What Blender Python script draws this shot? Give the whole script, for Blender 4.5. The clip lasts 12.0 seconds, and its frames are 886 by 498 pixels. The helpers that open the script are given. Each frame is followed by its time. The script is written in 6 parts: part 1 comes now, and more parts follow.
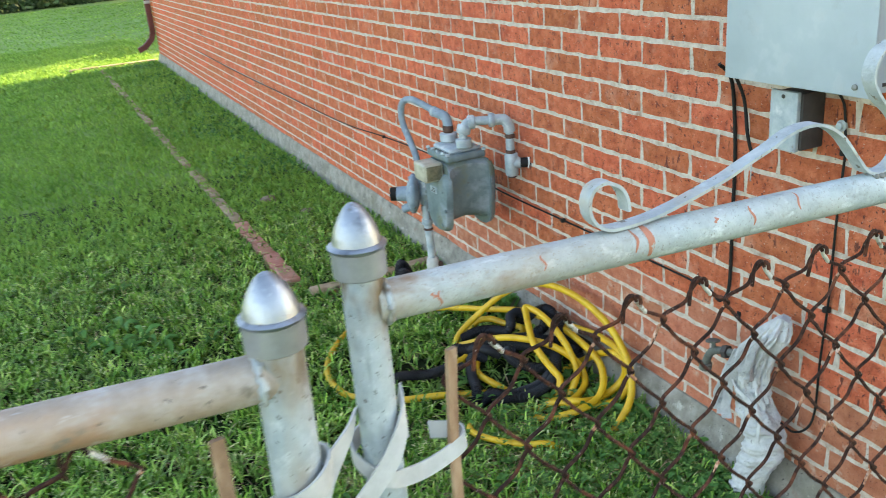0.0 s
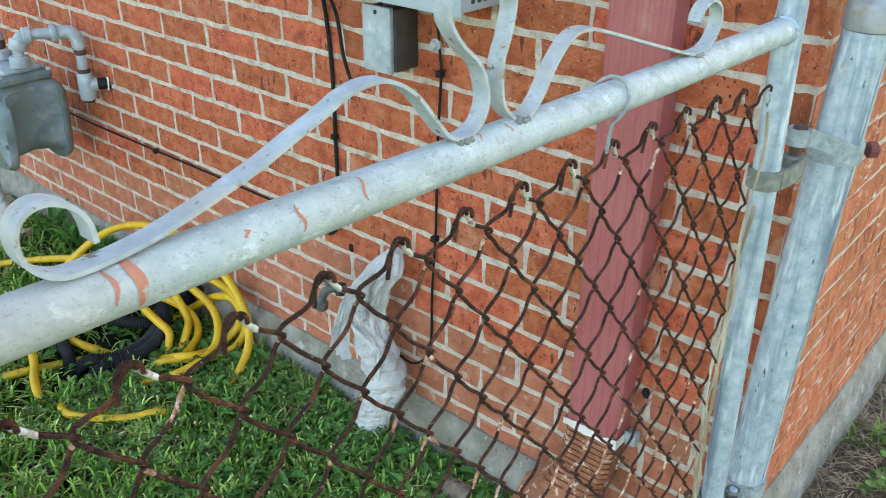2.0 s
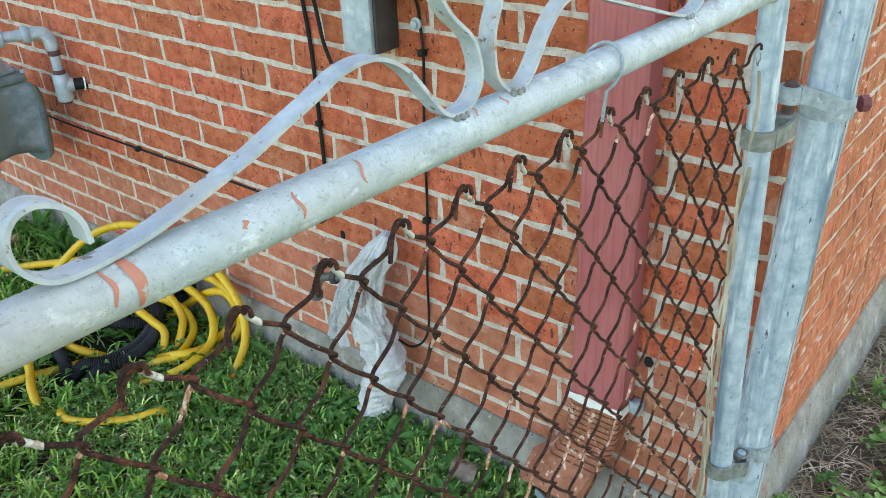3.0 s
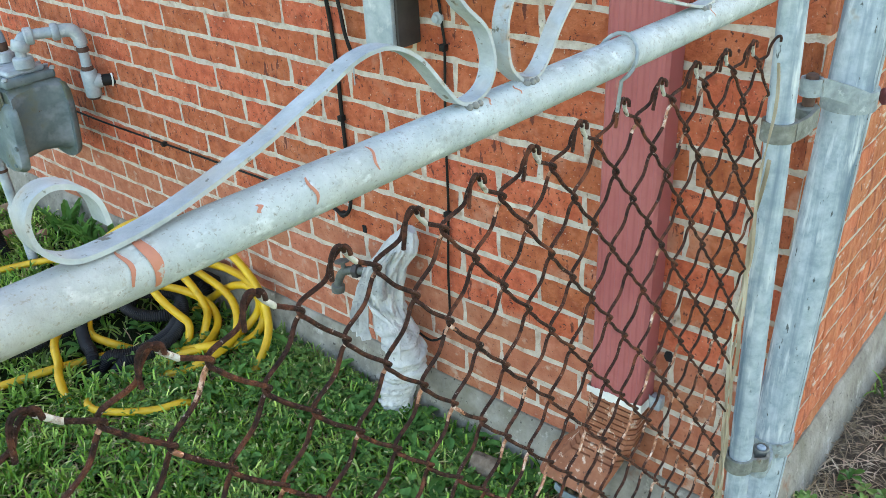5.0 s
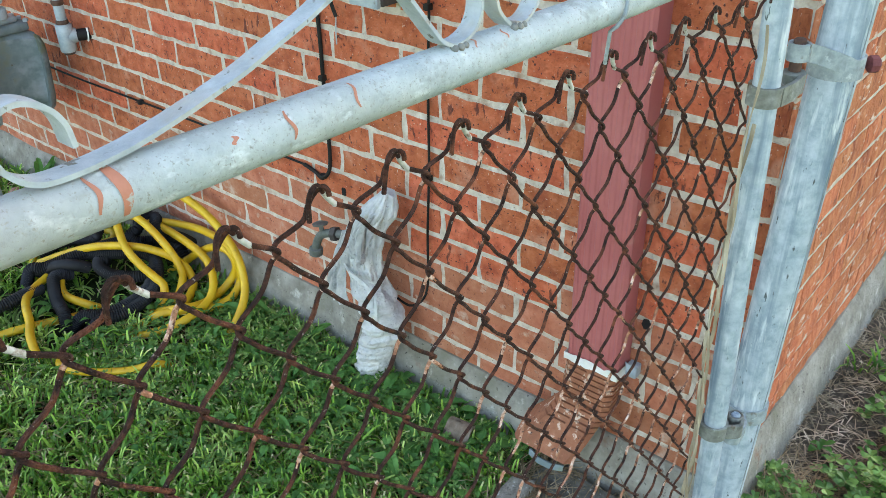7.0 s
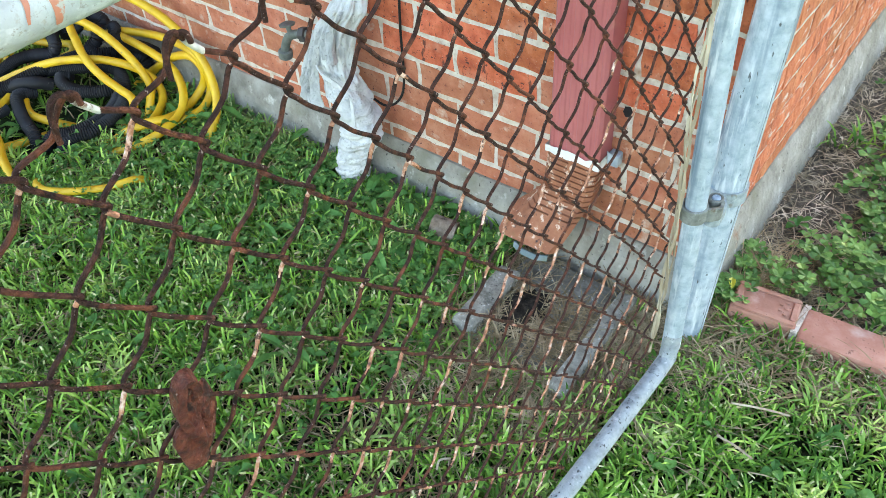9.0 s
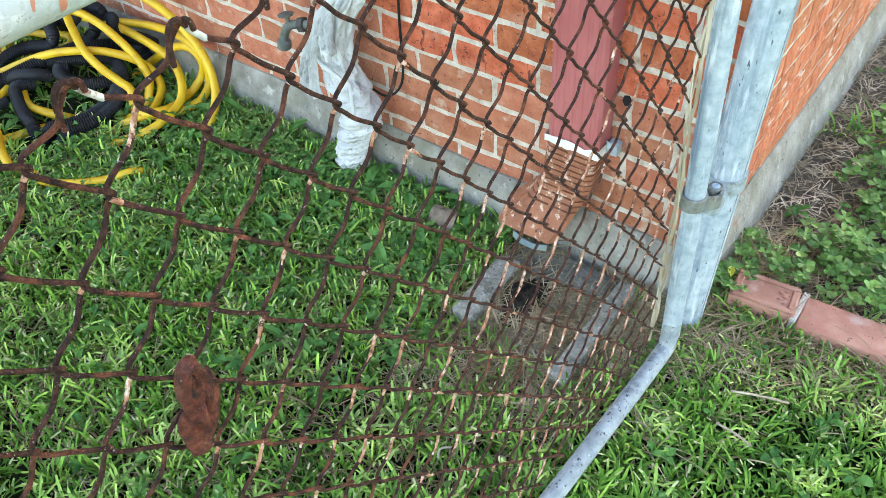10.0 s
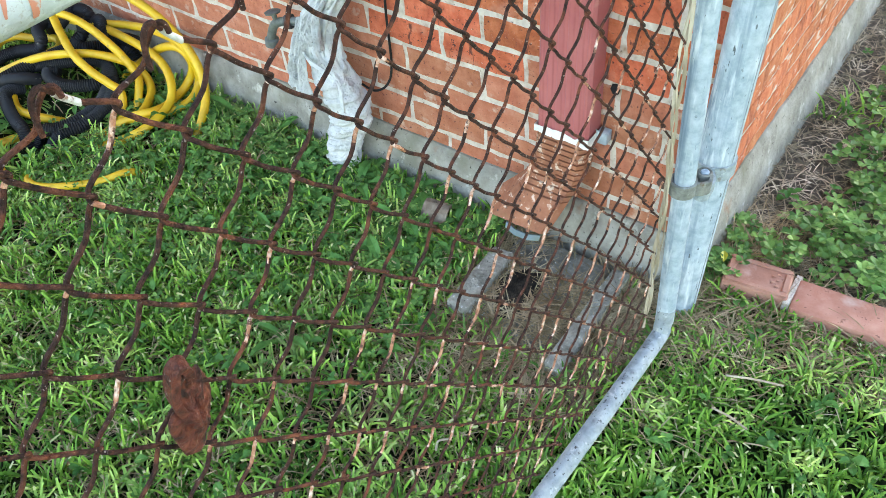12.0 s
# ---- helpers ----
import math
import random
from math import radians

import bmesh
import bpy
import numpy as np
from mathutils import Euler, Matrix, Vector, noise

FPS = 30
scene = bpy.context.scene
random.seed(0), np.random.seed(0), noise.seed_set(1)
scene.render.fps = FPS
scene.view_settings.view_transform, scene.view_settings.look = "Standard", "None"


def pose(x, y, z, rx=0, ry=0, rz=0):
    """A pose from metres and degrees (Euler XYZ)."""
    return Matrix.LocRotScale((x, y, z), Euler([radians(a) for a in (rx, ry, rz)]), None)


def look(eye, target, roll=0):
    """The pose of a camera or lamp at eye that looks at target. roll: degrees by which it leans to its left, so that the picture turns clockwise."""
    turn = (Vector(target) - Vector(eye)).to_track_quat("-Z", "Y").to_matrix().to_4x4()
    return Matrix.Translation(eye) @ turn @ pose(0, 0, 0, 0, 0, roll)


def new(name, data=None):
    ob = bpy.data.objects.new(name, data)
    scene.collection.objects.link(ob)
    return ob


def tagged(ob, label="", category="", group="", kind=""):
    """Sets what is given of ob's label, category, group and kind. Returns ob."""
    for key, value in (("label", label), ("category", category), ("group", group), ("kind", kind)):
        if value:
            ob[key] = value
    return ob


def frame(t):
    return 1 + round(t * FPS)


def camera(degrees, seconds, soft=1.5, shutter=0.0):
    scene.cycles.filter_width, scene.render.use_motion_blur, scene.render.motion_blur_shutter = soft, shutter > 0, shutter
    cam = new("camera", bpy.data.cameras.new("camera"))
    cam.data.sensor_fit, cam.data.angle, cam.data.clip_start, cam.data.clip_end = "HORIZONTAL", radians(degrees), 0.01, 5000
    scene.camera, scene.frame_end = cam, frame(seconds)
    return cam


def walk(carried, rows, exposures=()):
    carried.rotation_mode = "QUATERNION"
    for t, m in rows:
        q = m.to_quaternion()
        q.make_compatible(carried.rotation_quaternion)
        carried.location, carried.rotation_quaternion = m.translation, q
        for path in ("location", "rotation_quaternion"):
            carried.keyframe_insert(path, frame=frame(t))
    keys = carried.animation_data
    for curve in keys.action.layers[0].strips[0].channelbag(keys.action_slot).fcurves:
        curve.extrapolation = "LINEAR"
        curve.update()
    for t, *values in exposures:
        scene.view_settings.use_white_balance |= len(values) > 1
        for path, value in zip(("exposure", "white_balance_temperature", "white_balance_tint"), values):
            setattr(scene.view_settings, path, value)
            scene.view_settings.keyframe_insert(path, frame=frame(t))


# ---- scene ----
cam = camera(55.1, 12.0, soft=0.65, shutter=0.27)
PATH = [
    (0, (-0.02, 0.041, 1.496), (0.72, 1.762, 0.796), -5.0),
    (0.5, (0.107, 0.25, 1.45), (1.06, 1.83, 0.678), -2.3),
    (1, (0.133, 0.3, 1.448), (1.395, 1.573, 0.561), -0.8),
    (1.5, (0.166, 0.266, 1.45), (1.479, 1.467, 0.536), 0.6),
    (2, (0.215, 0.211, 1.466), (1.559, 1.362, 0.532), 0.7),
    (2.5, (0.226, 0.204, 1.452), (1.578, 1.328, 0.498), -1.1),
    (3, (0.218, 0.227, 1.458), (1.562, 1.344, 0.486), -2.4),
    (3.2, (0.217, 0.223, 1.46), (1.545, 1.353, 0.481), -3.0),
    (4.8, (0.218, 0.217, 1.453), (1.524, 1.379, 0.48), -3.0),
    (5, (0.215, 0.213, 1.455), (1.52, 1.374, 0.48), -3.1),
    (5.5, (0.219, 0.208, 1.447), (1.518, 1.364, 0.458), -3.0),
    (6, (0.216, 0.216, 1.438), (1.519, 1.352, 0.434), -2.1),
    (6.5, (0.221, 0.217, 1.434), (1.531, 1.334, 0.417), -1.6),
    (6.7, (0.216, 0.216, 1.432), (1.529, 1.324, 0.41), -1.2),
    (8.3, (0.23, 0.231, 1.425), (1.491, 1.261, 0.264), -1.5),
    (8.5, (0.233, 0.23, 1.421), (1.411, 1.201, 0.13), -2.8),
    (9, (0.233, 0.225, 1.418), (1.334, 1.127, 0.014), -3.8),
    (9.5, (0.229, 0.223, 1.417), (1.322, 1.117, 0.0), -3.9),
    (10, (0.228, 0.224, 1.418), (1.319, 1.116, -0.001), -4.0),
    (10.5, (0.235, 0.223, 1.417), (1.326, 1.107, -0.007), -4.5),
    (11, (0.234, 0.218, 1.421), (1.32, 1.107, -0.003), -5.0),
    (11.5, (0.23, 0.216, 1.42), (1.312, 1.104, -0.009), -5.4),
    (12, (0.232, 0.214, 1.421), (1.316, 1.096, -0.011), -5.5),
]
walk(cam, [(t, look(eye, target, roll)) for t, eye, target, roll in PATH], [(0.0, 2.80, 7700, 12), (6.7, 2.83, 7700, 12), (8.5, 3.05, 7700, 12), (9.2, 3.37, 7700, 12), (12.0, 3.36, 7700, 12)])


# ---- light: low sun from behind the house, open sky over the yard ----
SUN_EL, SUN_AZ = 21.0, 75.0
world = bpy.data.worlds.new("world")
scene.world = world
world.use_nodes = True
wn = world.node_tree
sky = wn.nodes.new("ShaderNodeTexSky")
sky.sky_type = "NISHITA"
sky.sun_disc = False
sky.sun_elevation = radians(SUN_EL)
sky.sun_rotation = radians(SUN_AZ)
wn.nodes["Background"].inputs["Strength"].default_value = 0.12
wn.links.new(sky.outputs["Color"], wn.nodes["Background"].inputs["Color"])
sun_data = bpy.data.lights.new("sun", "SUN")
sun_data.energy, sun_data.angle, sun_data.color = 4.0, radians(0.5), (1.0, 0.80, 0.50)
sun = new("sun", sun_data)
to_sun = Vector((math.sin(radians(SUN_AZ)) * math.cos(radians(SUN_EL)), math.cos(radians(SUN_AZ)) * math.cos(radians(SUN_EL)), math.sin(radians(SUN_EL))))
sun.matrix_world = look(to_sun * 40, (0, 0, 0))


# ---- materials ----
def mat(name, cols, scale=20.0, rough=(0.6, 0.85), metal=0.0, bump=0.3, bscale=None, spots=(), island=0.0, objrand=0.0,
        transl=0.0, stretch=(1, 1, 1), detail=6.0, spec=0.5, bdist=0.002):
    """Layered noise material. cols: 2 or 3 colours along a noise; spots: (colour, scale, from, to, stretch, reach) patches laid over; reach: the stain thins out from one place to another along one of the thing's axes."""
    m = bpy.data.materials.new(name)
    m.use_nodes = True
    nt = m.node_tree
    N, Lk = nt.nodes.new, nt.links.new
    bsdf = nt.nodes["Principled BSDF"]
    tc = N("ShaderNodeTexCoord")
    info = N("ShaderNodeObjectInfo")
    geo = N("ShaderNodeNewGeometry")
    off = N("ShaderNodeVectorMath")
    off.operation = "MULTIPLY_ADD"
    comb = N("ShaderNodeCombineXYZ")
    for i in range(3):
        Lk(info.outputs["Random"], comb.inputs[i])
    off.inputs[1].default_value = (7.3, 3.1, 5.7)
    Lk(comb.outputs[0], off.inputs[0])
    Lk(tc.outputs["Object"], off.inputs[2])

    def field(s, st=(1, 1, 1), det=detail):
        mp = N("ShaderNodeMapping")
        mp.inputs["Scale"].default_value = st
        Lk(off.outputs[0], mp.inputs["Vector"])
        n = N("ShaderNodeTexNoise")
        n.inputs["Scale"].default_value = s
        n.inputs["Detail"].default_value = det
        n.inputs["Roughness"].default_value = 0.62
        Lk(mp.outputs[0], n.inputs["Vector"])
        return n.outputs["Fac"]

    base = field(scale, stretch)
    ramp = N("ShaderNodeValToRGB")
    el = ramp.color_ramp.elements
    el[0].position, el[1].position = 0.32, 0.68
    el[0].color, el[1].color = (*cols[0], 1), (*cols[-1], 1)
    if len(cols) == 3:
        e = el.new(0.5)
        e.color = (*cols[1], 1)
    Lk(base, ramp.inputs[0])
    col = ramp.outputs["Color"]
    if island or objrand:
        hsv = N("ShaderNodeHueSaturation")
        rng = N("ShaderNodeMapRange")
        amt = island or objrand
        rng.inputs["To Min"].default_value, rng.inputs["To Max"].default_value = 1 - amt, 1 + amt
        Lk(geo.outputs["Random Per Island"] if island else info.outputs["Random"], rng.inputs["Value"])
        Lk(rng.outputs[0], hsv.inputs["Value"])
        hr = N("ShaderNodeMapRange")
        hr.inputs["To Min"].default_value, hr.inputs["To Max"].default_value = 0.5 + amt * 0.035, 0.5 - amt * 0.035
        Lk(geo.outputs["Random Per Island"] if island else info.outputs["Random"], hr.inputs["Value"])
        Lk(hr.outputs[0], hsv.inputs["Hue"])
        Lk(col, hsv.inputs["Color"])
        col = hsv.outputs[0]
    for c, s, a, b, *st in spots:
        f2 = field(s, st[0] if st else (1, 1, 1), 4.0)
        r2 = N("ShaderNodeMapRange")
        r2.inputs["From Min"].default_value, r2.inputs["From Max"].default_value = a, b
        Lk(f2, r2.inputs["Value"])
        fac = r2.outputs[0]
        if len(st) > 1:
            sep, thin, mul = N("ShaderNodeSeparateXYZ"), N("ShaderNodeMapRange"), N("ShaderNodeMath")
            Lk(tc.outputs["Object"], sep.inputs[0])
            thin.inputs["From Min"].default_value, thin.inputs["From Max"].default_value = st[1][1], st[1][0]
            Lk(sep.outputs[st[1][2]], thin.inputs["Value"])
            mul.operation = "MULTIPLY"
            Lk(fac, mul.inputs[0])
            Lk(thin.outputs[0], mul.inputs[1])
            fac = mul.outputs[0]
        mx = N("ShaderNodeMix")
        mx.data_type = "RGBA"
        Lk(fac, mx.inputs["Factor"])
        Lk(col, mx.inputs["A"])
        mx.inputs["B"].default_value = (*c, 1)
        col = mx.outputs["Result"]
    Lk(col, bsdf.inputs["Base Color"])
    rr = N("ShaderNodeMapRange")
    rr.inputs["To Min"].default_value, rr.inputs["To Max"].default_value = rough
    Lk(field(scale * 2.3), rr.inputs["Value"])
    Lk(rr.outputs[0], bsdf.inputs["Roughness"])
    bsdf.inputs["Metallic"].default_value = metal
    bsdf.inputs["Specular IOR Level"].default_value = spec
    if bump:
        mixh = N("ShaderNodeMath")
        mixh.operation = "MULTIPLY_ADD"
        mixh.inputs[1].default_value = 1.6
        Lk(field((bscale or scale * 4) / 5.0), mixh.inputs[0])
        bp = N("ShaderNodeBump")
        bp.inputs["Strength"].default_value = bump
        bp.inputs["Distance"].default_value = bdist
        Lk(field(bscale or scale * 4), mixh.inputs[2])
        Lk(mixh.outputs[0], bp.inputs["Height"])
        Lk(bp.outputs[0], bsdf.inputs["Normal"])
    if transl:
        tr = N("ShaderNodeBsdfTranslucent")
        Lk(col, tr.inputs["Color"])
        ms = N("ShaderNodeMixShader")
        ms.inputs[0].default_value = transl
        Lk(bsdf.outputs[0], ms.inputs[1])
        Lk(tr.outputs[0], ms.inputs[2])
        Lk(ms.outputs[0], nt.nodes["Material Output"].inputs["Surface"])
    return m


BRICK = mat("brick_red", [(0.50, 0.098, 0.038), (0.66, 0.152, 0.061), (0.76, 0.22, 0.104)], 30, (0.75, 0.95), bump=1.0, bscale=160, objrand=0.14, bdist=0.012,
            spots=[((0.38, 0.076, 0.031), 14, 0.56, 0.76), ((0.70, 0.30, 0.19), 9, 0.58, 0.74), ((0.12, 0.032, 0.022), 110, 0.61, 0.66), ((0.20, 0.050, 0.030), 55, 0.63, 0.67, (1, 1, 0.3)), ((0.76, 0.53, 0.41), 150, 0.655, 0.70)])
BRICK_LOW = mat("brick_splashed", [(0.44, 0.125, 0.062), (0.54, 0.18, 0.095), (0.62, 0.25, 0.15)], 24, (0.85, 0.97), bump=1.0, bscale=220, objrand=0.12, bdist=0.007,
                spots=[((0.26, 0.07, 0.045), 75, 0.63, 0.72), ((0.62, 0.42, 0.32), 25, 0.58, 0.72), ((0.15, 0.05, 0.035), 140, 0.64, 0.69)])
BRICK_FAR = mat("brick_red_joined", [(0.50, 0.098, 0.038), (0.66, 0.152, 0.061), (0.76, 0.22, 0.104)], 30, (0.8, 0.95), bump=1.0, bscale=150, island=0.14, bdist=0.010,
                spots=[((0.38, 0.076, 0.031), 14, 0.56, 0.76), ((0.70, 0.30, 0.19), 9, 0.58, 0.74), ((0.15, 0.04, 0.025), 110, 0.63, 0.68), ((0.76, 0.53, 0.41), 150, 0.655, 0.70)])
BRICK_TORN = mat("brick_torn_face", [(0.55, 0.140, 0.055), (0.68, 0.205, 0.085), (0.76, 0.29, 0.14)], 30, (0.8, 0.97), bump=1.0, bscale=70, objrand=0.10, bdist=0.022, stretch=(1, 1, 0.4),
                 spots=[((0.36, 0.080, 0.034), 22, 0.54, 0.70, (1, 1, 0.35)), ((0.16, 0.042, 0.025), 60, 0.64, 0.69, (1, 1, 0.3)), ((0.80, 0.62, 0.51), 50, 0.60, 0.68, (0.4, 1, 1))])
MORTAR = mat("mortar", [(0.52, 0.43, 0.35), (0.66, 0.57, 0.48), (0.75, 0.67, 0.58)], 40, (0.9, 1.0), bump=1.0, bscale=150, bdist=0.008,
             spots=[((0.40, 0.25, 0.17), 16, 0.56, 0.72), ((0.22, 0.16, 0.12), 120, 0.64, 0.70)])
CONCRETE = mat("foundation_concrete", [(0.18, 0.168, 0.138), (0.275, 0.258, 0.218), (0.365, 0.345, 0.298)], 16, (0.85, 1.0), bump=1.0, bscale=90, bdist=0.006,
               spots=[((0.19, 0.18, 0.135), 6, 0.52, 0.70), ((0.50, 0.475, 0.42), 26, 0.60, 0.74), ((0.25, 0.14, 0.09), 11, 0.64, 0.76), ((0.06, 0.055, 0.045), 90, 0.64, 0.70)])
RIM = mat("splash_block_rim", [(0.17, 0.155, 0.125), (0.275, 0.255, 0.21), (0.40, 0.375, 0.315)], 40, (0.9, 1.0), bump=1.0, bscale=140, bdist=0.006,
          spots=[((0.10, 0.095, 0.075), 16, 0.58, 0.70), ((0.62, 0.61, 0.57), 80, 0.61, 0.69), ((0.05, 0.045, 0.035), 130, 0.63, 0.69)])
SPLASH = mat("splash_block_concrete", [(0.085, 0.08, 0.065), (0.155, 0.145, 0.12), (0.27, 0.255, 0.22)], 40, (0.9, 1.0), bump=1.0, bscale=160, bdist=0.005,
             spots=[((0.07, 0.06, 0.045), 13, 0.54, 0.68), ((0.60, 0.59, 0.55), 80, 0.62, 0.70), ((0.05, 0.045, 0.035), 130, 0.64, 0.70)])
GALV = mat("galvanised_pipe", [(0.27, 0.35, 0.41), (0.40, 0.48, 0.54), (0.53, 0.60, 0.65)], 45, (0.40, 0.66), metal=0.25, bump=0.45, bscale=200,
           spots=[((0.15, 0.22, 0.29), 30, 0.50, 0.68, (1, 1, 0.06)), ((0.66, 0.71, 0.74), 70, 0.55, 0.70, (1, 1, 0.15)), ((0.30, 0.20, 0.12), 13, 0.68, 0.80), ((0.09, 0.11, 0.12), 100, 0.65, 0.69, (1, 1, 0.35))])
SPECKLED = mat("speckled_zinc", [(0.20, 0.23, 0.245), (0.29, 0.325, 0.335), (0.38, 0.415, 0.42)], 40, (0.55, 0.8), metal=0.1, bump=0.7, bscale=220,
               spots=[((0.12, 0.13, 0.14), 22, 0.56, 0.70), ((0.50, 0.52, 0.53), 60, 0.62, 0.72), ((0.04, 0.042, 0.045), 130, 0.61, 0.65)])
DULLGALV = mat("dull_galvanised_strap", [(0.22, 0.26, 0.27), (0.31, 0.36, 0.37), (0.42, 0.47, 0.48)], 60, (0.5, 0.75), metal=0.2, bump=0.6, bscale=220,
               spots=[((0.16, 0.12, 0.08), 40, 0.60, 0.72), ((0.54, 0.58, 0.59), 70, 0.62, 0.72)])
SPOUT_FAR = mat("dark_red_downspout_paint", [(0.10, 0.028, 0.026), (0.15, 0.042, 0.040)], 9, (0.5, 0.7), bump=0.1)
PALEPIPE = mat("painted_pipe", [(0.325, 0.380, 0.385), (0.405, 0.462, 0.465), (0.49, 0.545, 0.545)], 45, (0.5, 0.8), metal=0.0, bump=0.6, bscale=190,
               spots=[((0.36, 0.365, 0.325), 3, 0.50, 0.68, (0.6, 1, 1)), ((0.28, 0.31, 0.30), 60, 0.58, 0.72, (0.6, 1, 1)), ((0.60, 0.65, 0.65), 75, 0.58, 0.70, (0.6, 1, 1)), ((0.25, 0.25, 0.225), 420, 0.58, 0.70), ((0.30, 0.30, 0.265), 150, 0.60, 0.74), ((0.30, 0.17, 0.09), 22, 0.68, 0.76), ((0.36, 0.27, 0.185), 9, 0.30, 0.60, (0.5, 1, 1), (-1.13, -0.86, "X")), ((0.27, 0.17, 0.10), 26, 0.52, 0.68, (0.5, 1, 1), (-1.13, -0.90, "X"))])
STAINPIPE = mat("stained_pipe", [(0.27, 0.215, 0.165), (0.345, 0.29, 0.24), (0.42, 0.385, 0.345)], 40, (0.55, 0.8), metal=0.0, bump=0.5, bscale=190,
                spots=[((0.40, 0.25, 0.15), 7, 0.42, 0.60, (0.4, 1, 1)), ((0.33, 0.19, 0.11), 24, 0.55, 0.68, (0.35, 1, 1)), ((0.60, 0.60, 0.57), 40, 0.60, 0.70, (0.4, 1, 1)), ((0.20, 0.17, 0.13), 60, 0.60, 0.70), ((0.12, 0.10, 0.08), 130, 0.66, 0.71)])
TOPSTAIN = mat("pipe_stained_brown", [(0.29, 0.345, 0.37), (0.385, 0.44, 0.465), (0.48, 0.535, 0.555)], 40, (0.45, 0.7), metal=0.15, bump=0.5, bscale=190,
               spots=[((0.33, 0.28, 0.215), 10, 0.60, 0.76, (1, 1, 0.5)), ((0.17, 0.19, 0.20), 34, 0.56, 0.70, (1, 1, 0.15)), ((0.62, 0.66, 0.67), 60, 0.60, 0.74), ((0.10, 0.095, 0.08), 170, 0.63, 0.68), ((0.24, 0.165, 0.095), 16, 0.42, 0.58, (1, 1, 0.5), (1.232, 1.165, "Z")), ((0.13, 0.095, 0.06), 34, 0.52, 0.64, (1, 1, 0.4), (1.232, 1.18, "Z"))])
BAR = mat("pale_flat_bar", [(0.31, 0.35, 0.36), (0.395, 0.435, 0.445), (0.48, 0.52, 0.525)], 50, (0.5, 0.75), metal=0.1, bump=0.6, bscale=200,
          spots=[((0.42, 0.37, 0.29), 9, 0.52, 0.68), ((0.40, 0.27, 0.17), 30, 0.62, 0.72), ((0.52, 0.25, 0.18), 34, 0.70, 0.76), ((0.16, 0.15, 0.12), 120, 0.63, 0.69)])
# Grey blotches put uneven sky reflections into the colour; the brown is staining.
CAPMETAL = mat("cap_aluminium", [(0.26, 0.285, 0.315), (0.38, 0.405, 0.44)], 22, (0.26, 0.50), metal=0.85, bump=0.5, bscale=70,
               spots=[((0.17, 0.185, 0.205), 40, 0.52, 0.66), ((0.52, 0.55, 0.58), 50, 0.60, 0.70), ((0.24, 0.20, 0.16), 60, 0.64, 0.72)])
COLLAR = mat("cap_collar", [(0.24, 0.25, 0.26), (0.36, 0.37, 0.38)], 30, (0.4, 0.6), metal=0.6, bump=0.2, spots=[((0.30, 0.19, 0.10), 20, 0.6, 0.75)])
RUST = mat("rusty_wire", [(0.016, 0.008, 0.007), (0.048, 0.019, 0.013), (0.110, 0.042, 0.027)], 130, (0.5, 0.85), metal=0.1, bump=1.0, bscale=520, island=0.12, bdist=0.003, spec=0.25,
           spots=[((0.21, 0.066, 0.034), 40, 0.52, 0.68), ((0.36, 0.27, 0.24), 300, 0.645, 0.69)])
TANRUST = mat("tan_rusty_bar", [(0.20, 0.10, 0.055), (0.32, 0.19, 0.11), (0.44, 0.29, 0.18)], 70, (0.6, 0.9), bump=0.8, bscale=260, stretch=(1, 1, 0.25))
WORN_GLINT = mat("worn_zinc_and_glint", [(0.17, 0.058, 0.034), (0.46, 0.20, 0.11), (0.78, 0.62, 0.52)], 120, (0.35, 0.7), metal=0.15, bump=0.8, bscale=400, spots=[((0.10, 0.038, 0.024), 150, 0.55, 0.62)])
TIP = mat("wire_tip_zinc", [(0.45, 0.42, 0.38), (0.68, 0.66, 0.62)], 120, (0.4, 0.6), metal=0.1, bump=0.3, spots=[((0.20, 0.09, 0.05), 110, 0.55, 0.68)])
RUSTPLATE = mat("rusty_plate", [(0.060, 0.014, 0.009), (0.17, 0.036, 0.018), (0.30, 0.082, 0.040)], 90, (0.3, 0.8), metal=0.1, bump=1.0, bscale=260, bdist=0.010,
                spots=[((0.030, 0.009, 0.007), 55, 0.54, 0.66), ((0.50, 0.38, 0.34), 240, 0.66, 0.71)])
ORANGE = mat("orange_marking_paint", [(0.40, 0.145, 0.085), (0.50, 0.19, 0.115)], 60, (0.5, 0.7), bump=0.1, spots=[((0.38, 0.38, 0.34), 130, 0.62, 0.68)])
CLAMP = mat("hinge_clamp_steel", [(0.14, 0.145, 0.125), (0.22, 0.225, 0.20), (0.31, 0.32, 0.29)], 60, (0.5, 0.75), metal=0.3, bump=0.6, bscale=220, spots=[((0.15, 0.09, 0.05), 30, 0.58, 0.70), ((0.42, 0.44, 0.42), 50, 0.62, 0.74)])
REDBOLT = mat("bolt_red_paint", [(0.13, 0.03, 0.03), (0.24, 0.06, 0.06)], 80, (0.6, 0.9), bump=0.5)
REDFLECK = mat("red_paint_fleck", [(0.36, 0.085, 0.065), (0.46, 0.13, 0.10)], 70, (0.5, 0.8), bump=0.3)
SPOUT = mat("downspout_red_paint", [(0.33, 0.080, 0.078), (0.38, 0.100, 0.098), (0.42, 0.125, 0.12)], 5, (0.45, 0.65), bump=0.12, bscale=60,
            spots=[((0.45, 0.21, 0.17), 14, 0.64, 0.82), ((0.22, 0.06, 0.05), 30, 0.68, 0.78)])
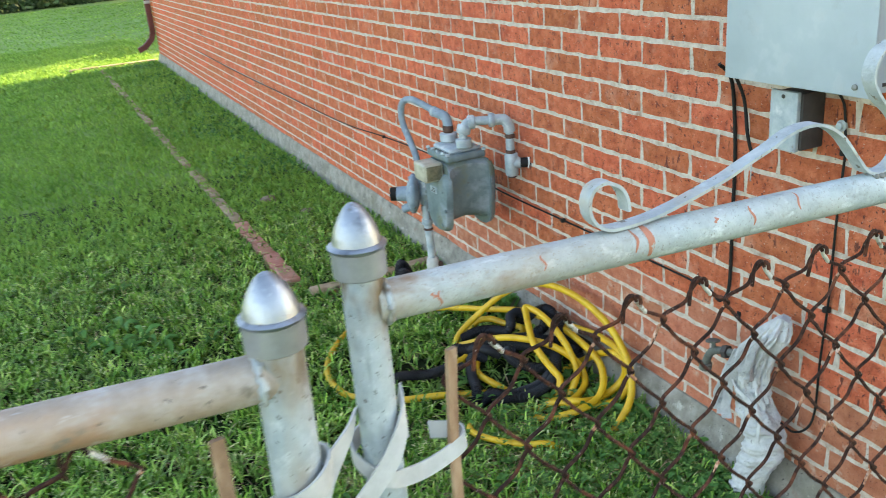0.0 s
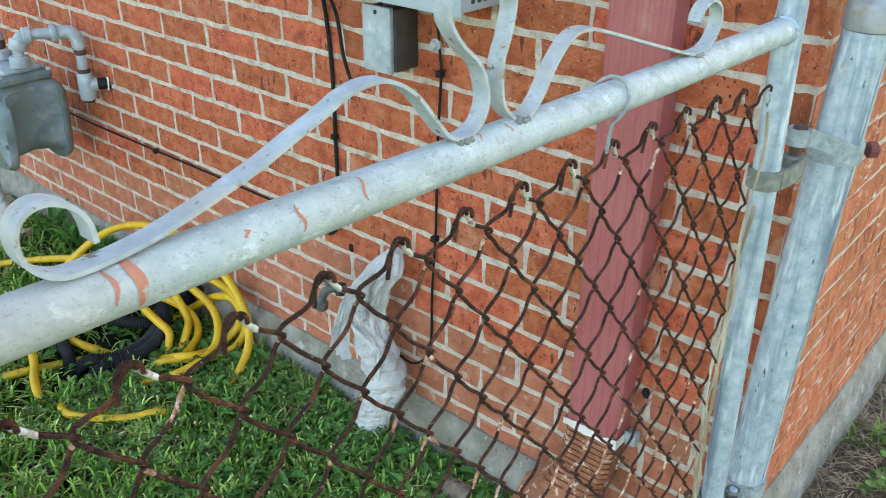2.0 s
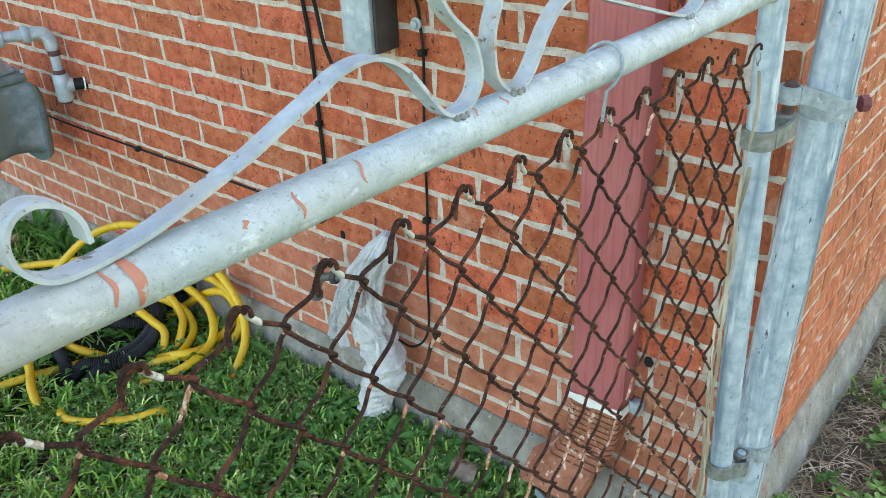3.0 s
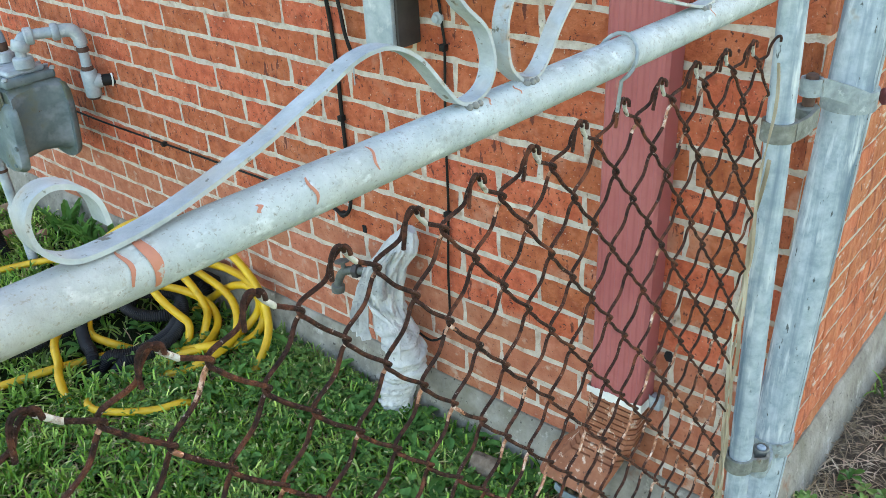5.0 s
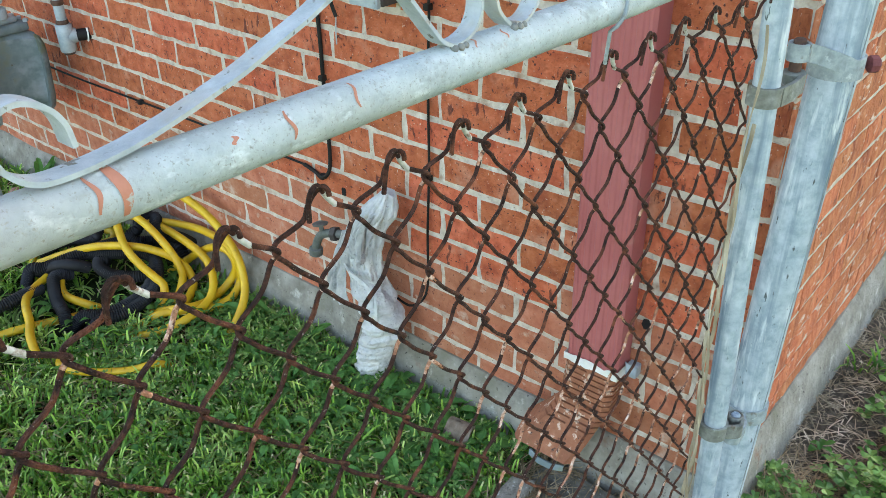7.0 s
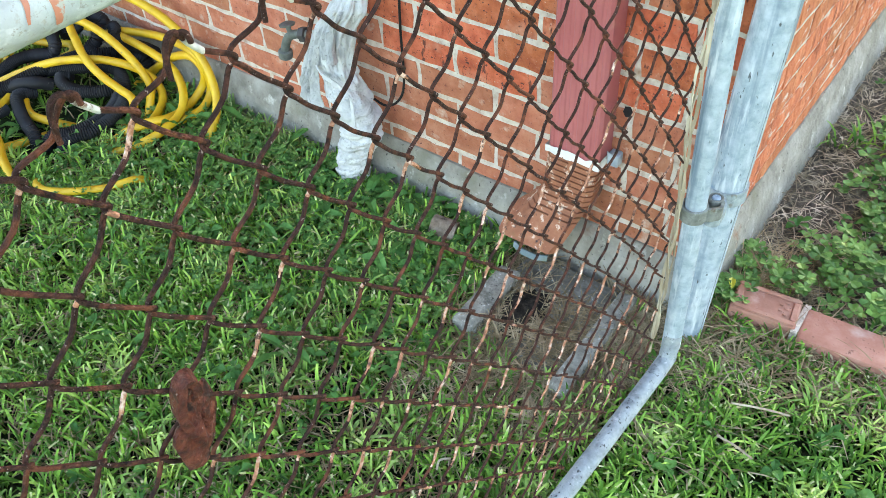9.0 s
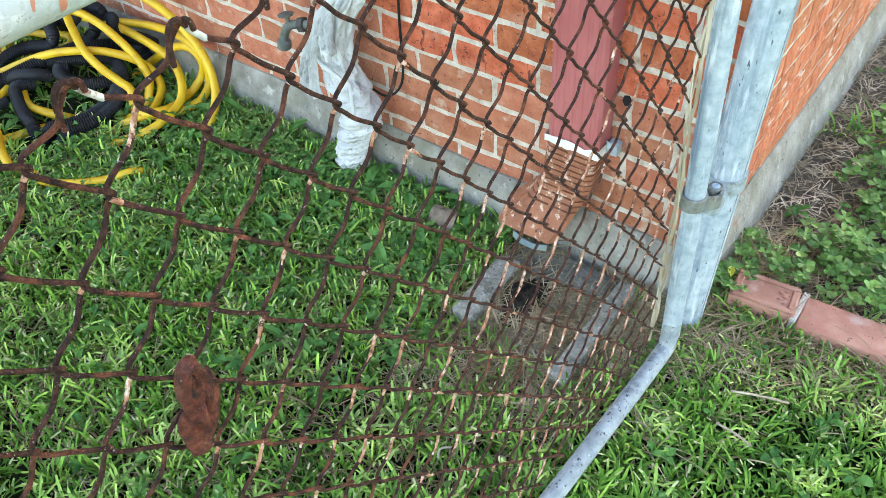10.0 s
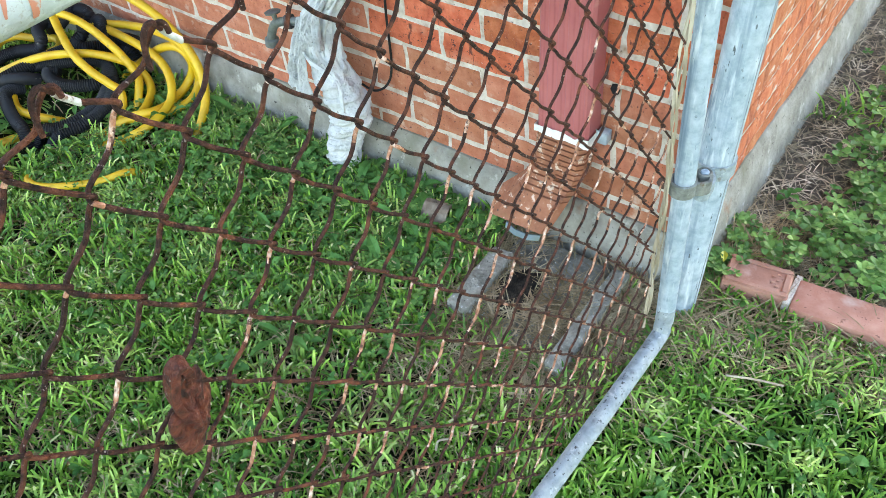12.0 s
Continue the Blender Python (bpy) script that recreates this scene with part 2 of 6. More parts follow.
BOOT = mat("boot_brown_plastic", [(0.22, 0.075, 0.036), (0.30, 0.105, 0.052), (0.38, 0.15, 0.08)], 24, (0.6, 0.85), bump=0.6,
           spots=[((0.60, 0.43, 0.33), 48, 0.58, 0.64), ((0.15, 0.115, 0.040), 7, 0.50, 0.66), ((0.05, 0.025, 0.02), 70, 0.62, 0.70)])
WHITE = mat("white_tape", [(0.62, 0.60, 0.55), (0.80, 0.78, 0.74)], 30, (0.6, 0.8), bump=0.2, spots=[((0.30, 0.12, 0.07), 35, 0.66, 0.74)])
STRAP = mat("pale_strap", [(0.40, 0.40, 0.38), (0.52, 0.52, 0.50)], 40, (0.6, 0.85), bump=0.25, spots=[((0.30, 0.24, 0.18), 25, 0.62, 0.78)])
CLOTH = mat("white_cloth", [(0.47, 0.48, 0.475), (0.61, 0.62, 0.615), (0.72, 0.73, 0.72)], 20, (0.9, 1.0), bump=0.9, bscale=160, bdist=0.008, spec=0.2,
            spots=[((0.22, 0.235, 0.235), 22, 0.60, 0.74), ((0.52, 0.48, 0.37), 12, 0.62, 0.78), ((0.30, 0.30, 0.29), 80, 0.62, 0.72)])
BRASS = mat("tap_weathered_brass", [(0.10, 0.11, 0.10), (0.19, 0.20, 0.18)], 50, (0.5, 0.75), metal=0.5, bump=0.4)
YELLOW = mat("yellow_hose", [(0.50, 0.28, 0.008), (0.62, 0.37, 0.012), (0.70, 0.46, 0.025)], 12, (0.35, 0.6), bump=0.15, bscale=120,
             spots=[((0.34, 0.21, 0.02), 20, 0.60, 0.78), ((0.26, 0.20, 0.08), 45, 0.68, 0.76)])
BLACK = mat("black_hose", [(0.005, 0.006, 0.008), (0.010, 0.011, 0.014), (0.020, 0.021, 0.025)], 16, (0.5, 0.75), bump=0.2, spec=0.3,
            spots=[((0.12, 0.11, 0.09), 60, 0.69, 0.76)])
CABLE = mat("black_cable", [(0.008, 0.0075, 0.0075), (0.018, 0.016, 0.015)], 40, (0.5, 0.75), bump=0.2, spec=0.25)
BOXGREY = mat("meter_box_grey", [(0.36, 0.42, 0.455), (0.41, 0.475, 0.51), (0.47, 0.53, 0.56)], 4, (0.4, 0.6), bump=0.08, bscale=40,
              spots=[((0.33, 0.37, 0.39), 16, 0.60, 0.78), ((0.55, 0.59, 0.61), 8, 0.62, 0.82)])
DARKBOX = mat("small_box_dark", [(0.035, 0.032, 0.030), (0.07, 0.06, 0.055)], 20, (0.6, 0.8), bump=0.2)
METER = mat("gas_meter_paint", [(0.105, 0.15, 0.165), (0.145, 0.20, 0.215), (0.20, 0.255, 0.27)], 16, (0.45, 0.7), metal=0.1, bump=0.35,
            spots=[((0.30, 0.35, 0.40), 9, 0.56, 0.76), ((0.13, 0.145, 0.075), 8, 0.54, 0.72), ((0.10, 0.07, 0.045), 50, 0.66, 0.74)])
METER2 = mat("gas_pipe_paint", [(0.26, 0.32, 0.36), (0.35, 0.41, 0.44), (0.46, 0.51, 0.53)], 26, (0.45, 0.7), metal=0.1, bump=0.3,
             spots=[((0.62, 0.64, 0.64), 22, 0.60, 0.76), ((0.20, 0.13, 0.09), 24, 0.67, 0.78)])
BLUEPIPE = mat("regulator_blue_paint", [(0.15, 0.20, 0.25), (0.21, 0.275, 0.33), (0.28, 0.345, 0.40)], 24, (0.45, 0.7), bump=0.35, spots=[((0.45, 0.50, 0.53), 30, 0.60, 0.72), ((0.13, 0.09, 0.06), 40, 0.66, 0.74)])
INDEX = mat("index_yellowed_plastic", [(0.31, 0.29, 0.22), (0.42, 0.395, 0.31), (0.52, 0.495, 0.40)], 30, (0.3, 0.5), bump=0.15)
INDEXGLASS = mat("index_window", [(0.10, 0.10, 0.06), (0.22, 0.20, 0.13)], 60, (0.2, 0.4), bump=0.1)
RUSTPIPE = mat("rusted_collar", [(0.055, 0.028, 0.020), (0.11, 0.055, 0.038)], 60, (0.7, 0.9), bump=0.5)
GRASS = mat("grass_blade", [(0.040, 0.110, 0.015), (0.150, 0.33, 0.045), (0.42, 0.57, 0.16)], 9, (0.34, 0.58), bump=0, island=0.6, transl=0.10, spec=0.16,
            spots=[((0.22, 0.29, 0.10), 2.2, 0.58, 0.76), ((0.55, 0.52, 0.27), 70, 0.64, 0.70)])
GRASS_TIP = mat("grass_cut_tip", [(0.34, 0.40, 0.14), (0.50, 0.52, 0.24), (0.62, 0.58, 0.33)], 30, (0.5, 0.7), bump=0, island=0.25, spec=0.2, transl=0.15)
GRASS_FAR = mat("grass_blade_far", [(0.16, 0.33, 0.055), (0.22, 0.40, 0.070), (0.30, 0.48, 0.10)], 0.9, (0.5, 0.7), bump=0, island=0.25, spec=0.2, transl=0.34)
TURF = mat("distant_turf", [(0.14, 0.25, 0.05), (0.17, 0.29, 0.06), (0.21, 0.33, 0.075)], 1.3, (0.9, 1.0), bump=0.6, bscale=60, bdist=0.01)
# Kept dark to hold down the green bounce from ground out of view.
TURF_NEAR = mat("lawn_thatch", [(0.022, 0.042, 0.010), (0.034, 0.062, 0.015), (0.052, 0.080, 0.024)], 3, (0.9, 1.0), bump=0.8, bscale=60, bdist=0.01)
STRAW = mat("dead_grass", [(0.14, 0.095, 0.05), (0.29, 0.215, 0.12), (0.50, 0.41, 0.26)], 14, (0.75, 0.95), bump=0, island=0.4, spec=0.2, transl=0.12)
MULCH = mat("grey_dead_stems", [(0.13, 0.095, 0.060), (0.35, 0.275, 0.185), (0.64, 0.55, 0.42)], 14, (0.8, 0.95), bump=0, island=0.45, spec=0.2, transl=0.08)
VINE = mat("dried_stem", [(0.20, 0.15, 0.09), (0.36, 0.29, 0.20), (0.55, 0.48, 0.36)], 40, (0.7, 0.9), bump=0.5, bscale=200, stretch=(1, 1, 0.2))
WEED = mat("weed_leaf", [(0.050, 0.155, 0.034), (0.085, 0.225, 0.050), (0.13, 0.30, 0.075)], 25, (0.4, 0.6), bump=0.2, bscale=200, island=0.28, spec=0.2, transl=0.28)
CLOVER = mat("clover_leaf", [(0.045, 0.120, 0.028), (0.115, 0.245, 0.057), (0.21, 0.38, 0.11)], 25, (0.4, 0.6), bump=0.2, bscale=200, island=0.45, spec=0.2, transl=0.2)
# Near black, so that the colour carries the shade between the grass blades.
SOIL = mat("soil_thatch_and_shade", [(0.009, 0.012, 0.005), (0.018, 0.022, 0.009), (0.045, 0.040, 0.022)], 26, (0.9, 1.0), bump=1.0, bscale=110, bdist=0.01, spec=0.1,
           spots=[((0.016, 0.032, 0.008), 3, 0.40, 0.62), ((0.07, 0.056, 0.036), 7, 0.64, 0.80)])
DIRT = mat("dry_mulch", [(0.050, 0.040, 0.030), (0.11, 0.088, 0.064), (0.20, 0.165, 0.12)], 50, (0.9, 1.0), bump=1.0, bscale=180, bdist=0.01,
           spots=[((0.04, 0.032, 0.024), 11, 0.56, 0.7)])
WETSOIL = mat("dark_soil", [(0.012, 0.010, 0.009), (0.028, 0.022, 0.017), (0.06, 0.048, 0.036)], 60, (0.9, 1.0), spec=0.15, bump=1.0, bscale=180, bdist=0.01)
EDGING = mat("edging_brick", [(0.36, 0.15, 0.10), (0.44, 0.20, 0.14), (0.50, 0.26, 0.19)], 20, (0.85, 0.97), bump=0.5, bscale=150, objrand=0.08,
             spots=[((0.20, 0.085, 0.06), 80, 0.64, 0.70), ((0.56, 0.38, 0.31), 14, 0.58, 0.74), ((0.18, 0.13, 0.08), 9, 0.64, 0.76)])
EDGE_OLD = mat("edging_brick_old", [(0.24, 0.17, 0.10), (0.34, 0.25, 0.155), (0.42, 0.325, 0.22)], 12, (0.9, 1.0), bump=0.6, bscale=120, objrand=0.12, spots=[((0.12, 0.15, 0.05), 9, 0.55, 0.70)])
STONE = mat("stone_chip", [(0.13, 0.095, 0.065), (0.22, 0.165, 0.12), (0.31, 0.245, 0.185)], 40, (0.85, 1.0), bump=1.0, spec=0.2, spots=[((0.05, 0.038, 0.03), 24, 0.56, 0.66)])
LEAFY = mat("yellow_leaf", [(0.55, 0.50, 0.04), (0.42, 0.48, 0.06)], 30, (0.4, 0.6), bump=0, transl=0.3)
BARK = mat("bark", [(0.06, 0.045, 0.03), (0.13, 0.10, 0.07)], 10, (0.9, 1.0), bump=0.9, stretch=(1, 1, 0.2))
FOLIAGE = mat("tree_leaves", [(0.028, 0.060, 0.014), (0.05, 0.10, 0.025), (0.08, 0.15, 0.04)], 0.8, (0.5, 0.8), bump=0, island=0.4, transl=0.25)
ROOF = mat("roof_shingle", [(0.10, 0.09, 0.085), (0.16, 0.15, 0.14)], 6, (0.9, 1.0), bump=0.5)
DARK = mat("hole_dark", [(0.006, 0.005, 0.005), (0.012, 0.01, 0.01)], 50, (0.9, 1.0), bump=0.1)


# ---- mesh tools ----
class Build:
    """Collects vertices and faces of one mesh."""

    def __init__(self):
        self.v, self.f = [], []

    def add(self, vs, fs):
        n = len(self.v)
        self.v += [tuple(p) for p in vs]
        self.f += [tuple(i + n for i in f) for f in fs]
        return self

    def box(self, lo, hi, m=None):
        (a, b, c), (d, e, g) = lo, hi
        vs = [(a, b, c), (d, b, c), (d, e, c), (a, e, c), (a, b, g), (d, b, g), (d, e, g), (a, e, g)]
        if m is not None:
            vs = [m @ Vector(p) for p in vs]
        return self.add(vs, [(0, 3, 2, 1), (4, 5, 6, 7), (0, 1, 5, 4), (1, 2, 6, 5), (2, 3, 7, 6), (3, 0, 4, 7)])

    def tube(self, pts, r, seg=10, caps=True, radii=None, closed=False):
        pts = [Vector(p) for p in pts]
        n = len(pts)
        vs, fs = [], []
        up = None
        for i, p in enumerate(pts):
            a = pts[(i - 1) % n] if closed or i else p
            b = pts[(i + 1) % n] if closed or i < n - 1 else p
            d = (b - a).normalized() if (b - a).length > 1e-9 else Vector((0, 0, 1))
            if up is None:
                up = Vector((0, 0, 1)) if abs(d.z) < 0.9 else Vector((1, 0, 0))
            x = d.cross(up)
            x = x.normalized() if x.length > 1e-6 else d.orthogonal().normalized()
            up = x.cross(d).normalized()
            rad = radii[i] if radii is not None else r
            for k in range(seg):
                t = 2 * math.pi * k / seg
                vs.append(p + x * (math.cos(t) * rad) + up * (math.sin(t) * rad))
        for i in range(n if closed else n - 1):
            j = (i + 1) % n
            for k in range(seg):
                l = (k + 1) % seg
                fs.append((i * seg + k, i * seg + l, j * seg + l, j * seg + k))
        if caps and not closed:
            fs.append(tuple(range(seg - 1, -1, -1)))
            fs.append(tuple(range((n - 1) * seg, n * seg)))
        return self.add(vs, fs)

    def lathe(self, prof, base, axis=(0, 0, 1), seg=20):
        """prof: (radius, height) rows turned about axis through base."""
        base, axis = Vector(base), Vector(axis).normalized()
        x = axis.orthogonal().normalized()
        y = axis.cross(x)
        vs, fs = [], []
        for r, h in prof:
            for k in range(seg):
                t = 2 * math.pi * k / seg
                vs.append(base + axis * h + (x * math.cos(t) + y * math.sin(t)) * r)
        for i in range(len(prof) - 1):
            for k in range(seg):
                l = (k + 1) % seg
                fs.append((i * seg + k, i * seg + l, (i + 1) * seg + l, (i + 1) * seg + k))
        fs.append(tuple(range(seg - 1, -1, -1)))
        fs.append(tuple(range((len(prof) - 1) * seg, len(prof) * seg)))
        return self.add(vs, fs)

    def ribbon(self, pts, across, width, thick):
        """A flat bar along pts; across: the direction of its width (or one per point)."""
        pts = [Vector(p) for p in pts]
        n = len(pts)
        vs, fs = [], []
        for i, p in enumerate(pts):
            d = (pts[min(i + 1, n - 1)] - pts[max(i - 1, 0)]).normalized()
            ac = Vector(across[i] if isinstance(across, list) else across).normalized()
            nn = d.cross(ac).normalized()
            for s, q in ((-1, -1), (1, -1), (1, 1), (-1, 1)):
                vs.append(p + ac * (s * width / 2) + nn * (q * thick / 2))
        for i in range(n - 1):
            for k in range(4):
                l = (k + 1) % 4
                fs.append((i * 4 + k, i * 4 + l, i * 4 + 4 + l, i * 4 + 4 + k))
        fs += [(3, 2, 1, 0), tuple(n * 4 - 4 + k for k in range(4))]
        return self.add(vs, fs)

    def mesh(self, name, smooth=False):
        me = bpy.data.meshes.new(name)
        me.from_pydata(self.v, [], self.f)
        bm = bmesh.new()
        bm.from_mesh(me)
        bmesh.ops.recalc_face_normals(bm, faces=bm.faces)
        bm.to_mesh(me)
        bm.free()
        if smooth:
            me.shade_smooth()
            me.set_sharp_from_angle(angle=radians(42))
        me.update()
        return me


def part(name, b, material, parent=None, label="", smooth=True):
    """One mesh object, under a thing when a parent is given."""
    me = b.mesh(name, smooth) if isinstance(b, Build) else b
    if not me.materials:
        me.materials.append(material)
    ob = new(name, me)
    if parent is not None:
        ob.parent = parent
    if label:
        tagged(ob, label)
    return ob


def thing(name, label, category, at=(0, 0, 0), group="", kind=""):
    ob = new(name)
    ob.location = at
    ob.empty_display_size = 0.05
    return tagged(ob, label, category, group, kind)


def bevbox(lo, hi, bev=0.004, seg=2, m=None):
    bm = bmesh.new()
    b = Build().box(lo, hi)
    vs = [bm.verts.new(p) for p in b.v]
    for f in b.f:
        bm.faces.new([vs[i] for i in f])
    bmesh.ops.bevel(bm, geom=list(bm.edges), offset=bev, segments=seg, affect="EDGES", profile=0.5)
    out = Build()
    bm.verts.index_update()
    out.add([(m @ v.co) if m is not None else v.co.copy() for v in bm.verts], [[v.index for v in f.verts] for f in bm.faces])
    bm.free()
    return out


def spline(pts, n=8, closed=False):
    """Catmull-Rom through a few control points."""
    pts = [Vector(p) for p in pts]
    out, m = [], len(pts)
    for i in range(m if closed else m - 1):
        if closed:
            p0, p1, p2, p3 = pts[i - 1], pts[i], pts[(i + 1) % m], pts[(i + 2) % m]
        else:
            p0, p1, p2, p3 = pts[max(i - 1, 0)], pts[i], pts[i + 1], pts[min(i + 2, m - 1)]
        for k in range(n):
            t = k / n
            out.append(0.5 * ((2 * p1) + (p2 - p0) * t + (2 * p0 - 5 * p1 + 4 * p2 - p3) * t * t + (3 * p1 - p0 - 3 * p2 + p3) * t ** 3))
    if not closed:
        out.append(pts[-1])
    return out


rnd = random.Random(7)
rng = np.random.default_rng(11)

# ---- the plan: wall one runs along y at WX, wall two along x at WY ----
WX, WY, YEND, XEND, TOP, FT = 1.495, 0.585, 13.6, 9.5, 2.8, 0.130
BL, BH, BY0, BZ0 = 0.2095, 0.0711, 2.446, 0.845

# ---- ground ----
gb = Build()
gs = [-300, -60, -20, -8, -4, -2, -1, 0, 1, 2, 3, 4, 6, 9, 14, 24, 60, 300]
for i, x in enumerate(gs):
    for j, y in enumerate(gs):
        gb.v.append((x, y + 2, 0.0))
ng = len(gs)
gb.f = [(i * ng + j, (i + 1) * ng + j, (i + 1) * ng + j + 1, i * ng + j + 1) for i in range(ng - 1) for j in range(ng - 1)]
ground = tagged(part("ground", gb, SOIL, smooth=False), "thatch and soil under the lawn, coloured near black for the shade between blades", "ground", kind="structure")
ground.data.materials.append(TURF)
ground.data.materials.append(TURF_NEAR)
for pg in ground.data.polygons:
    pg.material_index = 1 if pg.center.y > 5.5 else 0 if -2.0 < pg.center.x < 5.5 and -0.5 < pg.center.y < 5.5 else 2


def patch(name, cx, cy, rx, ry, z, material, label, seed, n=40, rings=7):
    """A low uneven mound with a ragged outline."""
    r = random.Random(seed)
    ph = [r.uniform(0, 6.28) for _ in range(4)]
    b = Build()
    b.v.append((cx, cy, z))
    for k in range(1, rings + 1):
        for i in range(n):
            t = 2 * math.pi * i / n
            w = 1 + 0.12 * math.sin(3 * t + ph[0]) + 0.08 * math.sin(7 * t + ph[1]) + 0.05 * math.sin(11 * t + ph[2])
            q = k / rings
            b.v.append((cx + math.cos(t) * rx * w * q, cy + math.sin(t) * ry * w * q, z * (1 - q * q) + r.uniform(0, 0.004) if k < rings else -0.004))
    for i in range(n):
        b.f.append((0, 1 + i, 1 + (i + 1) % n))
        for k in range(rings - 1):
            a, c = 1 + k * n, 1 + (k + 1) * n
            b.f.append((a + i, c + i, c + (i + 1) % n, a + (i + 1) % n))
    return tagged(part(name, b, material), label, "soil", kind="structure")


patch("mulch_bed", 2.75, 0.30, 1.35, 0.30, 0.014, DIRT, "dry brown mulch and dead stems beside the wall", 3)
patch("bare_soil", 1.268, 0.865, 0.105, 0.060, 0.046, WETSOIL, "bare soil with dead grass under the downspout", 5)

# ---- foundation: one battered concrete footing round the corner ----
fb = Build()
path = [("y", YEND - 0.12 * i) for i in range(int((YEND - WY) / 0.12) + 1)] + [("y", WY)] + [("x", WX + 0.12 * i) for i in range(1, 67)]
prof = [(0.030, FT + 0.004), (-0.006, FT + 0.003), (-0.014, FT - 0.008), (-0.022, FT * 0.66), (-0.032, FT * 0.33), (-0.042, 0.0), (-0.048, -0.12)]
for i, (ax, q) in enumerate(path):
    for j, (o, z) in enumerate(prof):
        w = noise.noise(Vector((q * 3.1, j * 0.9, 4.0 if ax == "y" else 9.0))) * 0.004 if j else 0
        zz = z + (noise.noise(Vector((q * 5.0, 2.0, 1.0 if ax == "y" else 7.0))) * 0.008 if 0 < j < 3 else 0)
        corner = ax == "y" and abs(q - WY) < 1e-6
        fb.v.append((WX + o + w, (WY + o + w) if corner else q, zz) if ax == "y" else (q, WY + o + w, zz))
npf = len(prof)
fb.f = [(i * npf + j, i * npf + j + 1, (i + 1) * npf + j + 1, (i + 1) * npf + j) for i in range(len(path) - 1) for j in range(npf - 1)]
tagged(part("foundation", fb, CONCRETE), "weathered grey concrete footing under the brick walls", "foundation", kind="structure")

# ---- walls (mortar body; the bricks are laid at the end), the unseen roof and sides of the house ----
RB = 0.0015
wall_one = tagged(part("wall_west", Build().box((WX + RB, WY + RB + 0.2, 0.08), (WX + 0.2, YEND, TOP)), MORTAR, smooth=False), "orange-red brick house wall with pale mortar joints", "wall", kind="structure")
wall_two = tagged(part("wall_south", Build().box((WX + RB, WY + RB, 0.08), (XEND, WY + 0.2, TOP)), MORTAR, smooth=False), "orange-red brick gable wall round the corner", "wall", kind="structure")
tagged(part("wall_north", Build().box((WX + 0.2, YEND - 0.2, 0), (XEND, YEND, TOP)), BRICK_FAR, smooth=False), "plain brick wall closing the house", "wall", kind="structure")
tagged(part("wall_east", Build().box((XEND - 0.2, WY + 0.2, 0), (XEND, YEND - 0.2, TOP)), BRICK_FAR, smooth=False), "plain brick wall closing the house", "wall", kind="structure")
# Out of view; added to keep the low sun off the yard.
roof = Build()
ov = 0.25
roof.add([(WX - ov, WY - ov, TOP), (XEND + ov, WY - ov, TOP), (XEND + ov, YEND + ov, TOP), (WX - ov, YEND + ov, TOP),
          (WX - ov, WY - ov, TOP + 0.12), (XEND + ov, WY - ov, TOP + 0.12), (XEND + ov, YEND + ov, TOP + 0.12), (WX - ov, YEND + ov, TOP + 0.12),
          ((WX + XEND) / 2, WY + 3, TOP + 1.3), ((WX + XEND) / 2, YEND - 3, TOP + 1.3)],
         [(0, 3, 2, 1), (0, 1, 5, 4), (1, 2, 6, 5), (2, 3, 7, 6), (3, 0, 4, 7), (4, 5, 8), (5, 6, 9, 8), (6, 7, 9), (7, 4, 8, 9)])
tagged(part("roof", roof, ROOF, smooth=False), "plain unseen roof added over the brick house to block the sun", "roof", kind="structure")

# ---- the gate: leaning a little, hinged at the corner ----


def gy(x, z):
    return 0.612 - 0.025 * (x - 0.16) - 0.033 * (1.22 - z)


def mesh_y(x, z):
    return 0.6022 - 0.0263 * (x - 0.6) - 0.0119 * (1.15 - z)


def railz(x):
    return 1.2335 - 0.0175 * (x - 0.17) + 0.02 * max(0.0, x - 0.87) ** 2


GATE = "galvanised pipe gate with rusty chain-link mesh and flat-bar scrolls"
gate = thing("gate", GATE, "gate", (1.31, 0.53, 0.0))
go = Vector((1.31, 0.53, 0.0))


def gp(name, b, material, label="", parent=None, smooth=True):
    """A part of the gate, given in world places."""
    me = b.mesh(name, smooth)
    me.transform(Matrix.Translation(-go))
    ob = part(name, me, material, parent or gate, label)
    return ob


def cap(b1, b2, x, y, z, r=0.0215):
    """b1: bullet dome; b2: collar below it. z: height of the rim."""
    dome = [(r + 0.0020, 0.0), (r + 0.0027, 0.0022), (r + 0.0010, 0.0036), (r - 0.0012, 0.0044)]
    dome += [((r - 0.0015) * w, 0.0044 + 0.0305 * t) for t, w in ((0.12, 0.975), (0.25, 0.925), (0.38, 0.85), (0.5, 0.77), (0.62, 0.67), (0.74, 0.55), (0.85, 0.42), (0.93, 0.29), (0.98, 0.16))]
    b1.lathe(dome + [(0.0006, 0.0352)], (x, y, z), seg=26)
    b2.lathe([(r - 0.0005, -0.022), (r + 0.0008, -0.021), (r + 0.0008, -0.001), (r - 0.0005, 0.0)], (x, y, z), seg=26)


RX, RY = 0.157, 0.614
gp("upright", Build().tube([(RX - 0.014, gy(RX, 0.08) + 0.002, 0.07), (RX - 0.006, gy(RX, 0.65), 0.65), (RX, RY, 1.268)], 0.0160, 40), TOPSTAIN, "galvanised pipe upright with rust under its cap")


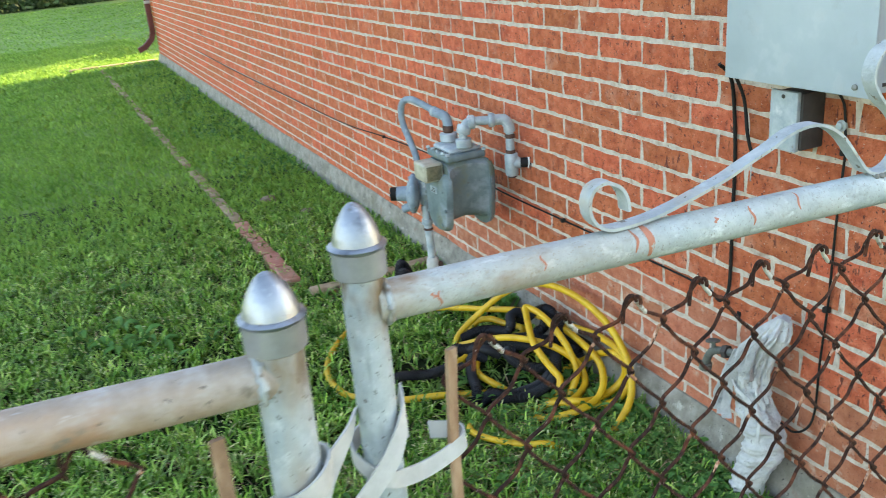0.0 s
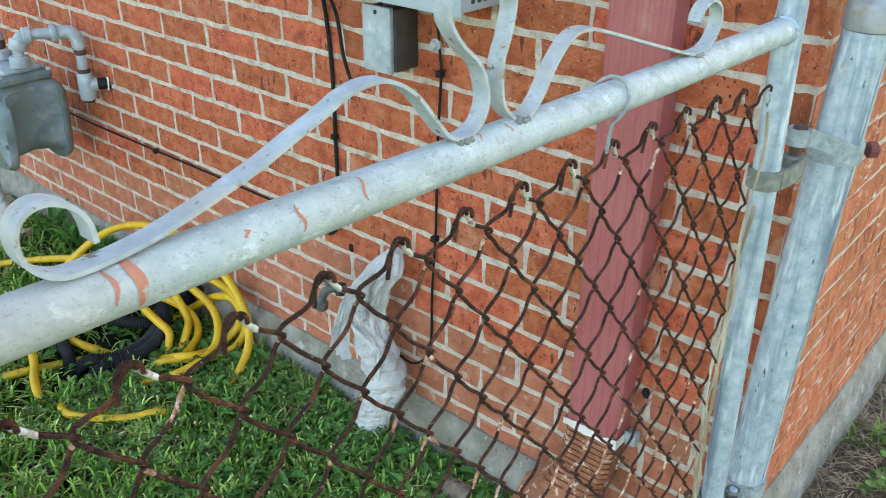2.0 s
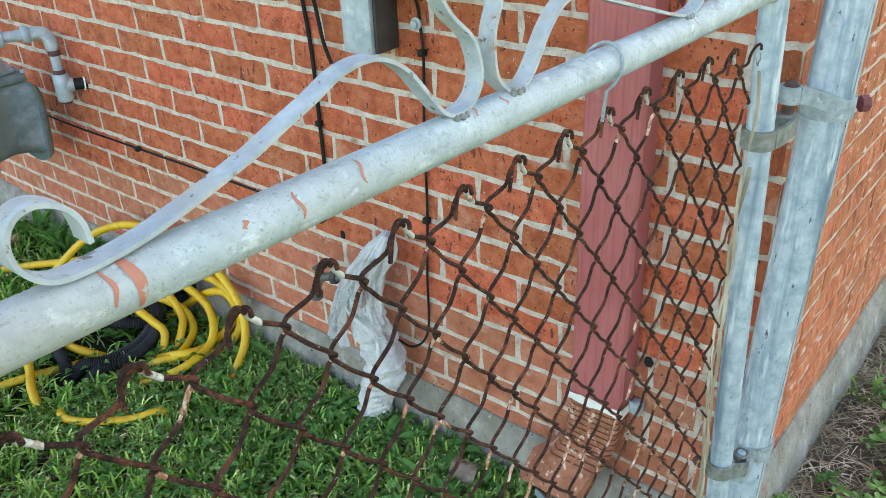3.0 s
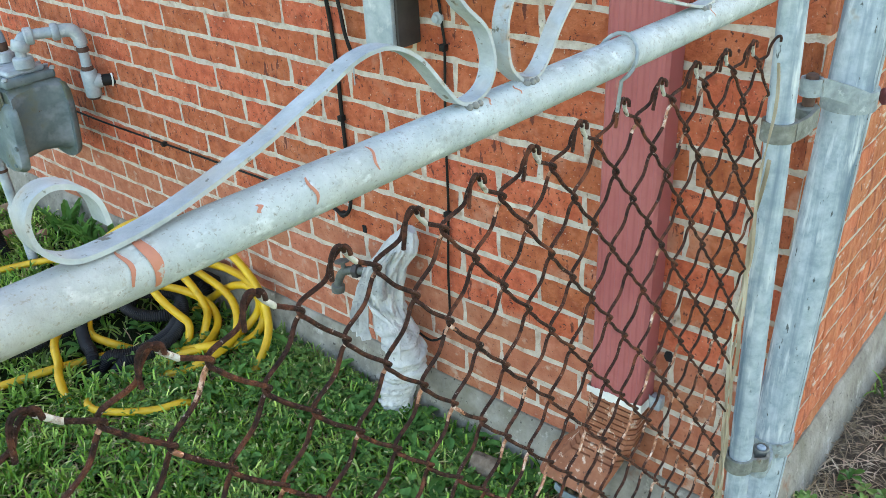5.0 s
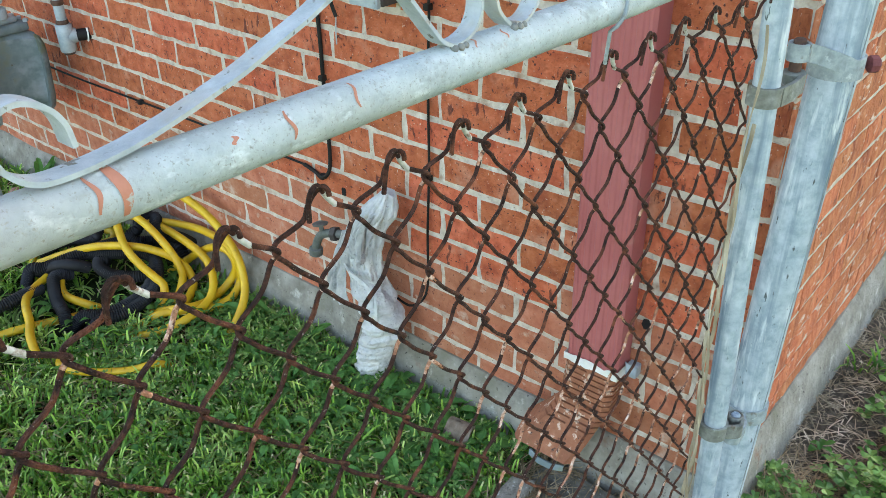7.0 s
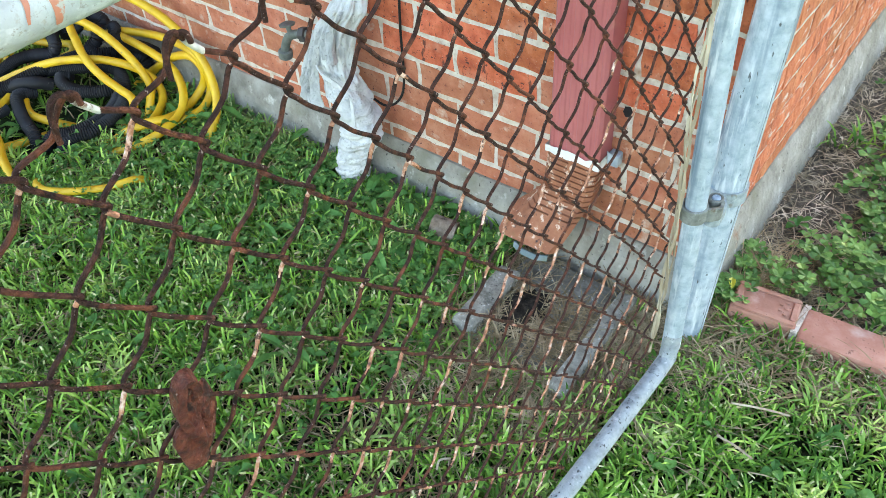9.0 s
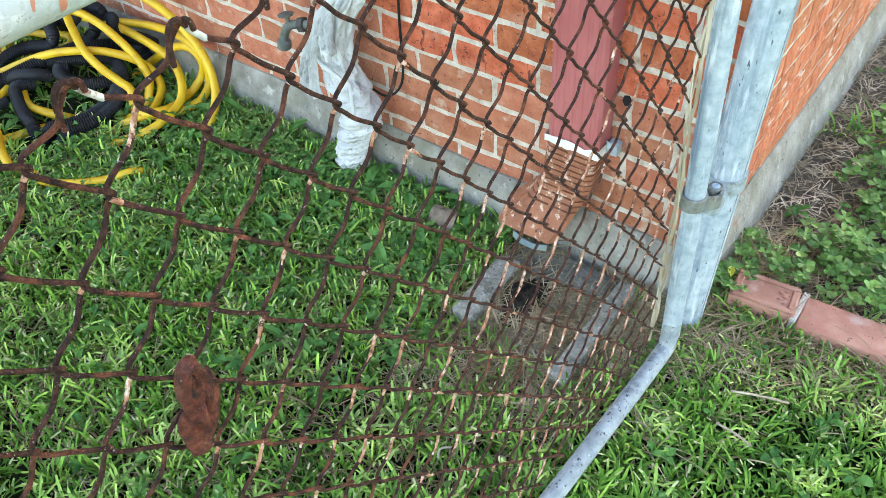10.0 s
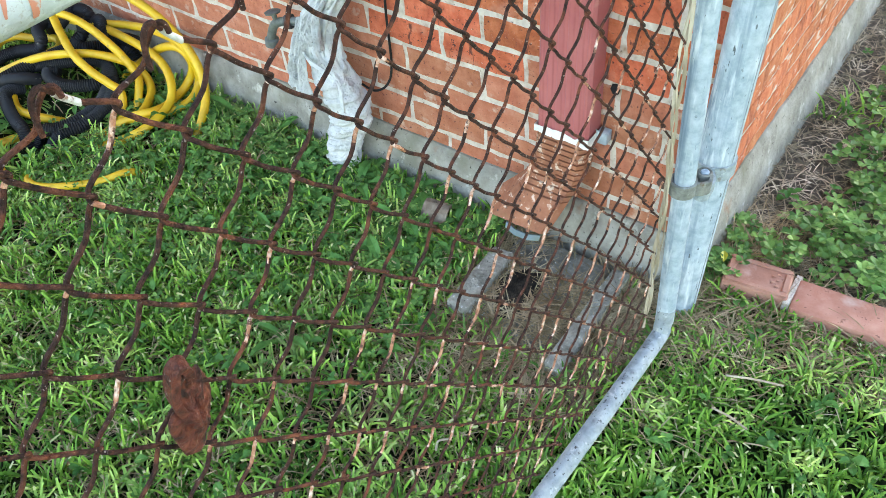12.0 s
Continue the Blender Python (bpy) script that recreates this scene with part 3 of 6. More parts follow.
d1, d2 = Build(), Build()
cap(d1, d2, RX, RY, 1.281, 0.0200)
gp("cap", d1, CAPMETAL, "shiny bullet-shaped cap")
gp("cap_collar", d2, COLLAR)
UX, UT, UB = 1.312, (1.312, 0.584, 1.262), (1.312, 0.546, 0.085)
gp("hinge_upright", Build().tube([UB, (1.314, 0.563, 0.66), UT], 0.0180, 18), GALV)
d3, d4 = Build(), Build()
cap(d3, d4, UT[0], UT[1], 1.292, 0.0205)
gp("cap", d3, CAPMETAL)
gp("cap_collar", d4, COLLAR)
rail_pts = [(x, gy(x, railz(x)), railz(x)) for x in (0.165, 0.4, 0.7, 1.0, 1.305)]
rail = gp("top_rail", Build().tube(rail_pts, 0.0166, 22), PALEPIPE, "pale painted pipe with orange marks")
gp("bottom_rail", Build().tube(spline([(1.311, 0.546, 0.125), (1.300, 0.544, 0.080), (1.262, 0.544, 0.062), (0.95, 0.557, 0.060), (0.5, 0.578, 0.060), (0.150, 0.590, 0.062)], 6), 0.0172, 16), SPECKLED, "dull grey pipe speckled with dark pits")


def weld_ring(x, y, z, r, seed):
    """A lumpy bead round the end of a rail that runs along x."""
    pts, rad = [], []
    for i in range(30):
        a = 2 * math.pi * i / 30
        pts.append((x + 0.0025 * noise.noise(Vector((i * 0.9, seed, 0))), y + r * math.cos(a), z + r * math.sin(a)))
        rad.append(0.0034 + 0.0026 * noise.noise(Vector((i * 0.7, seed, 5))))
    return Build().tube(pts, 0.003, 8, radii=rad, closed=True)


gp("weld", weld_ring(0.1725, gy(0.18, 1.235), railz(0.18), 0.0160, 1), TOPSTAIN)
gp("weld", weld_ring(1.2950, gy(1.29, 1.218), railz(1.29), 0.0160, 2), GALV)


def band(x, width, a0, a1, lift=0.0003):
    """A painted stroke round the rail from angle a0 to a1 (0: away from the house of the rail's front, 90: top)."""
    b = Build()
    n = 14
    for i in range(n + 1):
        a = radians(a0 + (a1 - a0) * i / n)
        for s in (-1, 1):
            xx = x + s * width / 2 * (0.35 + 0.65 * math.sin(math.pi * (i + 0.6) / (n + 1.2))) + 0.0015 * math.sin(i * 0.45 + 60 * x)
            b.v.append((xx, gy(xx, railz(xx)) - math.cos(a) * (0.0167 + lift), railz(xx) + math.sin(a) * (0.0167 + lift)))
    b.f = [(2 * i, 2 * i + 1, 2 * i + 3, 2 * i + 2) for i in range(n)]
    return b


for x, w, a0, a1 in ((0.408, 0.0072, -28, 96), (0.3945, 0.0030, -5, 70), (0.212, 0.0022, -30, 18), (0.207, 0.0030, 0, 16), (0.305, 0.0022, 5, 50), (0.480, 0.004, 28, 46), (0.520, 0.0028, -5, 60),
                     (0.575, 0.0025, 10, 75), (0.700, 0.0022, 45, 80), (0.735, 0.0022, 40, 75), (1.06, 0.0020, 20, 60)):
    gp("paint_mark", band(x, w, a0, a1), ORANGE, "orange paint mark", parent=rail)

# flat-bar scrolls on the top rail
sA = [(0.394, 1.262), (0.392, 1.275), (0.385, 1.2850), (0.3725, 1.2905), (0.361, 1.2870), (0.3555, 1.276), (0.358, 1.262), (0.369, 1.2515), (0.385, 1.2485), (0.420, 1.2500), (0.455, 1.2555), (0.482, 1.2615), (0.508, 1.2685),
      (0.532, 1.2775), (0.556, 1.2865), (0.578, 1.2965), (0.598, 1.3005), (0.616, 1.2980), (0.636, 1.2850), (0.655, 1.2610), (0.668, 1.2465), (0.684, 1.2415), (0.703, 1.2480), (0.711, 1.266), (0.703, 1.292),
      (0.680, 1.314), (0.668, 1.336), (0.678, 1.358), (0.704, 1.366), (0.730, 1.358), (0.742, 1.336), (0.737, 1.311), (0.728, 1.288), (0.730, 1.258), (0.745, 1.2415)]
sB = [(0.752, 1.2410), (0.766, 1.2405), (0.781, 1.252), (0.800, 1.276), (0.822, 1.2930), (0.846, 1.2955), (0.875, 1.2885), (0.950, 1.2650), (1.030, 1.2405), (1.058, 1.2360),
      (1.082, 1.2410), (1.098, 1.2580), (1.096, 1.2760), (1.080, 1.2860), (1.060, 1.2820), (1.050, 1.2680)]
for sc in (sA, sB):
    gp("scroll", Build().ribbon(spline([(x, gy(x, z) - 0.001 + 0.009 * max(0.0, math.sin(math.pi * (x - 0.40) / 0.26)) * (0.40 < x < 0.66), z) for x, z in sc], 6), (0, 1, 0), 0.0148, 0.0029), BAR, "pale flat-bar scroll welded on the rail")
for wx in (0.684, 0.755, 1.056):
    lump = Build()
    for j in range(3):
        bx0 = wx + 0.006 * (j - 1)
        lump.lathe([(0.001, -0.0025), (0.0030, -0.0018), (0.0036, 0.0003), (0.0026, 0.0018), (0.0008, 0.0026)], (bx0, gy(bx0, 1.24) - 0.0080 - 0.001 * (j % 2), railz(bx0) + 0.0152), (0.15 * (j - 1), -0.5, 1), 8)
    gp("weld", lump, CLAMP)
ring = [(0.895 + 0.012 * math.sin(a), gy(0.915, 1.22) - 0.0205 * math.cos(a), railz(0.915) + 0.0205 * math.sin(a)) for a in [2 * math.pi * i / 20 for i in range(-3, 14)]]
ring = [(0.890, gy(0.895, 1.18) - 0.006, 1.172)] + ring
gp("tie_wire", Build().tube(ring, 0.0019, 8), DULLGALV, "grey wire tie round the rail")

# chain-link mesh: zigzag wires hooked into their neighbours
PX, PZ, MX0, MZ0 = 0.0363, 0.0432, 0.218, 1.1441
NROW, NCOL = 24, 29


def sag(x):
    return -0.0061 * (x - 0.6) - 0.30 * max(0.0, x - 1.0) ** 2


def chain_wire(k, x0, plane=mesh_y, rows=NROW):
    """Wire k swings between columns k and k + 1, passing before its left and behind its right neighbour."""
    pts = []
    for n in range(rows + 1):
        right = (n + k) % 2
        x = x0 + PX * (k + right) + (0.0016 if right else -0.0016) + rnd.uniform(-0.0008, 0.0008)
        z = MZ0 - PZ * n + sag(x) + rnd.uniform(-0.0008, 0.0008)
        y = plane(x, z)
        s = 0.0030 if right else -0.0030
        bow = 0.0024 if right else -0.0012
        pts += [(x - (0.0045 if right else -0.0045), y - s, z + 0.0062), (x, y - s * 0.1, z), (x - (0.0045 if right else -0.0045), y + s, z - 0.0062),
                (x - (0.5 * PX - bow if right else -0.5 * PX - bow), y + s * 0.7, z - 0.5 * PZ - (0.0012 if right else -0.0008))]
    return pts


def hook_tops(k, x0, plane=mesh_y):
    """The bent ends above the first row: the left wire curls over tightly, the right one hooks round it with a bare tip."""
    j = rnd.uniform(-0.002, 0.002)
    if k % 2:
        hx = x0 + PX * k
        y, s = plane(hx, 1.17), sag(hx)
        a = [(hx + 0.0170, y + 0.0005, 1.1590 + s), (hx + 0.0095, y - 0.001, 1.1675 + s), (hx + 0.0040, y - 0.003, 1.1750 + s), (hx - 0.0010, y - 0.005, 1.1812 + s), (hx - 0.0065, y - 0.0055, 1.1803 + s), (hx - 0.0100, y - 0.005, 1.1725 + s), (hx - 0.0112 + j, y - 0.0035, 1.1540 + s + 2 * j)]
        return a[::-1], True
    hx = x0 + PX * (k + 1)
    y, s = plane(hx, 1.17), sag(hx)
    a = [(hx - 0.0120, y + 0.0010, 1.1570 + s), (hx - 0.0060, y + 0.0010, 1.1665 + s), (hx - 0.0010, y - 0.0010, 1.1742 + s), (hx + 0.0028, y - 0.0050, 1.1792 + s), (hx + 0.0056, y - 0.0070, 1.1772 + s + 0.5 * j), (hx + 0.0068, y - 0.0068, 1.1715 + s)]
    return a[::-1], False


WIRE_R = 0.00185


def wires(x0, cols, plane, put, rows=NROW):
    for k in range(cols):
        top, bare = hook_tops(k, x0, plane)
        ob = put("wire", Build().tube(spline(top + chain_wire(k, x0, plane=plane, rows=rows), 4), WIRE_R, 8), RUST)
        # zinc worn bare below the knots, with glints coloured on upward and front faces
        ob.data.materials.append(WORN_GLINT)
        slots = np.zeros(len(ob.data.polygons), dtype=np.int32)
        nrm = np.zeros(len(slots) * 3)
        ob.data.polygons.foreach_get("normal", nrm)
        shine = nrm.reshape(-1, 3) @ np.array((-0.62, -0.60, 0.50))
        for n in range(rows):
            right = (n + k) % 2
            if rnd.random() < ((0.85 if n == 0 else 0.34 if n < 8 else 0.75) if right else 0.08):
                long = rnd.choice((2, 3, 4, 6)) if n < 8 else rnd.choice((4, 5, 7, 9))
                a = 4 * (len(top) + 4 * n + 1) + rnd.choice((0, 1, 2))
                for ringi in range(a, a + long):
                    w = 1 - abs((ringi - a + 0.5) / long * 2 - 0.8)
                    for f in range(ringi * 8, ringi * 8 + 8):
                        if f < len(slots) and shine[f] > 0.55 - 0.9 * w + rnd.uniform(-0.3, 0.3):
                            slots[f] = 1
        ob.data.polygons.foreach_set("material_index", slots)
        if bare:
            t = [Vector(p) for p in top]
            put("wire_tip", Build().tube(spline([t[4] * 0.8 + t[5] * 0.2, t[5], t[6], t[6] + (t[6] - t[5]) * 0.15], 4), WIRE_R + 0.0003, 10), TIP)


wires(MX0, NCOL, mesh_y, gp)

# stretcher bars and straps at both ends of the mesh
gp("stretcher_bar", Build().ribbon([(0.2225, 0.607, 1.180), (0.2165, 0.604, 1.10), (0.212, 0.598, 0.60), (0.210, 0.575, 0.14)], (1, 0.2, 0), 0.0090, 0.0046), TANRUST, "rusty stretcher bar")
vb = Build()
for ph in (0.0, 2.1, 4.2):
    stem = [(1.268 + 0.007 * math.sin(7.3 * z + 0.4 * ph) + 0.0038 * math.sin(26 * z + ph), mesh_y(1.27, z) - 0.006 + 0.0042 * math.cos(26 * z + ph) + 0.003 * math.sin(11 * z), z) for z in [1.12 - 0.022 * i for i in range(48)]]
    vb.ribbon(stem[int(3 * ph):44 + int(ph)], [(math.cos(1.4 * math.sin(19 * p[2] + ph)), math.sin(1.4 * math.sin(19 * p[2] + ph)), 0) for p in stem[int(3 * ph):44 + int(ph)]], 0.0055 if ph else 0.0042, 0.0018)
gp("stretcher_strip", vb, VINE, "straw-coloured dried stems twisted along the mesh edge")
strap = [(0.190, 0.634, 1.105), (0.157, 0.6375, 1.116), (0.1335, 0.614, 1.116), (0.140, 0.597, 1.103), (0.157, 0.5905, 1.093), (0.185, 0.597, 1.087), (0.212, 0.600, 1.092), (0.2285, 0.604, 1.098), (0.2275, 0.614, 1.102), (0.205, 0.624, 1.105)]
gp("strap", Build().ribbon(spline([(x - 0.002, y, z - 0.004) for x, y, z in strap], 5), (0, 0.2, 1), 0.0150, 0.0022), STRAP, "pale strap round post and bar")
for sash, acr in (([(0.141, 0.612, 1.154), (0.130, 0.598, 1.145), (0.116, 0.590, 1.133), (0.104, 0.586, 1.118), (0.096, 0.582, 1.100), (0.088, 0.572, 1.076)], ((0.2, 0.8, -0.5), (0.7, -0.1, -0.7))),
                  ([(0.180, 0.618, 1.152), (0.176, 0.598, 1.146), (0.165, 0.585, 1.131), (0.152, 0.580, 1.115), (0.139, 0.578, 1.102), (0.124, 0.576, 1.089), (0.104, 0.572, 1.070)], ((0.3, 0.2, 0.9), (0.72, -0.1, -0.68)))):
    line = spline([(x - 0.002, y, z - 0.004) for x, y, z in sash], 6)
    a0, a1 = Vector(acr[0]), Vector(acr[1])
    if a0.dot(a1) < 0:
        a0 = -a0
    gp("strap", Build().ribbon(line, [tuple(a0.lerp(a1, min(1.0, 1.8 * i / len(line)))) for i in range(len(line))], 0.0160, 0.0020), STRAP, "twisted pale strap holding the two gates together")

# rusty clamp left hanging in the mesh
tag = Build()
tx, tz = 0.396, 0.893
ty = mesh_y(tx, tz)
outline_c = [(0.004, 0.046), (0.015, 0.036), (0.018, 0.020), (0.021, -0.001), (0.021, -0.016), (0.013, -0.030), (0.002, -0.037), (-0.006, -0.042), (-0.020, -0.025), (-0.021, -0.008), (-0.022, 0.012), (-0.020, 0.020), (-0.013, 0.023), (-0.004, 0.040)]
edge_c = [Vector((a, 0, b)).lerp(Vector((c, 0, d)), k / 3) for (a, b), (c, d) in zip(outline_c, outline_c[1:] + outline_c[:1]) for k in range(3)]
nc, nrg = len(edge_c), 7
for side in (-1, 1):
    for k in range(nrg + 1):
        w = k / nrg
        for p in edge_c:
            u, v = p.x * w, p.z * w + 0.002 * (1 - w)
            d = 0.009 * (1 - w ** 3) + 0.0035 * noise.noise(Vector((u * 95, v * 95, 3 + side))) + 0.0015 * noise.noise(Vector((u * 260, v * 260, 1)))
            d -= 0.007 * max(0, 1 - abs(u - 0.25 * v + 0.002) / 0.004) * (1 - w)
            ridge = 0.004 * math.sin(u * 420 + v * 60) * (1 - w ** 2) if u < 0.25 * v - 0.002 else 0.55 * (u - 0.25 * v + 0.002)
            tag.v.append((tx + u * 1.22, ty - 0.006 + side * max(d, 0.0015) + 0.20 * u + ridge, tz + v * 0.93))
for side in (0, 1):
    o = side * (nrg + 1) * nc
    tag.f += [(o + k * nc + i, o + k * nc + (i + 1) % nc, o + (k + 1) * nc + (i + 1) % nc, o + (k + 1) * nc + i) for k in range(nrg) for i in range(nc)]
o1, o2 = nrg * nc, (2 * nrg + 1) * nc
tag.f += [(o1 + i, o1 + (i + 1) % nc, o2 + (i + 1) % nc, o2 + i) for i in range(nc)]
clamp = thing("rusty_clamp", "rust-red bent metal clamp hanging in the chain-link mesh", "clamp", (tx, ty, tz))
tme = tag.mesh("plate", True)
tme.transform(Matrix.Translation((-tx, -ty, -tz)))
part("plate", tme, RUSTPLATE, clamp)
ear = spline([(0.007, -0.002, 0.034), (0.006, -0.006, 0.050), (0.001, -0.009, 0.060), (-0.006, -0.010, 0.058), (-0.011, -0.010, 0.046), (-0.013, -0.009, 0.030), (-0.010, -0.008, 0.016)], 5)
part("hook", Build().ribbon(ear, (0.3, 1, 0.2), 0.013, 0.007), RUSTPLATE, clamp)

# ---- hinge post at the house corner ----
post = thing("hinge_post", "galvanised steel gate post at the house corner", "post", (1.488, 0.552, 0))


def hpos(z):
    return 1.424 + 0.050 * z, 0.558 - 0.020 * z


def upos(z):
    return 1.3125, 0.5465 + (0.584 - 0.5465) * (z - 0.085) / 1.177


def hp(name, b, material, label="", smooth=True):
    me = b.mesh(name, smooth)
    me.transform(Matrix.Translation((-1.488, -0.552, 0)))
    return part(name, me, material, post, label)


hp("pipe", Build().tube([(*hpos(z), z) for z in (-0.05, 0.3, 0.7, 1.21)], 0.0335, 30), GALV, "dented galvanised pipe with red paint flecks")
hp("cap", Build().lathe([(0.0345, 1.195), (0.037, 1.197), (0.037, 1.225), (0.0335, 1.235), (0.022, 1.250), (0.006, 1.256)], (*hpos(1.22), 0), seg=26), COLLAR, "dull metal post cap")
for i in range(10):
    stain = Build()
    a0, z0, h, w = radians(-88 + rnd.uniform(-6, 8)), 0.44 + 0.055 * i + rnd.uniform(-0.02, 0.02), rnd.uniform(0.03, 0.075), rnd.uniform(0.03, 0.08)
    for s in range(6):
        zz = z0 + h * s / 5
        ww = w * (0.4 + 0.6 * math.sin(math.pi * (s + 0.5) / 6)) * rnd.uniform(0.6, 1.3)
        hx0, hy0 = hpos(zz)
        for q in (-1, 0, 1):
            stain.v.append((hx0 + 0.0345 * math.cos(a0 + q * ww), hy0 + 0.0345 * math.sin(a0 + q * ww), zz))
    stain.f += [(3 * s + q, 3 * s + q + 1, 3 * s + q + 4, 3 * s + q + 3) for s in range(5) for q in (0, 1)]
    hp("paint_fleck", stain, REDFLECK if i % 4 else PALEPIPE, "red paint fleck" if i % 4 else "")


seam = []
for z in [0.02 + 0.05 * i for i in range(24)]:
    hx0, hy0 = hpos(z)
    seam.append((hx0 + 0.0334 * math.cos(radians(-104)), hy0 + 0.0334 * math.sin(radians(-104)), z))
hp("seam", Build().tube(seam, 0.0011, 6), SPECKLED, "dark rolled seam down the pipe")


def ring_band(x, y, z, r, height, thick, a0=0, a1=360):
    arc = [(x + r * math.cos(a), y + r * math.sin(a), z) for a in [radians(a0 + (a1 - a0) * i / 28) for i in range(29)]]
    return Build().ribbon(arc, (0, 0, 1), height, thick)


def hinge(zg, zp, bx, by, up):
    """A band on the gate with a socket, a strap round the post and the pin between them; parts of the gate."""
    (ax, ay), (cx, cy) = upos(zg), hpos(zp)
    h = gp("hinge", ring_band(ax, ay, zg, 0.0208, 0.027, 0.0045), CLAMP, "weathered steel band hinge")
    gp("tongue", Build().ribbon(spline([(ax + 0.002, ay - 0.0215, zg), (ax * 0.5 + bx * 0.5, min(ay, by) * 0.5 + by * 0.5 - 0.016, zg - 0.001), (bx, by - 0.0125, zg - 0.002)], 5), (0, 0, 1), 0.027, 0.0055), CLAMP, parent=h)
    gp("post_band", ring_band(cx, cy, zp, 0.0362, 0.030, 0.004), DULLGALV, parent=h)
    if up:
        gp("socket", Build().lathe([(0.010, -0.016), (0.0165, -0.015), (0.0170, 0.012), (0.0150, 0.014), (0.0105, 0.0145)], (bx, by, zg - 0.002), seg=16), CLAMP, parent=h)
        gp("pin", Build().lathe([(0.0085, 0.0), (0.0085, 0.050), (0.006, 0.052)], (bx, by, zg + 0.006), seg=12), RUSTPIPE, "rusty hinge pin", parent=h)
        gp("strap_eye", ring_band(bx, by, zp + 0.034, 0.0130, 0.024, 0.004), DULLGALV, parent=h)
        gp("strap_arm", Build().ribbon(spline([(bx - 0.002, by - 0.0140, zp + 0.034), (bx + 0.026, by - 0.015, zp + 0.026), (cx - 0.030, cy - 0.020, zp + 0.010), (cx - 0.014, cy - 0.0335, zp)], 5), (0, 0, 1), 0.026, 0.004), DULLGALV, parent=h)
        gp("bolt_end", Build().lathe([(0.008, 0), (0.0125, 0.003), (0.0125, 0.014), (0.007, 0.018)], (cx + 0.022, cy - 0.036, zp), (0.8, -1, 0), 8), REDBOLT, "bolt end daubed with red paint", parent=h)
    else:
        gp("socket", Build().lathe([(0.0095, -0.018), (0.0125, -0.016), (0.0130, 0.015), (0.0118, 0.017), (0.0100, 0.0172), (0.0096, 0.0140)], (bx, by, zg - 0.003), seg=16), CLAMP, parent=h)
        gp("pin", Build().lathe([(0.0075, 0.008), (0.0075, 0.0135), (0.006, 0.0150)], (bx, by, zg), seg=12), GALV, "pale pin head", parent=h)
        gp("strap_eye", ring_band(bx + 0.003, by, zp + 0.004, 0.0120, 0.022, 0.004), DULLGALV, parent=h)
        gp("strap_arm", Build().ribbon(spline([(bx + 0.006, by - 0.0115, zp + 0.004), (bx + 0.032, by - 0.010, zp + 0.004), (cx - 0.034, cy - 0.012, zp + 0.002), (cx - 0.018, cy - 0.0305, zp)], 5), (0, 0, 1), 0.022, 0.004), DULLGALV, parent=h)
        gp("bolt_end", Build().lathe([(0.007, 0), (0.0105, 0.003), (0.0105, 0.012), (0.006, 0.015)], (ax - 0.012, ay + 0.026, zg + 0.008), (-1, 0.3, 0), 6), RUSTPIPE, parent=h)
        gp("bolt_end", Build().lathe([(0.006, 0), (0.009, 0.002), (0.009, 0.010), (0.005, 0.012)], (cx + 0.034, cy - 0.014, zp + 0.006), (1, -0.2, 0), 6), RUSTPIPE, parent=h)


hinge(1.018, 1.024, 1.390, 0.567, True)
hinge(0.437, 0.398, 1.350, 0.536, False)

# ---- the second gate leaf, only its end is seen ----
leaf = thing("gate", "weathered pipe gate leaf with sagging rusty mesh", "gate", (0.082, 0.588, 0))


def lp(name, b, material, label="", parent=None, smooth=True):
    me = b.mesh(name, smooth)
    me.transform(Matrix.Translation((-0.082, -0.588, 0)))
    return part(name, me, material, parent or leaf, label)


def ly(x, z):
    return 0.590 - 0.02 * (0.08 - x) - 0.03 * (1.22 - z)


lp("upright", Build().tube([(0.070, 0.556, 0.07), (0.076, 0.572, 0.65), (0.0815, 0.590, 1.238)], 0.0190, 40), TOPSTAIN, "pipe upright stained brown under its cap")
d5, d6 = Build(), Build()
cap(d5, d6, 0.0815, 0.590, 1.2525, 0.0220)
lp("cap", d5, CAPMETAL, "shiny bullet-shaped cap")
lp("cap_collar", d6, COLLAR)
lp("top_rail", Build().tube([(0.075, 0.589, 1.2095), (-0.10, 0.587, 1.2185), (-0.6, 0.585, 1.226), (-1.15, 0.583, 1.228)], 0.0180, 20), STAINPIPE, "scraped pale pipe with brown stains")
lp("bottom_rail", Build().tube([(0.068, 0.556, 0.10), (-1.15, 0.553, 0.10)], 0.0172, 14), GALV)
lp("upright", Build().tube([(-1.15, 0.556, 0.07), (-1.15, 0.583, 1.26)], 0.0190, 14), GALV)
lp("weld", weld_ring(0.0640, 0.589, 1.2100, 0.0176, 3), TOPSTAIN)
def raised(name, b, material):
    ob = lp(name, b, material)
    ob.location.z = 0.020
    return ob


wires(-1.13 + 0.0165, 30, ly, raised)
lp("stretcher_bar", Build().ribbon([(0.0285, 0.592, 1.170), (0.026, 0.580, 0.60), (0.026, 0.560, 0.14)], (1, 0.2, 0), 0.0108, 0.0048), TANRUST, "rusty stretcher bar")
st2 = [(0.0815 + 0.0245 * math.cos(a), 0.586 + 0.0245 * math.sin(a), 1.118 + 0.012 * math.cos(a)) for a in [radians(d) for d in range(-170, 60, 20)]]
lp("strap", Build().ribbon(st2, (0, 0, 1), 0.020, 0.0025), STRAP)

# ---- downspout by the corner ----
spout = thing("downspout", "dull red painted metal downspout fixed to the brick wall", "downspout", (1.455, 0.858, 0.0))


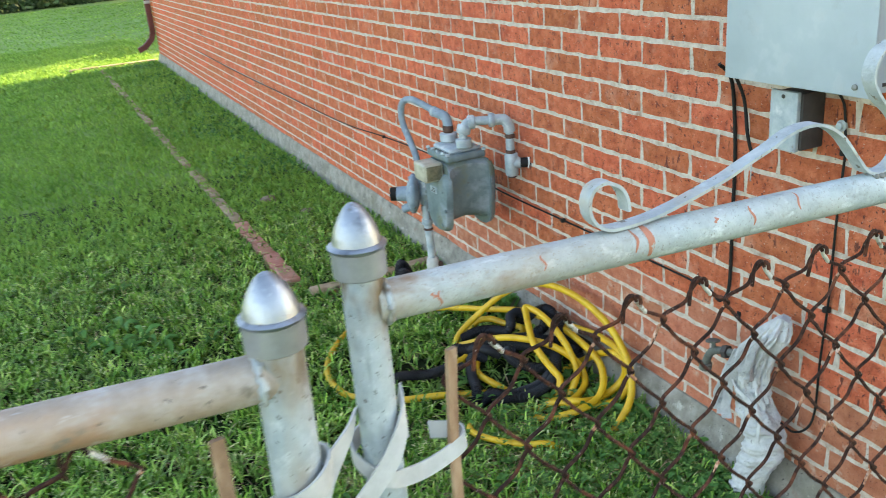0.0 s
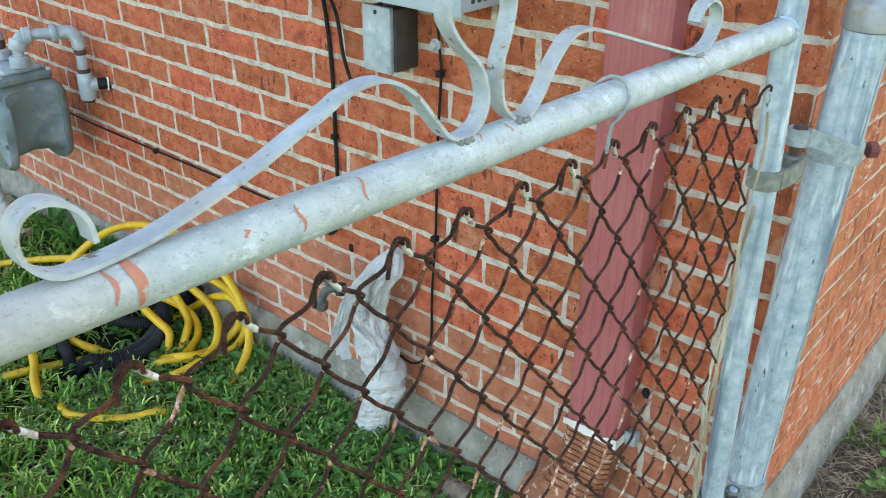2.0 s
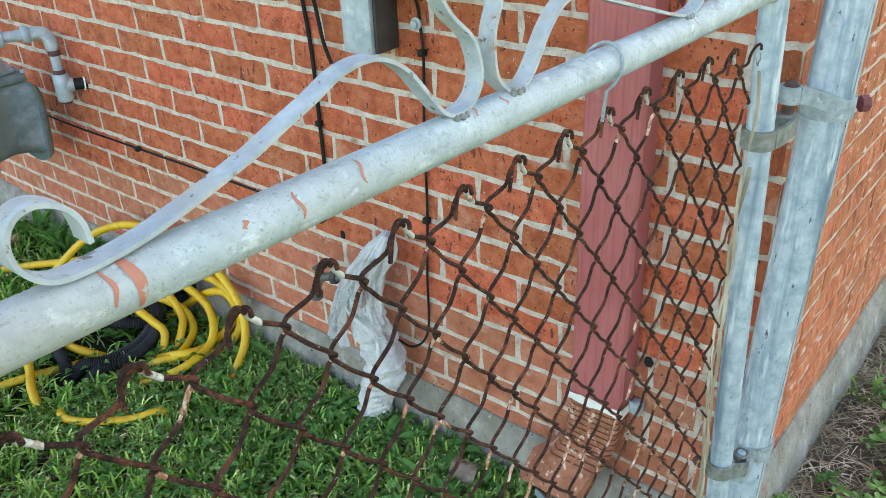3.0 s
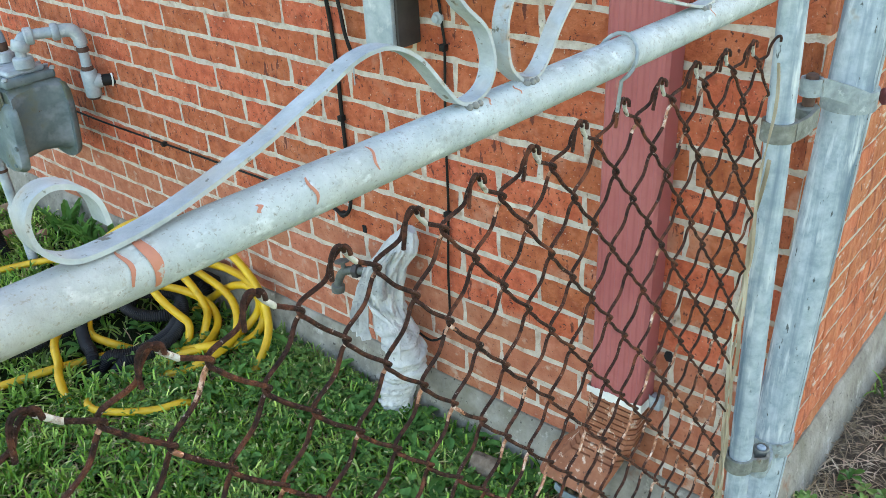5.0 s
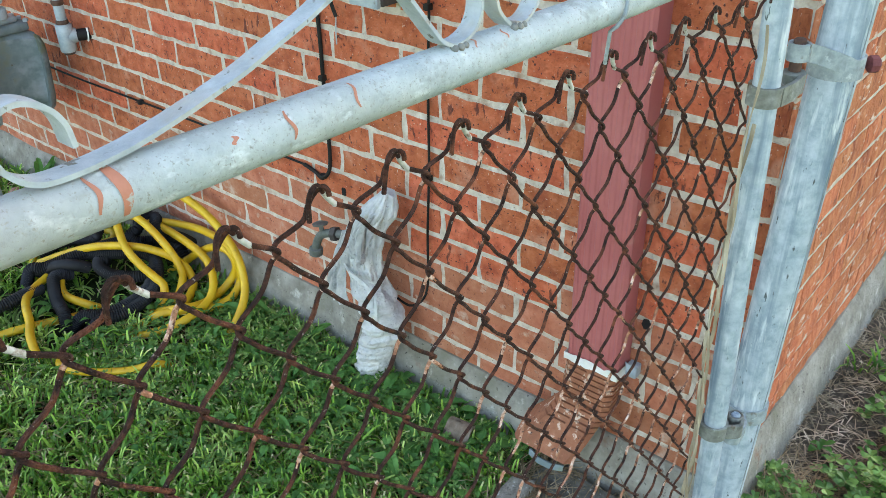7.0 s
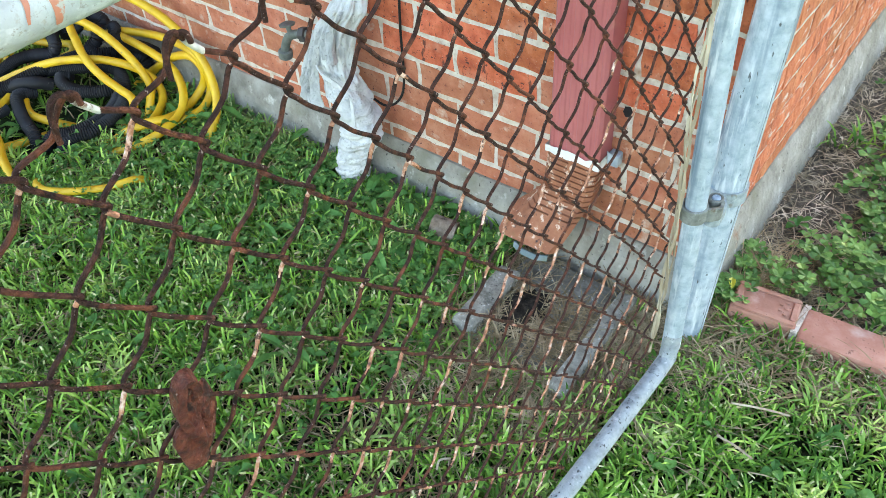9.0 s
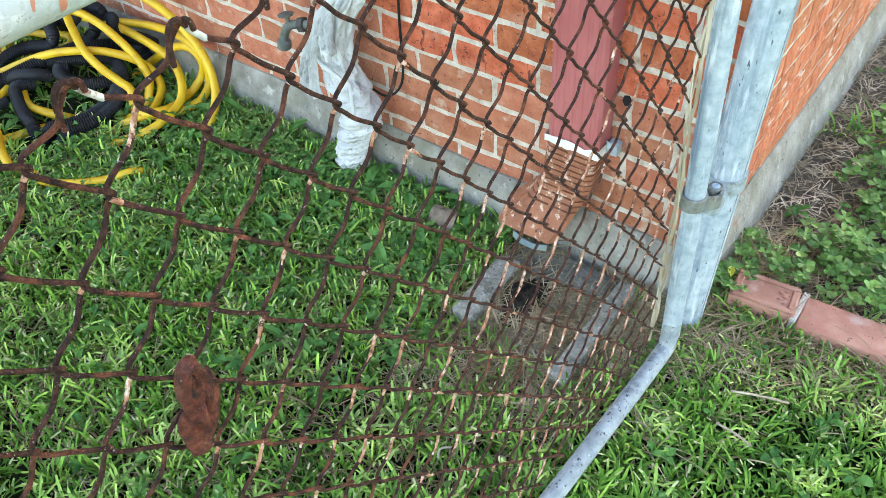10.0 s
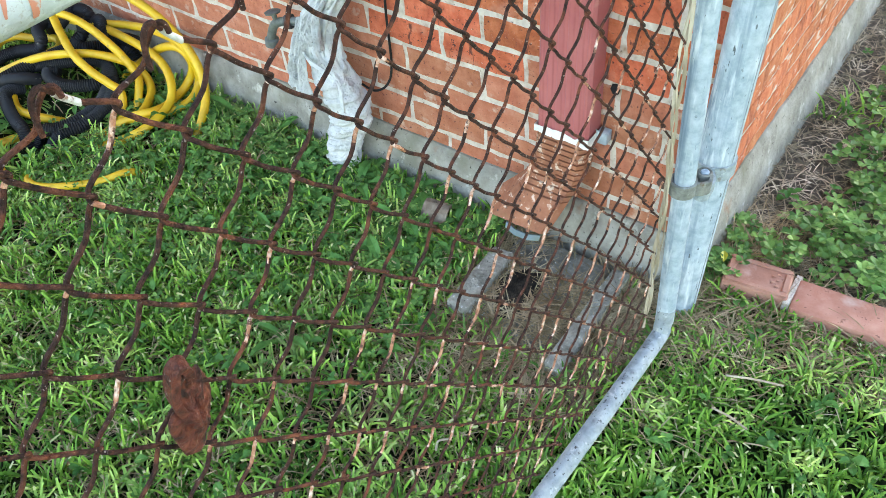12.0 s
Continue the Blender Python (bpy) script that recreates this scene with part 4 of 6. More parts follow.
def sp(name, b, material, label="", smooth=True):
    me = b.mesh(name, smooth)
    me.transform(Matrix.Translation((-1.455, -0.858, 0)))
    return part(name, me, material, spout, label)


SX0, SX1, SY0, SY1 = 1.440, 1.493, 0.803, 0.919
outline = [(SX1, SY0), (SX0 + 0.006, SY0), (SX0, SY0 + 0.006)]
for i in range(5):
    c = SY0 + 0.017 + i * 0.0205
    outline += [(SX0, c - 0.006), (SX0 + 0.0020, c - 0.003), (SX0 + 0.0020, c + 0.003), (SX0, c + 0.006)]
outline += [(SX0, SY1 - 0.006), (SX0 + 0.006, SY1), (SX1, SY1)]
sb = Build()
for z in (0.335, 0.345, 0.9, 1.5, 2.1, 2.78):
    w = 0.0 if z > 0.34 else -0.003
    sb.v += [(x + (w if x < 1.465 else 0), y, z) for x, y in outline]
no = len(outline)
nl = 6
sb.f = [(l * no + i, l * no + (i + 1) % no, (l + 1) * no + (i + 1) % no, (l + 1) * no + i) for l in range(nl - 1) for i in range(no)]
sp("pipe", sb, SPOUT, smooth=False)
# white tape line and the pleated boot below it
tp = Build()
tape_line = [(SX1, SY0 - 0.004)] + [(SX0 - 0.004 - 0.001 * math.sin(2.1 * i), SY0 - 0.004 + (SY1 - SY0 + 0.008) * i / 12) for i in range(13)] + [(SX1, SY1 + 0.004)]
for low in (1, 0):
    for i, (x, y) in enumerate(tape_line):
        tp.v.append((x, y, 0.327 - 0.002 * math.sin(0.9 * i) if low else 0.347 + 0.0025 * math.sin(0.8 * i + 1) - (0.004 if i in (4, 9) else 0)))
tp.f = [(i, i + 1, i + 16, i + 15) for i in range(14)]
sp("tape", tp, WHITE, "torn white tape line", smooth=False)
bt = Build()
levels = []
zl = 0.330
for k in range(11):
    levels += [(zl, 0.0), (zl - 0.0095, 0.0), (zl - 0.0100, 0.011), (zl - 0.0132, 0.011)]
    zl -= 0.0136
levels += [(zl - 0.0725 * k / 6, 0.0) for k in range(7)]
for z, pl in levels:
    q = (0.330 - z) / 0.222
    out = 0.10 * max(0, q - 0.42) ** 1.35
    flare = 0.016 * max(0, q - 0.55) ** 1.2 / 0.4
    out += 0.016 * min(1.0, q)
    xa, xb = SX0 - 0.003 - out, SX1 - 0.004 - out * 0.8
    ya, yb = SY0 + 0.002 - flare + out * 1.05, SY1 + 0.002 + flare + out * 1.05
    xb = max(xb, xa + 0.045)
    ym = (ya + yb) / 2
    bt.v += [(xb, ya + pl, z + out * 0.6), (xa + 0.012, ya + pl, z), (xa + pl * 0.15, ya + 0.012, z), (xa + pl, ya + 0.018, z), (xa + pl, ym - 0.006, z), (xa - 0.001, ym - 0.003, z - 0.001),
             (xa - 0.001, ym + 0.003, z - 0.001), (xa + pl, ym + 0.006, z), (xa + pl, yb - 0.018, z), (xa + pl * 0.15, yb - 0.012, z), (xa + 0.012, yb - pl, z), (xb, yb - pl, z + out * 0.6)]
for k in range(len(levels) - 1):
    for i in range(12):
        j = (i + 1) % 12
        bt.f.append((k * 12 + i, k * 12 + j, k * 12 + 12 + j, k * 12 + 12 + i))
sp("boot", bt, BOOT, "pleated brown plastic boot with flaking pale paint", smooth=False)
sp("boot_lip", Build().ribbon([(1.366, 0.950, 0.103), (1.361, 0.925, 0.096), (1.364, 0.895, 0.093), (1.372, 0.868, 0.097)], (0.3, 0, 1), 0.014, 0.004), METER, "pale broken lip")
sp("bracket", Build().ribbon(spline([(1.490, 0.782, 0.335), (1.474, 0.788, 0.338), (1.468, 0.798, 0.345)], 5), (0, 0.2, 1), 0.026, 0.003).add(bevbox((1.470, 0.776, 0.322), (1.494, 0.800, 0.350), 0.003).v, bevbox((1.470, 0.776, 0.322), (1.494, 0.800, 0.350), 0.003).f), METER2, "grey-blue metal bracket")

# splash block: a slab with two raised rims
sbk = thing("splash_block", "stained concrete splash block with raised rims, half buried", "splash block", (1.30, 0.80, 0))


def sk(name, lo, hi, bev):
    b = bevbox(lo, hi, bev, 3)
    b.v = [(x - 1.30 + noise.noise(Vector((x * 30, y * 30, z * 30))) * 0.006, y - 0.80, z + noise.noise(Vector((x * 25, y * 25, 3))) * 0.007) for x, y, z in b.v]
    part(name, b, RIM if name == "rim" else SPLASH, sbk)


sk("slab", (1.15, 0.700, -0.02), (1.435, 0.935, 0.022), 0.006)
sk("rim", (1.150, 0.915, -0.02), (1.345, 0.968, 0.050), 0.008)
sk("rim", (1.120, 0.670, -0.02), (1.425, 0.712, 0.048), 0.008)
sk("back_rim", (1.352, 0.716, -0.02), (1.434, 0.945, 0.030), 0.006)

# ---- wall hole plugs ----
tagged(part("wall_hole", Build().lathe([(0.0125, 0.0), (0.010, 0.003), (0.002, 0.004)], (WX - 0.001, 0.778, 0.445), (-1, 0.25, 0.2), 6), DARK), "broken dark hole in a brick", "hole", kind="structure")
tagged(part("wall_hole", bevbox((WX - 0.004, 1.602, 0.464), (WX + 0.004, 1.614, 0.484), 0.001), DARK), "small dark slot in a brick", "hole", kind="structure")

# ---- electrics on the wall ----
eb = thing("meter_box", "large pale grey electrical enclosure screwed to the brick wall", "electrical box", (1.43, 1.36, 1.13))


def ep(name, b, material, label="", smooth=True):
    me = b.mesh(name, smooth)
    me.transform(Matrix.Translation((-1.43, -1.36, -1.13)))
    return part(name, me, material, eb, label)


ep("body", bevbox((1.374, 1.168, 1.136), (WX - 0.001, 1.552, 1.86), 0.004), BOXGREY)
ep("cover", bevbox((1.368, 1.164, 1.130), (1.376, 1.556, 1.865), 0.003), BOXGREY)
for k in range(4):
    ep("slot", bevbox((1.400 + k * 0.018, 1.1665, 1.150), (1.410 + k * 0.018, 1.1685, 1.157), 0.0006), DARKBOX)
ep("knockout", Build().lathe([(0.022, 0), (0.024, -0.004), (0.018, -0.012), (0.010, -0.016)], (1.435, 1.40, 1.136), seg=14), DARKBOX)
ep("screw", Build().lathe([(0.006, 0), (0.006, 0.004), (0.003, 0.006)], (1.367, 1.20, 1.15), (-1, 0, 0), 10), CLAMP)
s2 = thing("junction_box", "small grey junction box with a dark side under the enclosure", "electrical box", (1.455, 1.41, 0.975))


def jp(name, b, material, label=""):
    me = b.mesh(name, True)
    me.transform(Matrix.Translation((-1.455, -1.41, -0.975)))
    return part(name, me, material, s2, label)


jp("lid", bevbox((1.416, 1.384, 0.975), (1.428, 1.462, 1.108), 0.003), METER2, "dull blue-grey lid")
jp("body", bevbox((1.428, 1.379, 0.978), (WX - 0.001, 1.456, 1.104), 0.003), DARKBOX, "dark weathered body")
jp("screw", Build().lathe([(0.004, 0), (0.005, 0.002), (0.003, 0.004)], (1.416, 1.423, 1.096), (-1, 0, 0), 8), DARKBOX)
jp("nipple", Build().lathe([(0.015, 0), (0.015, 0.03)], (1.455, 1.42, 1.10), seg=12), DARKBOX)


def cable(label, pts, r, material=CABLE, n=8, clips=()):
    c = thing("cable", label, "cable", pts[0])
    o = Vector(pts[0])
    me = Build().tube(spline(pts, n), r, 8).mesh("line", True)
    me.transform(Matrix.Translation(-o))
    part("line", me, material, c)
    for x, y, z in clips:
        b = bevbox((x - 0.010, y - 0.007, z - 0.007), (x + 0.006, y + 0.007, z + 0.007), 0.002)
        me = b.mesh("clip", True)
        me.transform(Matrix.Translation(-o))
        part("clip", me, CABLE, c)
    return c


cx = WX - 0.007
cable("thick black cable hanging from the enclosure down the wall", [(1.44, 1.654, 1.14), (cx - 0.01, 1.653, 1.10), (cx, 1.646, 1.0), (cx, 1.639, 0.88), (cx, 1.640, 0.762), (cx, 1.640, 0.64), (cx - 0.004, 1.638, 0.55),
       (cx - 0.010, 1.646, 0.515), (cx - 0.008, 1.672, 0.500), (cx, 1.70, 0.503), (cx, 1.74, 0.513)], 0.0048, clips=[(cx, 1.640, 0.762), (cx, 1.672, 0.500)])
cable("short cut black cable under the enclosure", [(1.44, 1.615, 1.14), (cx - 0.012, 1.606, 1.06), (cx - 0.014, 1.585, 0.97), (cx - 0.012, 1.567, 0.918)], 0.0045)
cable("thin pale wire end", [(cx - 0.012, 1.567, 0.920), (cx - 0.013, 1.570, 0.89), (cx - 0.010, 1.574, 0.856)], 0.0015, BAR)
cable("thin black cable running down beside the downspout", [(cx - 0.03, 1.375, 1.125), (cx - 0.012, 1.340, 1.11), (cx, 1.325, 1.08), (cx, 1.316, 1.02), (cx, 1.312, 0.975), (cx, 1.318, 0.86), (cx, 1.321, 0.76), (cx, 1.323, 0.62), (cx - 0.003, 1.330, 0.46), (cx, 1.336, 0.32),
       (cx - 0.012, 1.346, 0.27), (cx - 0.02, 1.38, 0.245), (cx - 0.02, 1.42, 0.25)], 0.0030, clips=[(cx, 1.313, 0.978), (cx, 1.324, 0.60)])
tagged(part("cable_fitting", Build().lathe([(0.004, 0), (0.012, 0.001), (0.013, 0.008), (0.009, 0.010), (0.008, 0.016)], (cx + 0.004, 1.325, 1.035), (-1, 0, 0), 10), METER2), "small round grey cable fitting on the brick", "fitting")
cable("long black cable clipped along the wall", [(cx, 1.74, 0.513), (cx, 2.1, 0.514), (cx, 2.46, 0.511), (cx, 2.9, 0.509), (cx, 3.5, 0.528), (cx, 4.2, 0.505), (cx, 4.9, 0.468), (cx, 6.2, 0.462), (cx, 8.0, 0.455), (cx, 10.0, 0.47)], 0.0030,
      clips=[(cx, 2.458, 0.511), (cx, 4.2, 0.505), (cx, 3.3, 0.522)])

# ---- gas meter ----
gm = thing("gas_meter", "blue-grey gas meter with pipes, hanging before the brick wall", "gas meter", (1.26, 2.87, 0))
GO = Vector((1.26, 2.87, 0))


def mp(name, b, material, label="", parent=None):
    me = b.mesh(name, True)
    me.transform(Matrix.Translation(-GO))
    return part(name, me, material, parent or gm, label)


def slab_profile(x, w, zlo, zhi, n=6, taper=0.82):
    w = w * 0.86
    """A rounded-bottom shield outline in the plane x."""
    pts = []
    for i in range(n + 1):
        a = math.pi * i / n
        pts.append((x, 2.875 - math.cos(a) * w * taper, zlo + 0.045 - math.sin(a) * 0.045))
    pts += [(x, 2.875 + w, zlo + 0.16), (x, 2.875 + w, zhi - 0.02), (x, 2.875 + w - 0.02, zhi), (x, 2.875 - w + 0.02, zhi), (x, 2.875 - w, zhi - 0.02), (x, 2.875 - w, zlo + 0.16)]
    return pts


def loft(sections):
    b = Build()
    m = len(sections[0])
    for s in sections:
        b.v += s
    for k in range(len(sections) - 1):
        b.f += [(k * m + i, k * m + (i + 1) % m, (k + 1) * m + (i + 1) % m, (k + 1) * m + i) for i in range(m)]
    b.f += [tuple(range(m)), tuple(range((len(sections) - 1) * m, len(sections) * m))]
    return b


mp("body", loft([slab_profile(1.208, 0.112, 0.440, 0.69), slab_profile(1.232, 0.103, 0.458, 0.70), slab_profile(1.29, 0.096, 0.466, 0.705), slab_profile(1.34, 0.103, 0.458, 0.70), slab_profile(1.378, 0.118, 0.440, 0.69)]), METER, "waisted body stained green below")
mp("front_cover", loft([slab_profile(1.184, 0.092, 0.445, 0.628), slab_profile(1.190, 0.114, 0.428, 0.645), slab_profile(1.206, 0.122, 0.420, 0.655), slab_profile(1.214, 0.122, 0.420, 0.655)]), METER, "bolted front cover with a label plate")
mp("back_cover", loft([slab_profile(1.370, 0.128, 0.420, 0.685), slab_profile(1.378, 0.128, 0.420, 0.685), slab_profile(1.392, 0.118, 0.428, 0.675), slab_profile(1.402, 0.095, 0.445, 0.655)]), METER)
mp("head", bevbox((1.205, 2.783, 0.700), (1.366, 2.968, 0.728), 0.009, 3), METER)
mp("head_cover", bevbox((1.226, 2.800, 0.726), (1.346, 2.952, 0.746), 0.010, 3), METER2)
for yb in (2.789, 2.83, 2.875, 2.92, 2.962):
    for xb in (1.211, 1.360):
        mp("bolt", Build().lathe([(0.008, 0), (0.008, 0.008), (0.004, 0.010)], (xb, yb, 0.727), seg=6), METER2)
for a in range(8):
    t = 2 * math.pi * a / 8 + 0.2
    mp("bolt", Build().lathe([(0.008, 0), (0.008, 0.007), (0.004, 0.009)], (1.190, 2.875 + 0.086 * math.cos(t), 0.540 + 0.098 * math.sin(t)), (-1, 0, 0), 6), METER)
pl = mp("label_plate", bevbox((1.1805, 2.850, 0.575), (1.1845, 2.905, 0.600), 0.001), METER2, "small pale label plate")
for k in range(3):
    mp("print_bar", bevbox((1.1795, 2.856, 0.580 + 0.006 * k), (1.1807, 2.899 - 0.008 * k, 0.5825 + 0.006 * k), 0.0003), DARKBOX, parent=pl)
ix = mp("index", bevbox((1.128, 2.820, 0.630), (1.206, 2.925, 0.700), 0.010, 3), INDEX, "yellowed plastic index box")
mp("index_window", bevbox((1.136, 2.817, 0.638), (1.196, 2.821, 0.692), 0.001), INDEXGLASS, "clouded window", parent=ix)


def pipe(name, pts, r, material, label="", n=6, seg=14):
    return mp(name, Build().tube(spline(pts, n), r, seg), material, label)


def fitting(x, y, z, axis, r=0.026, h=0.03, material=None):
    return mp("coupling", Build().lathe([(r * 0.86, -h / 2), (r, -h / 2 + 0.004), (r, h / 2 - 0.004), (r * 0.86, h / 2)], (x, y, z), axis, 14), material or METER2)


# outlet: up from the head, across and down, into the wall
PB, PA = 2.805, 2.935
fitting(1.288, PB, 0.762, (0, 0, 1), 0.030, 0.034)
pipe("outlet_pipe", [(1.288, PB, 0.75), (1.288, PB, 0.805), (1.296, PB - 0.006, 0.829), (1.316, PB - 0.012, 0.838), (1.40, PB - 0.05, 0.838)], 0.0160, METER2, "pale outlet pipe")
fitting(1.291, PB - 0.002, 0.812, (0.3, 0, 1), 0.026, 0.034)
fitting(1.318, PB - 0.012, 0.836, (1, -0.35, 0), 0.0265, 0.026)
fitting(1.385, PB - 0.045, 0.838, (1, -0.35, 0), 0.026, 0.022)
pipe("elbow", [(1.39, PB - 0.047, 0.838), (1.425, PB - 0.062, 0.836), (1.440, PB - 0.070, 0.815), (1.442, PB - 0.072, 0.79)], 0.0205, METER2, "pale pipe elbow", seg=16)
pipe("drop_pipe", [(1.442, PB - 0.072, 0.80), (1.442, PB - 0.074, 0.66)], 0.0155, METER2, n=2)
for z in (0.775, 0.715):
    fitting(1.442, PB - 0.073, z, (0, 0, 1), 0.0185, 0.016, RUSTPIPE)
fitting(1.442, PB - 0.074, 0.668, (0, 0, 1), 0.0245, 0.085)
fitting(1.442, PB - 0.074, 0.624, (0, 0, 1), 0.0185, 0.012, RUSTPIPE)
fitting(1.458, PB - 0.082, 0.672, (1, -0.4, 0), 0.0225, 0.03)
mp("wall_nipple", Build().tube([(1.455, PB - 0.082, 0.672), (1.505, PB - 0.110, 0.672)], 0.0185, 12), CABLE, "black tarred nipple entering the wall")
mp("hole_filler", Build().lathe([(0.025, 0.0), (0.022, 0.003), (0.018, 0.004)], (1.496, PB - 0.105, 0.672), (-1, 0.35, 0.1), 7), WHITE, "chipped pale filler round the nipple")
# inlet: from the regulator up in a swan neck
fitting(1.288, PA, 0.762, (0, 0, 1), 0.034, 0.034)
fitting(1.288, PA, 0.794, (0, 0, 1), 0.0205, 0.030, RUSTPIPE)
pipe("inlet_elbow", [(1.288, PA, 0.79), (1.288, PA, 0.815), (1.283, PA + 0.010, 0.838), (1.268, PA + 0.035, 0.850), (1.260, PA + 0.05, 0.855)], 0.0190, BLUEPIPE, "blue elbow")
fitting(1.258, PA + 0.052, 0.856, (-0.4, 1, 0.2), 0.0205, 0.014, METER2)
pipe("swan_neck", [(1.264, PA + 0.045, 0.853), (1.236, PA + 0.11, 0.880), (1.212, PA + 0.165, 0.895), (1.196, PA + 0.205, 0.880), (1.192, PA + 0.225, 0.835), (1.196, PA + 0.218, 0.780), (1.205, PA + 0.180, 0.715), (1.210, PA + 0.152, 0.66), (1.210, PA + 0.142, 0.60), (1.208, PA + 0.140, 0.54)], 0.0130, BLUEPIPE, "bent blue pipe")
RGX, RGY, RGZ = 1.222, 3.070, 0.520
mp("regulator_body", Build().lathe([(0.016, -0.05), (0.024, -0.048), (0.026, -0.01), (0.030, 0.0), (0.026, 0.01), (0.024, 0.048), (0.016, 0.05)], (RGX + 0.006, RGY, RGZ), (0, 0, 1), 14), METER2)
mp("diaphragm_case", Build().lathe([(0.024, 0.006), (0.050, 0.012), (0.076, 0.024), (0.080, 0.030), (0.080, 0.039), (0.074, 0.046), (0.046, 0.056), (0.030, 0.062), (0.029, 0.100), (0.025, 0.103)], (RGX - 0.01, RGY, RGZ), (-0.9, 0.45, 0.05), 22), BLUEPIPE, "round blue regulator case")
mp("regulator_cap", Build().lathe([(0.0265, 0.100), (0.0280, 0.102), (0.0280, 0.124), (0.023, 0.127)], (RGX - 0.01, RGY, RGZ), (-0.9, 0.45, 0.05), 16), CABLE, "black regulator cap")
mp("vent", Build().lathe([(0.014, 0), (0.017, 0.002), (0.017, 0.045), (0.012, 0.048)], (RGX - 0.045, RGY + 0.02, RGZ - 0.045), (-0.7, 0.35, -0.35), 12), BLUEPIPE)
for a in range(6):
    t = 2 * math.pi * a / 6
    dv = Vector((-0.9, 0.45, 0.05)).normalized()
    ux = dv.orthogonal().normalized()
    uy = dv.cross(ux)
    pc = Vector((RGX - 0.01, RGY, RGZ)) + dv * 0.030 + (ux * math.cos(t) + uy * math.sin(t)) * 0.071
    mp("bolt", Build().lathe([(0.006, 0), (0.006, 0.02), (0.003, 0.022)], pc, dv, 6), BLUEPIPE)
pipe("riser", [(1.216, 3.06, 0.47), (1.217, 3.045, 0.36), (1.218, 3.035, 0.20), (1.220, 3.03, -0.03)], 0.0165, METER2, "riser pipe with flaking paint", n=3)
fitting(1.2165, 3.051, 0.405, (0, 0, 1), 0.0225, 0.024, METER2)
fitting(1.217, 3.047, 0.375, (0, 0, 1), 0.0200, 0.010, RUSTPIPE)
mp("shut_off_valve", Build().lathe([(0.018, -0.04), (0.025, -0.03), (0.027, 0.0), (0.025, 0.03), (0.018, 0.04)], (1.218, 3.036, 0.215), (0, 0, 1), 12), STRAP, "pale flaking valve")
mp("valve_key", bevbox((1.232, 3.003, 0.190), (1.250, 3.028, 0.235), 0.003), RUSTPIPE)

# ---- wrapped water pipe with its tap ----
wp = thing("water_pipe", "standing water pipe wrapped in dirty white rags by the wall", "pipe", (1.42, 1.50, 0))
WO = Vector((1.42, 1.50, 0))


def wpart(name, b, material, label=""):
    me = b.mesh(name, True)
    me.transform(Matrix.Translation(-WO))
    return part(name, me, material, wp, label)


rag_rows = [(1.412, 1.472, -0.01, 0.036), (1.414, 1.471, 0.034, 0.041), (1.415, 1.470, 0.067, 0.0455), (1.415, 1.450, 0.124, 0.047), (1.415, 1.428, 0.180, 0.0525), (1.415, 1.420, 0.214, 0.053), (1.415, 1.426, 0.245, 0.0545), (1.415, 1.442, 0.272, 0.056),
            (1.415, 1.456, 0.300, 0.055), (1.415, 1.466, 0.335, 0.053), (1.415, 1.474, 0.375, 0.049), (1.415, 1.472, 0.410, 0.0485), (1.415, 1.456, 0.462, 0.0485), (1.425, 1.424, 0.512, 0.043), (1.432, 1.414, 0.537, 0.033), (1.436, 1.404, 0.560, 0.018)]
axis_pts = spline([p[:3] for p in rag_rows], 16)
rag = Build()
seg = 72
nr = len(axis_pts)


def crease(v, sharp=2.2):
    """1 on the swell between two creases, 0 in the crease."""
    return 1 - (1 - abs(math.sin(v))) ** sharp


for i, p in enumerate(axis_pts):
    q = i / (nr - 1) * (len(rag_rows) - 1)
    w = rag_rows[int(q)][3] * (1 - q % 1) + rag_rows[min(int(q) + 1, len(rag_rows) - 1)][3] * (q % 1)
    h = p.z
    for k in range(seg):
        t = 2 * math.pi * k / seg
        cv = Vector((math.cos(t), math.sin(t), 0))
        wob = noise.noise(cv * 1.3 + Vector((0, 0, h * 7)))
        # slanting windings below, folds running down the cloth above, a bunched knot between
        wind = 0.62 * crease(h * 66 - 1.5 * math.sin(t + 2.3) + 0.7 * wob, 1.3) + 0.38 * crease(h * 150 - 3.2 * math.sin(t + 2.1) + 1.0 * wob, 1.5)
        hang = 0.6 * crease(t * 4.0 + h * 9 + 2.0 * wob, 1.4) + 0.4 * crease(t * 9 - h * 14 + 2.4 * wob, 1.6)
        knot = crease(t * 3 + h * 46 + 2.5 * wob, 1.6)
        up = min(1, max(0, (h - 0.26) / 0.05))
        tied = max(0, 1 - abs(h - 0.325) / 0.05)
        f = wind * (1 - up) + hang * up
        f = f * (1 - 0.6 * tied) + knot * 0.6 * tied
        rr = w * (0.70 + 0.38 * f) + 0.006 * noise.noise(cv * 3 + Vector((0, 0, h * 26))) - 0.007 * tied
        rag.v.append((p.x + rr * math.cos(t) * 0.86, p.y + rr * math.sin(t), p.z + 0.006 * math.sin(2 * t + 1.0)))
for i in range(nr - 1):
    for k in range(seg):
        l = (k + 1) % seg
        rag.f.append((i * seg + k, i * seg + l, i * seg + seg + l, i * seg + seg + k))
rag.f.append(tuple(range((nr - 1) * seg, nr * seg)))
wpart("rag_wrap", rag, CLOTH, "creased white rag wound round the pipe")


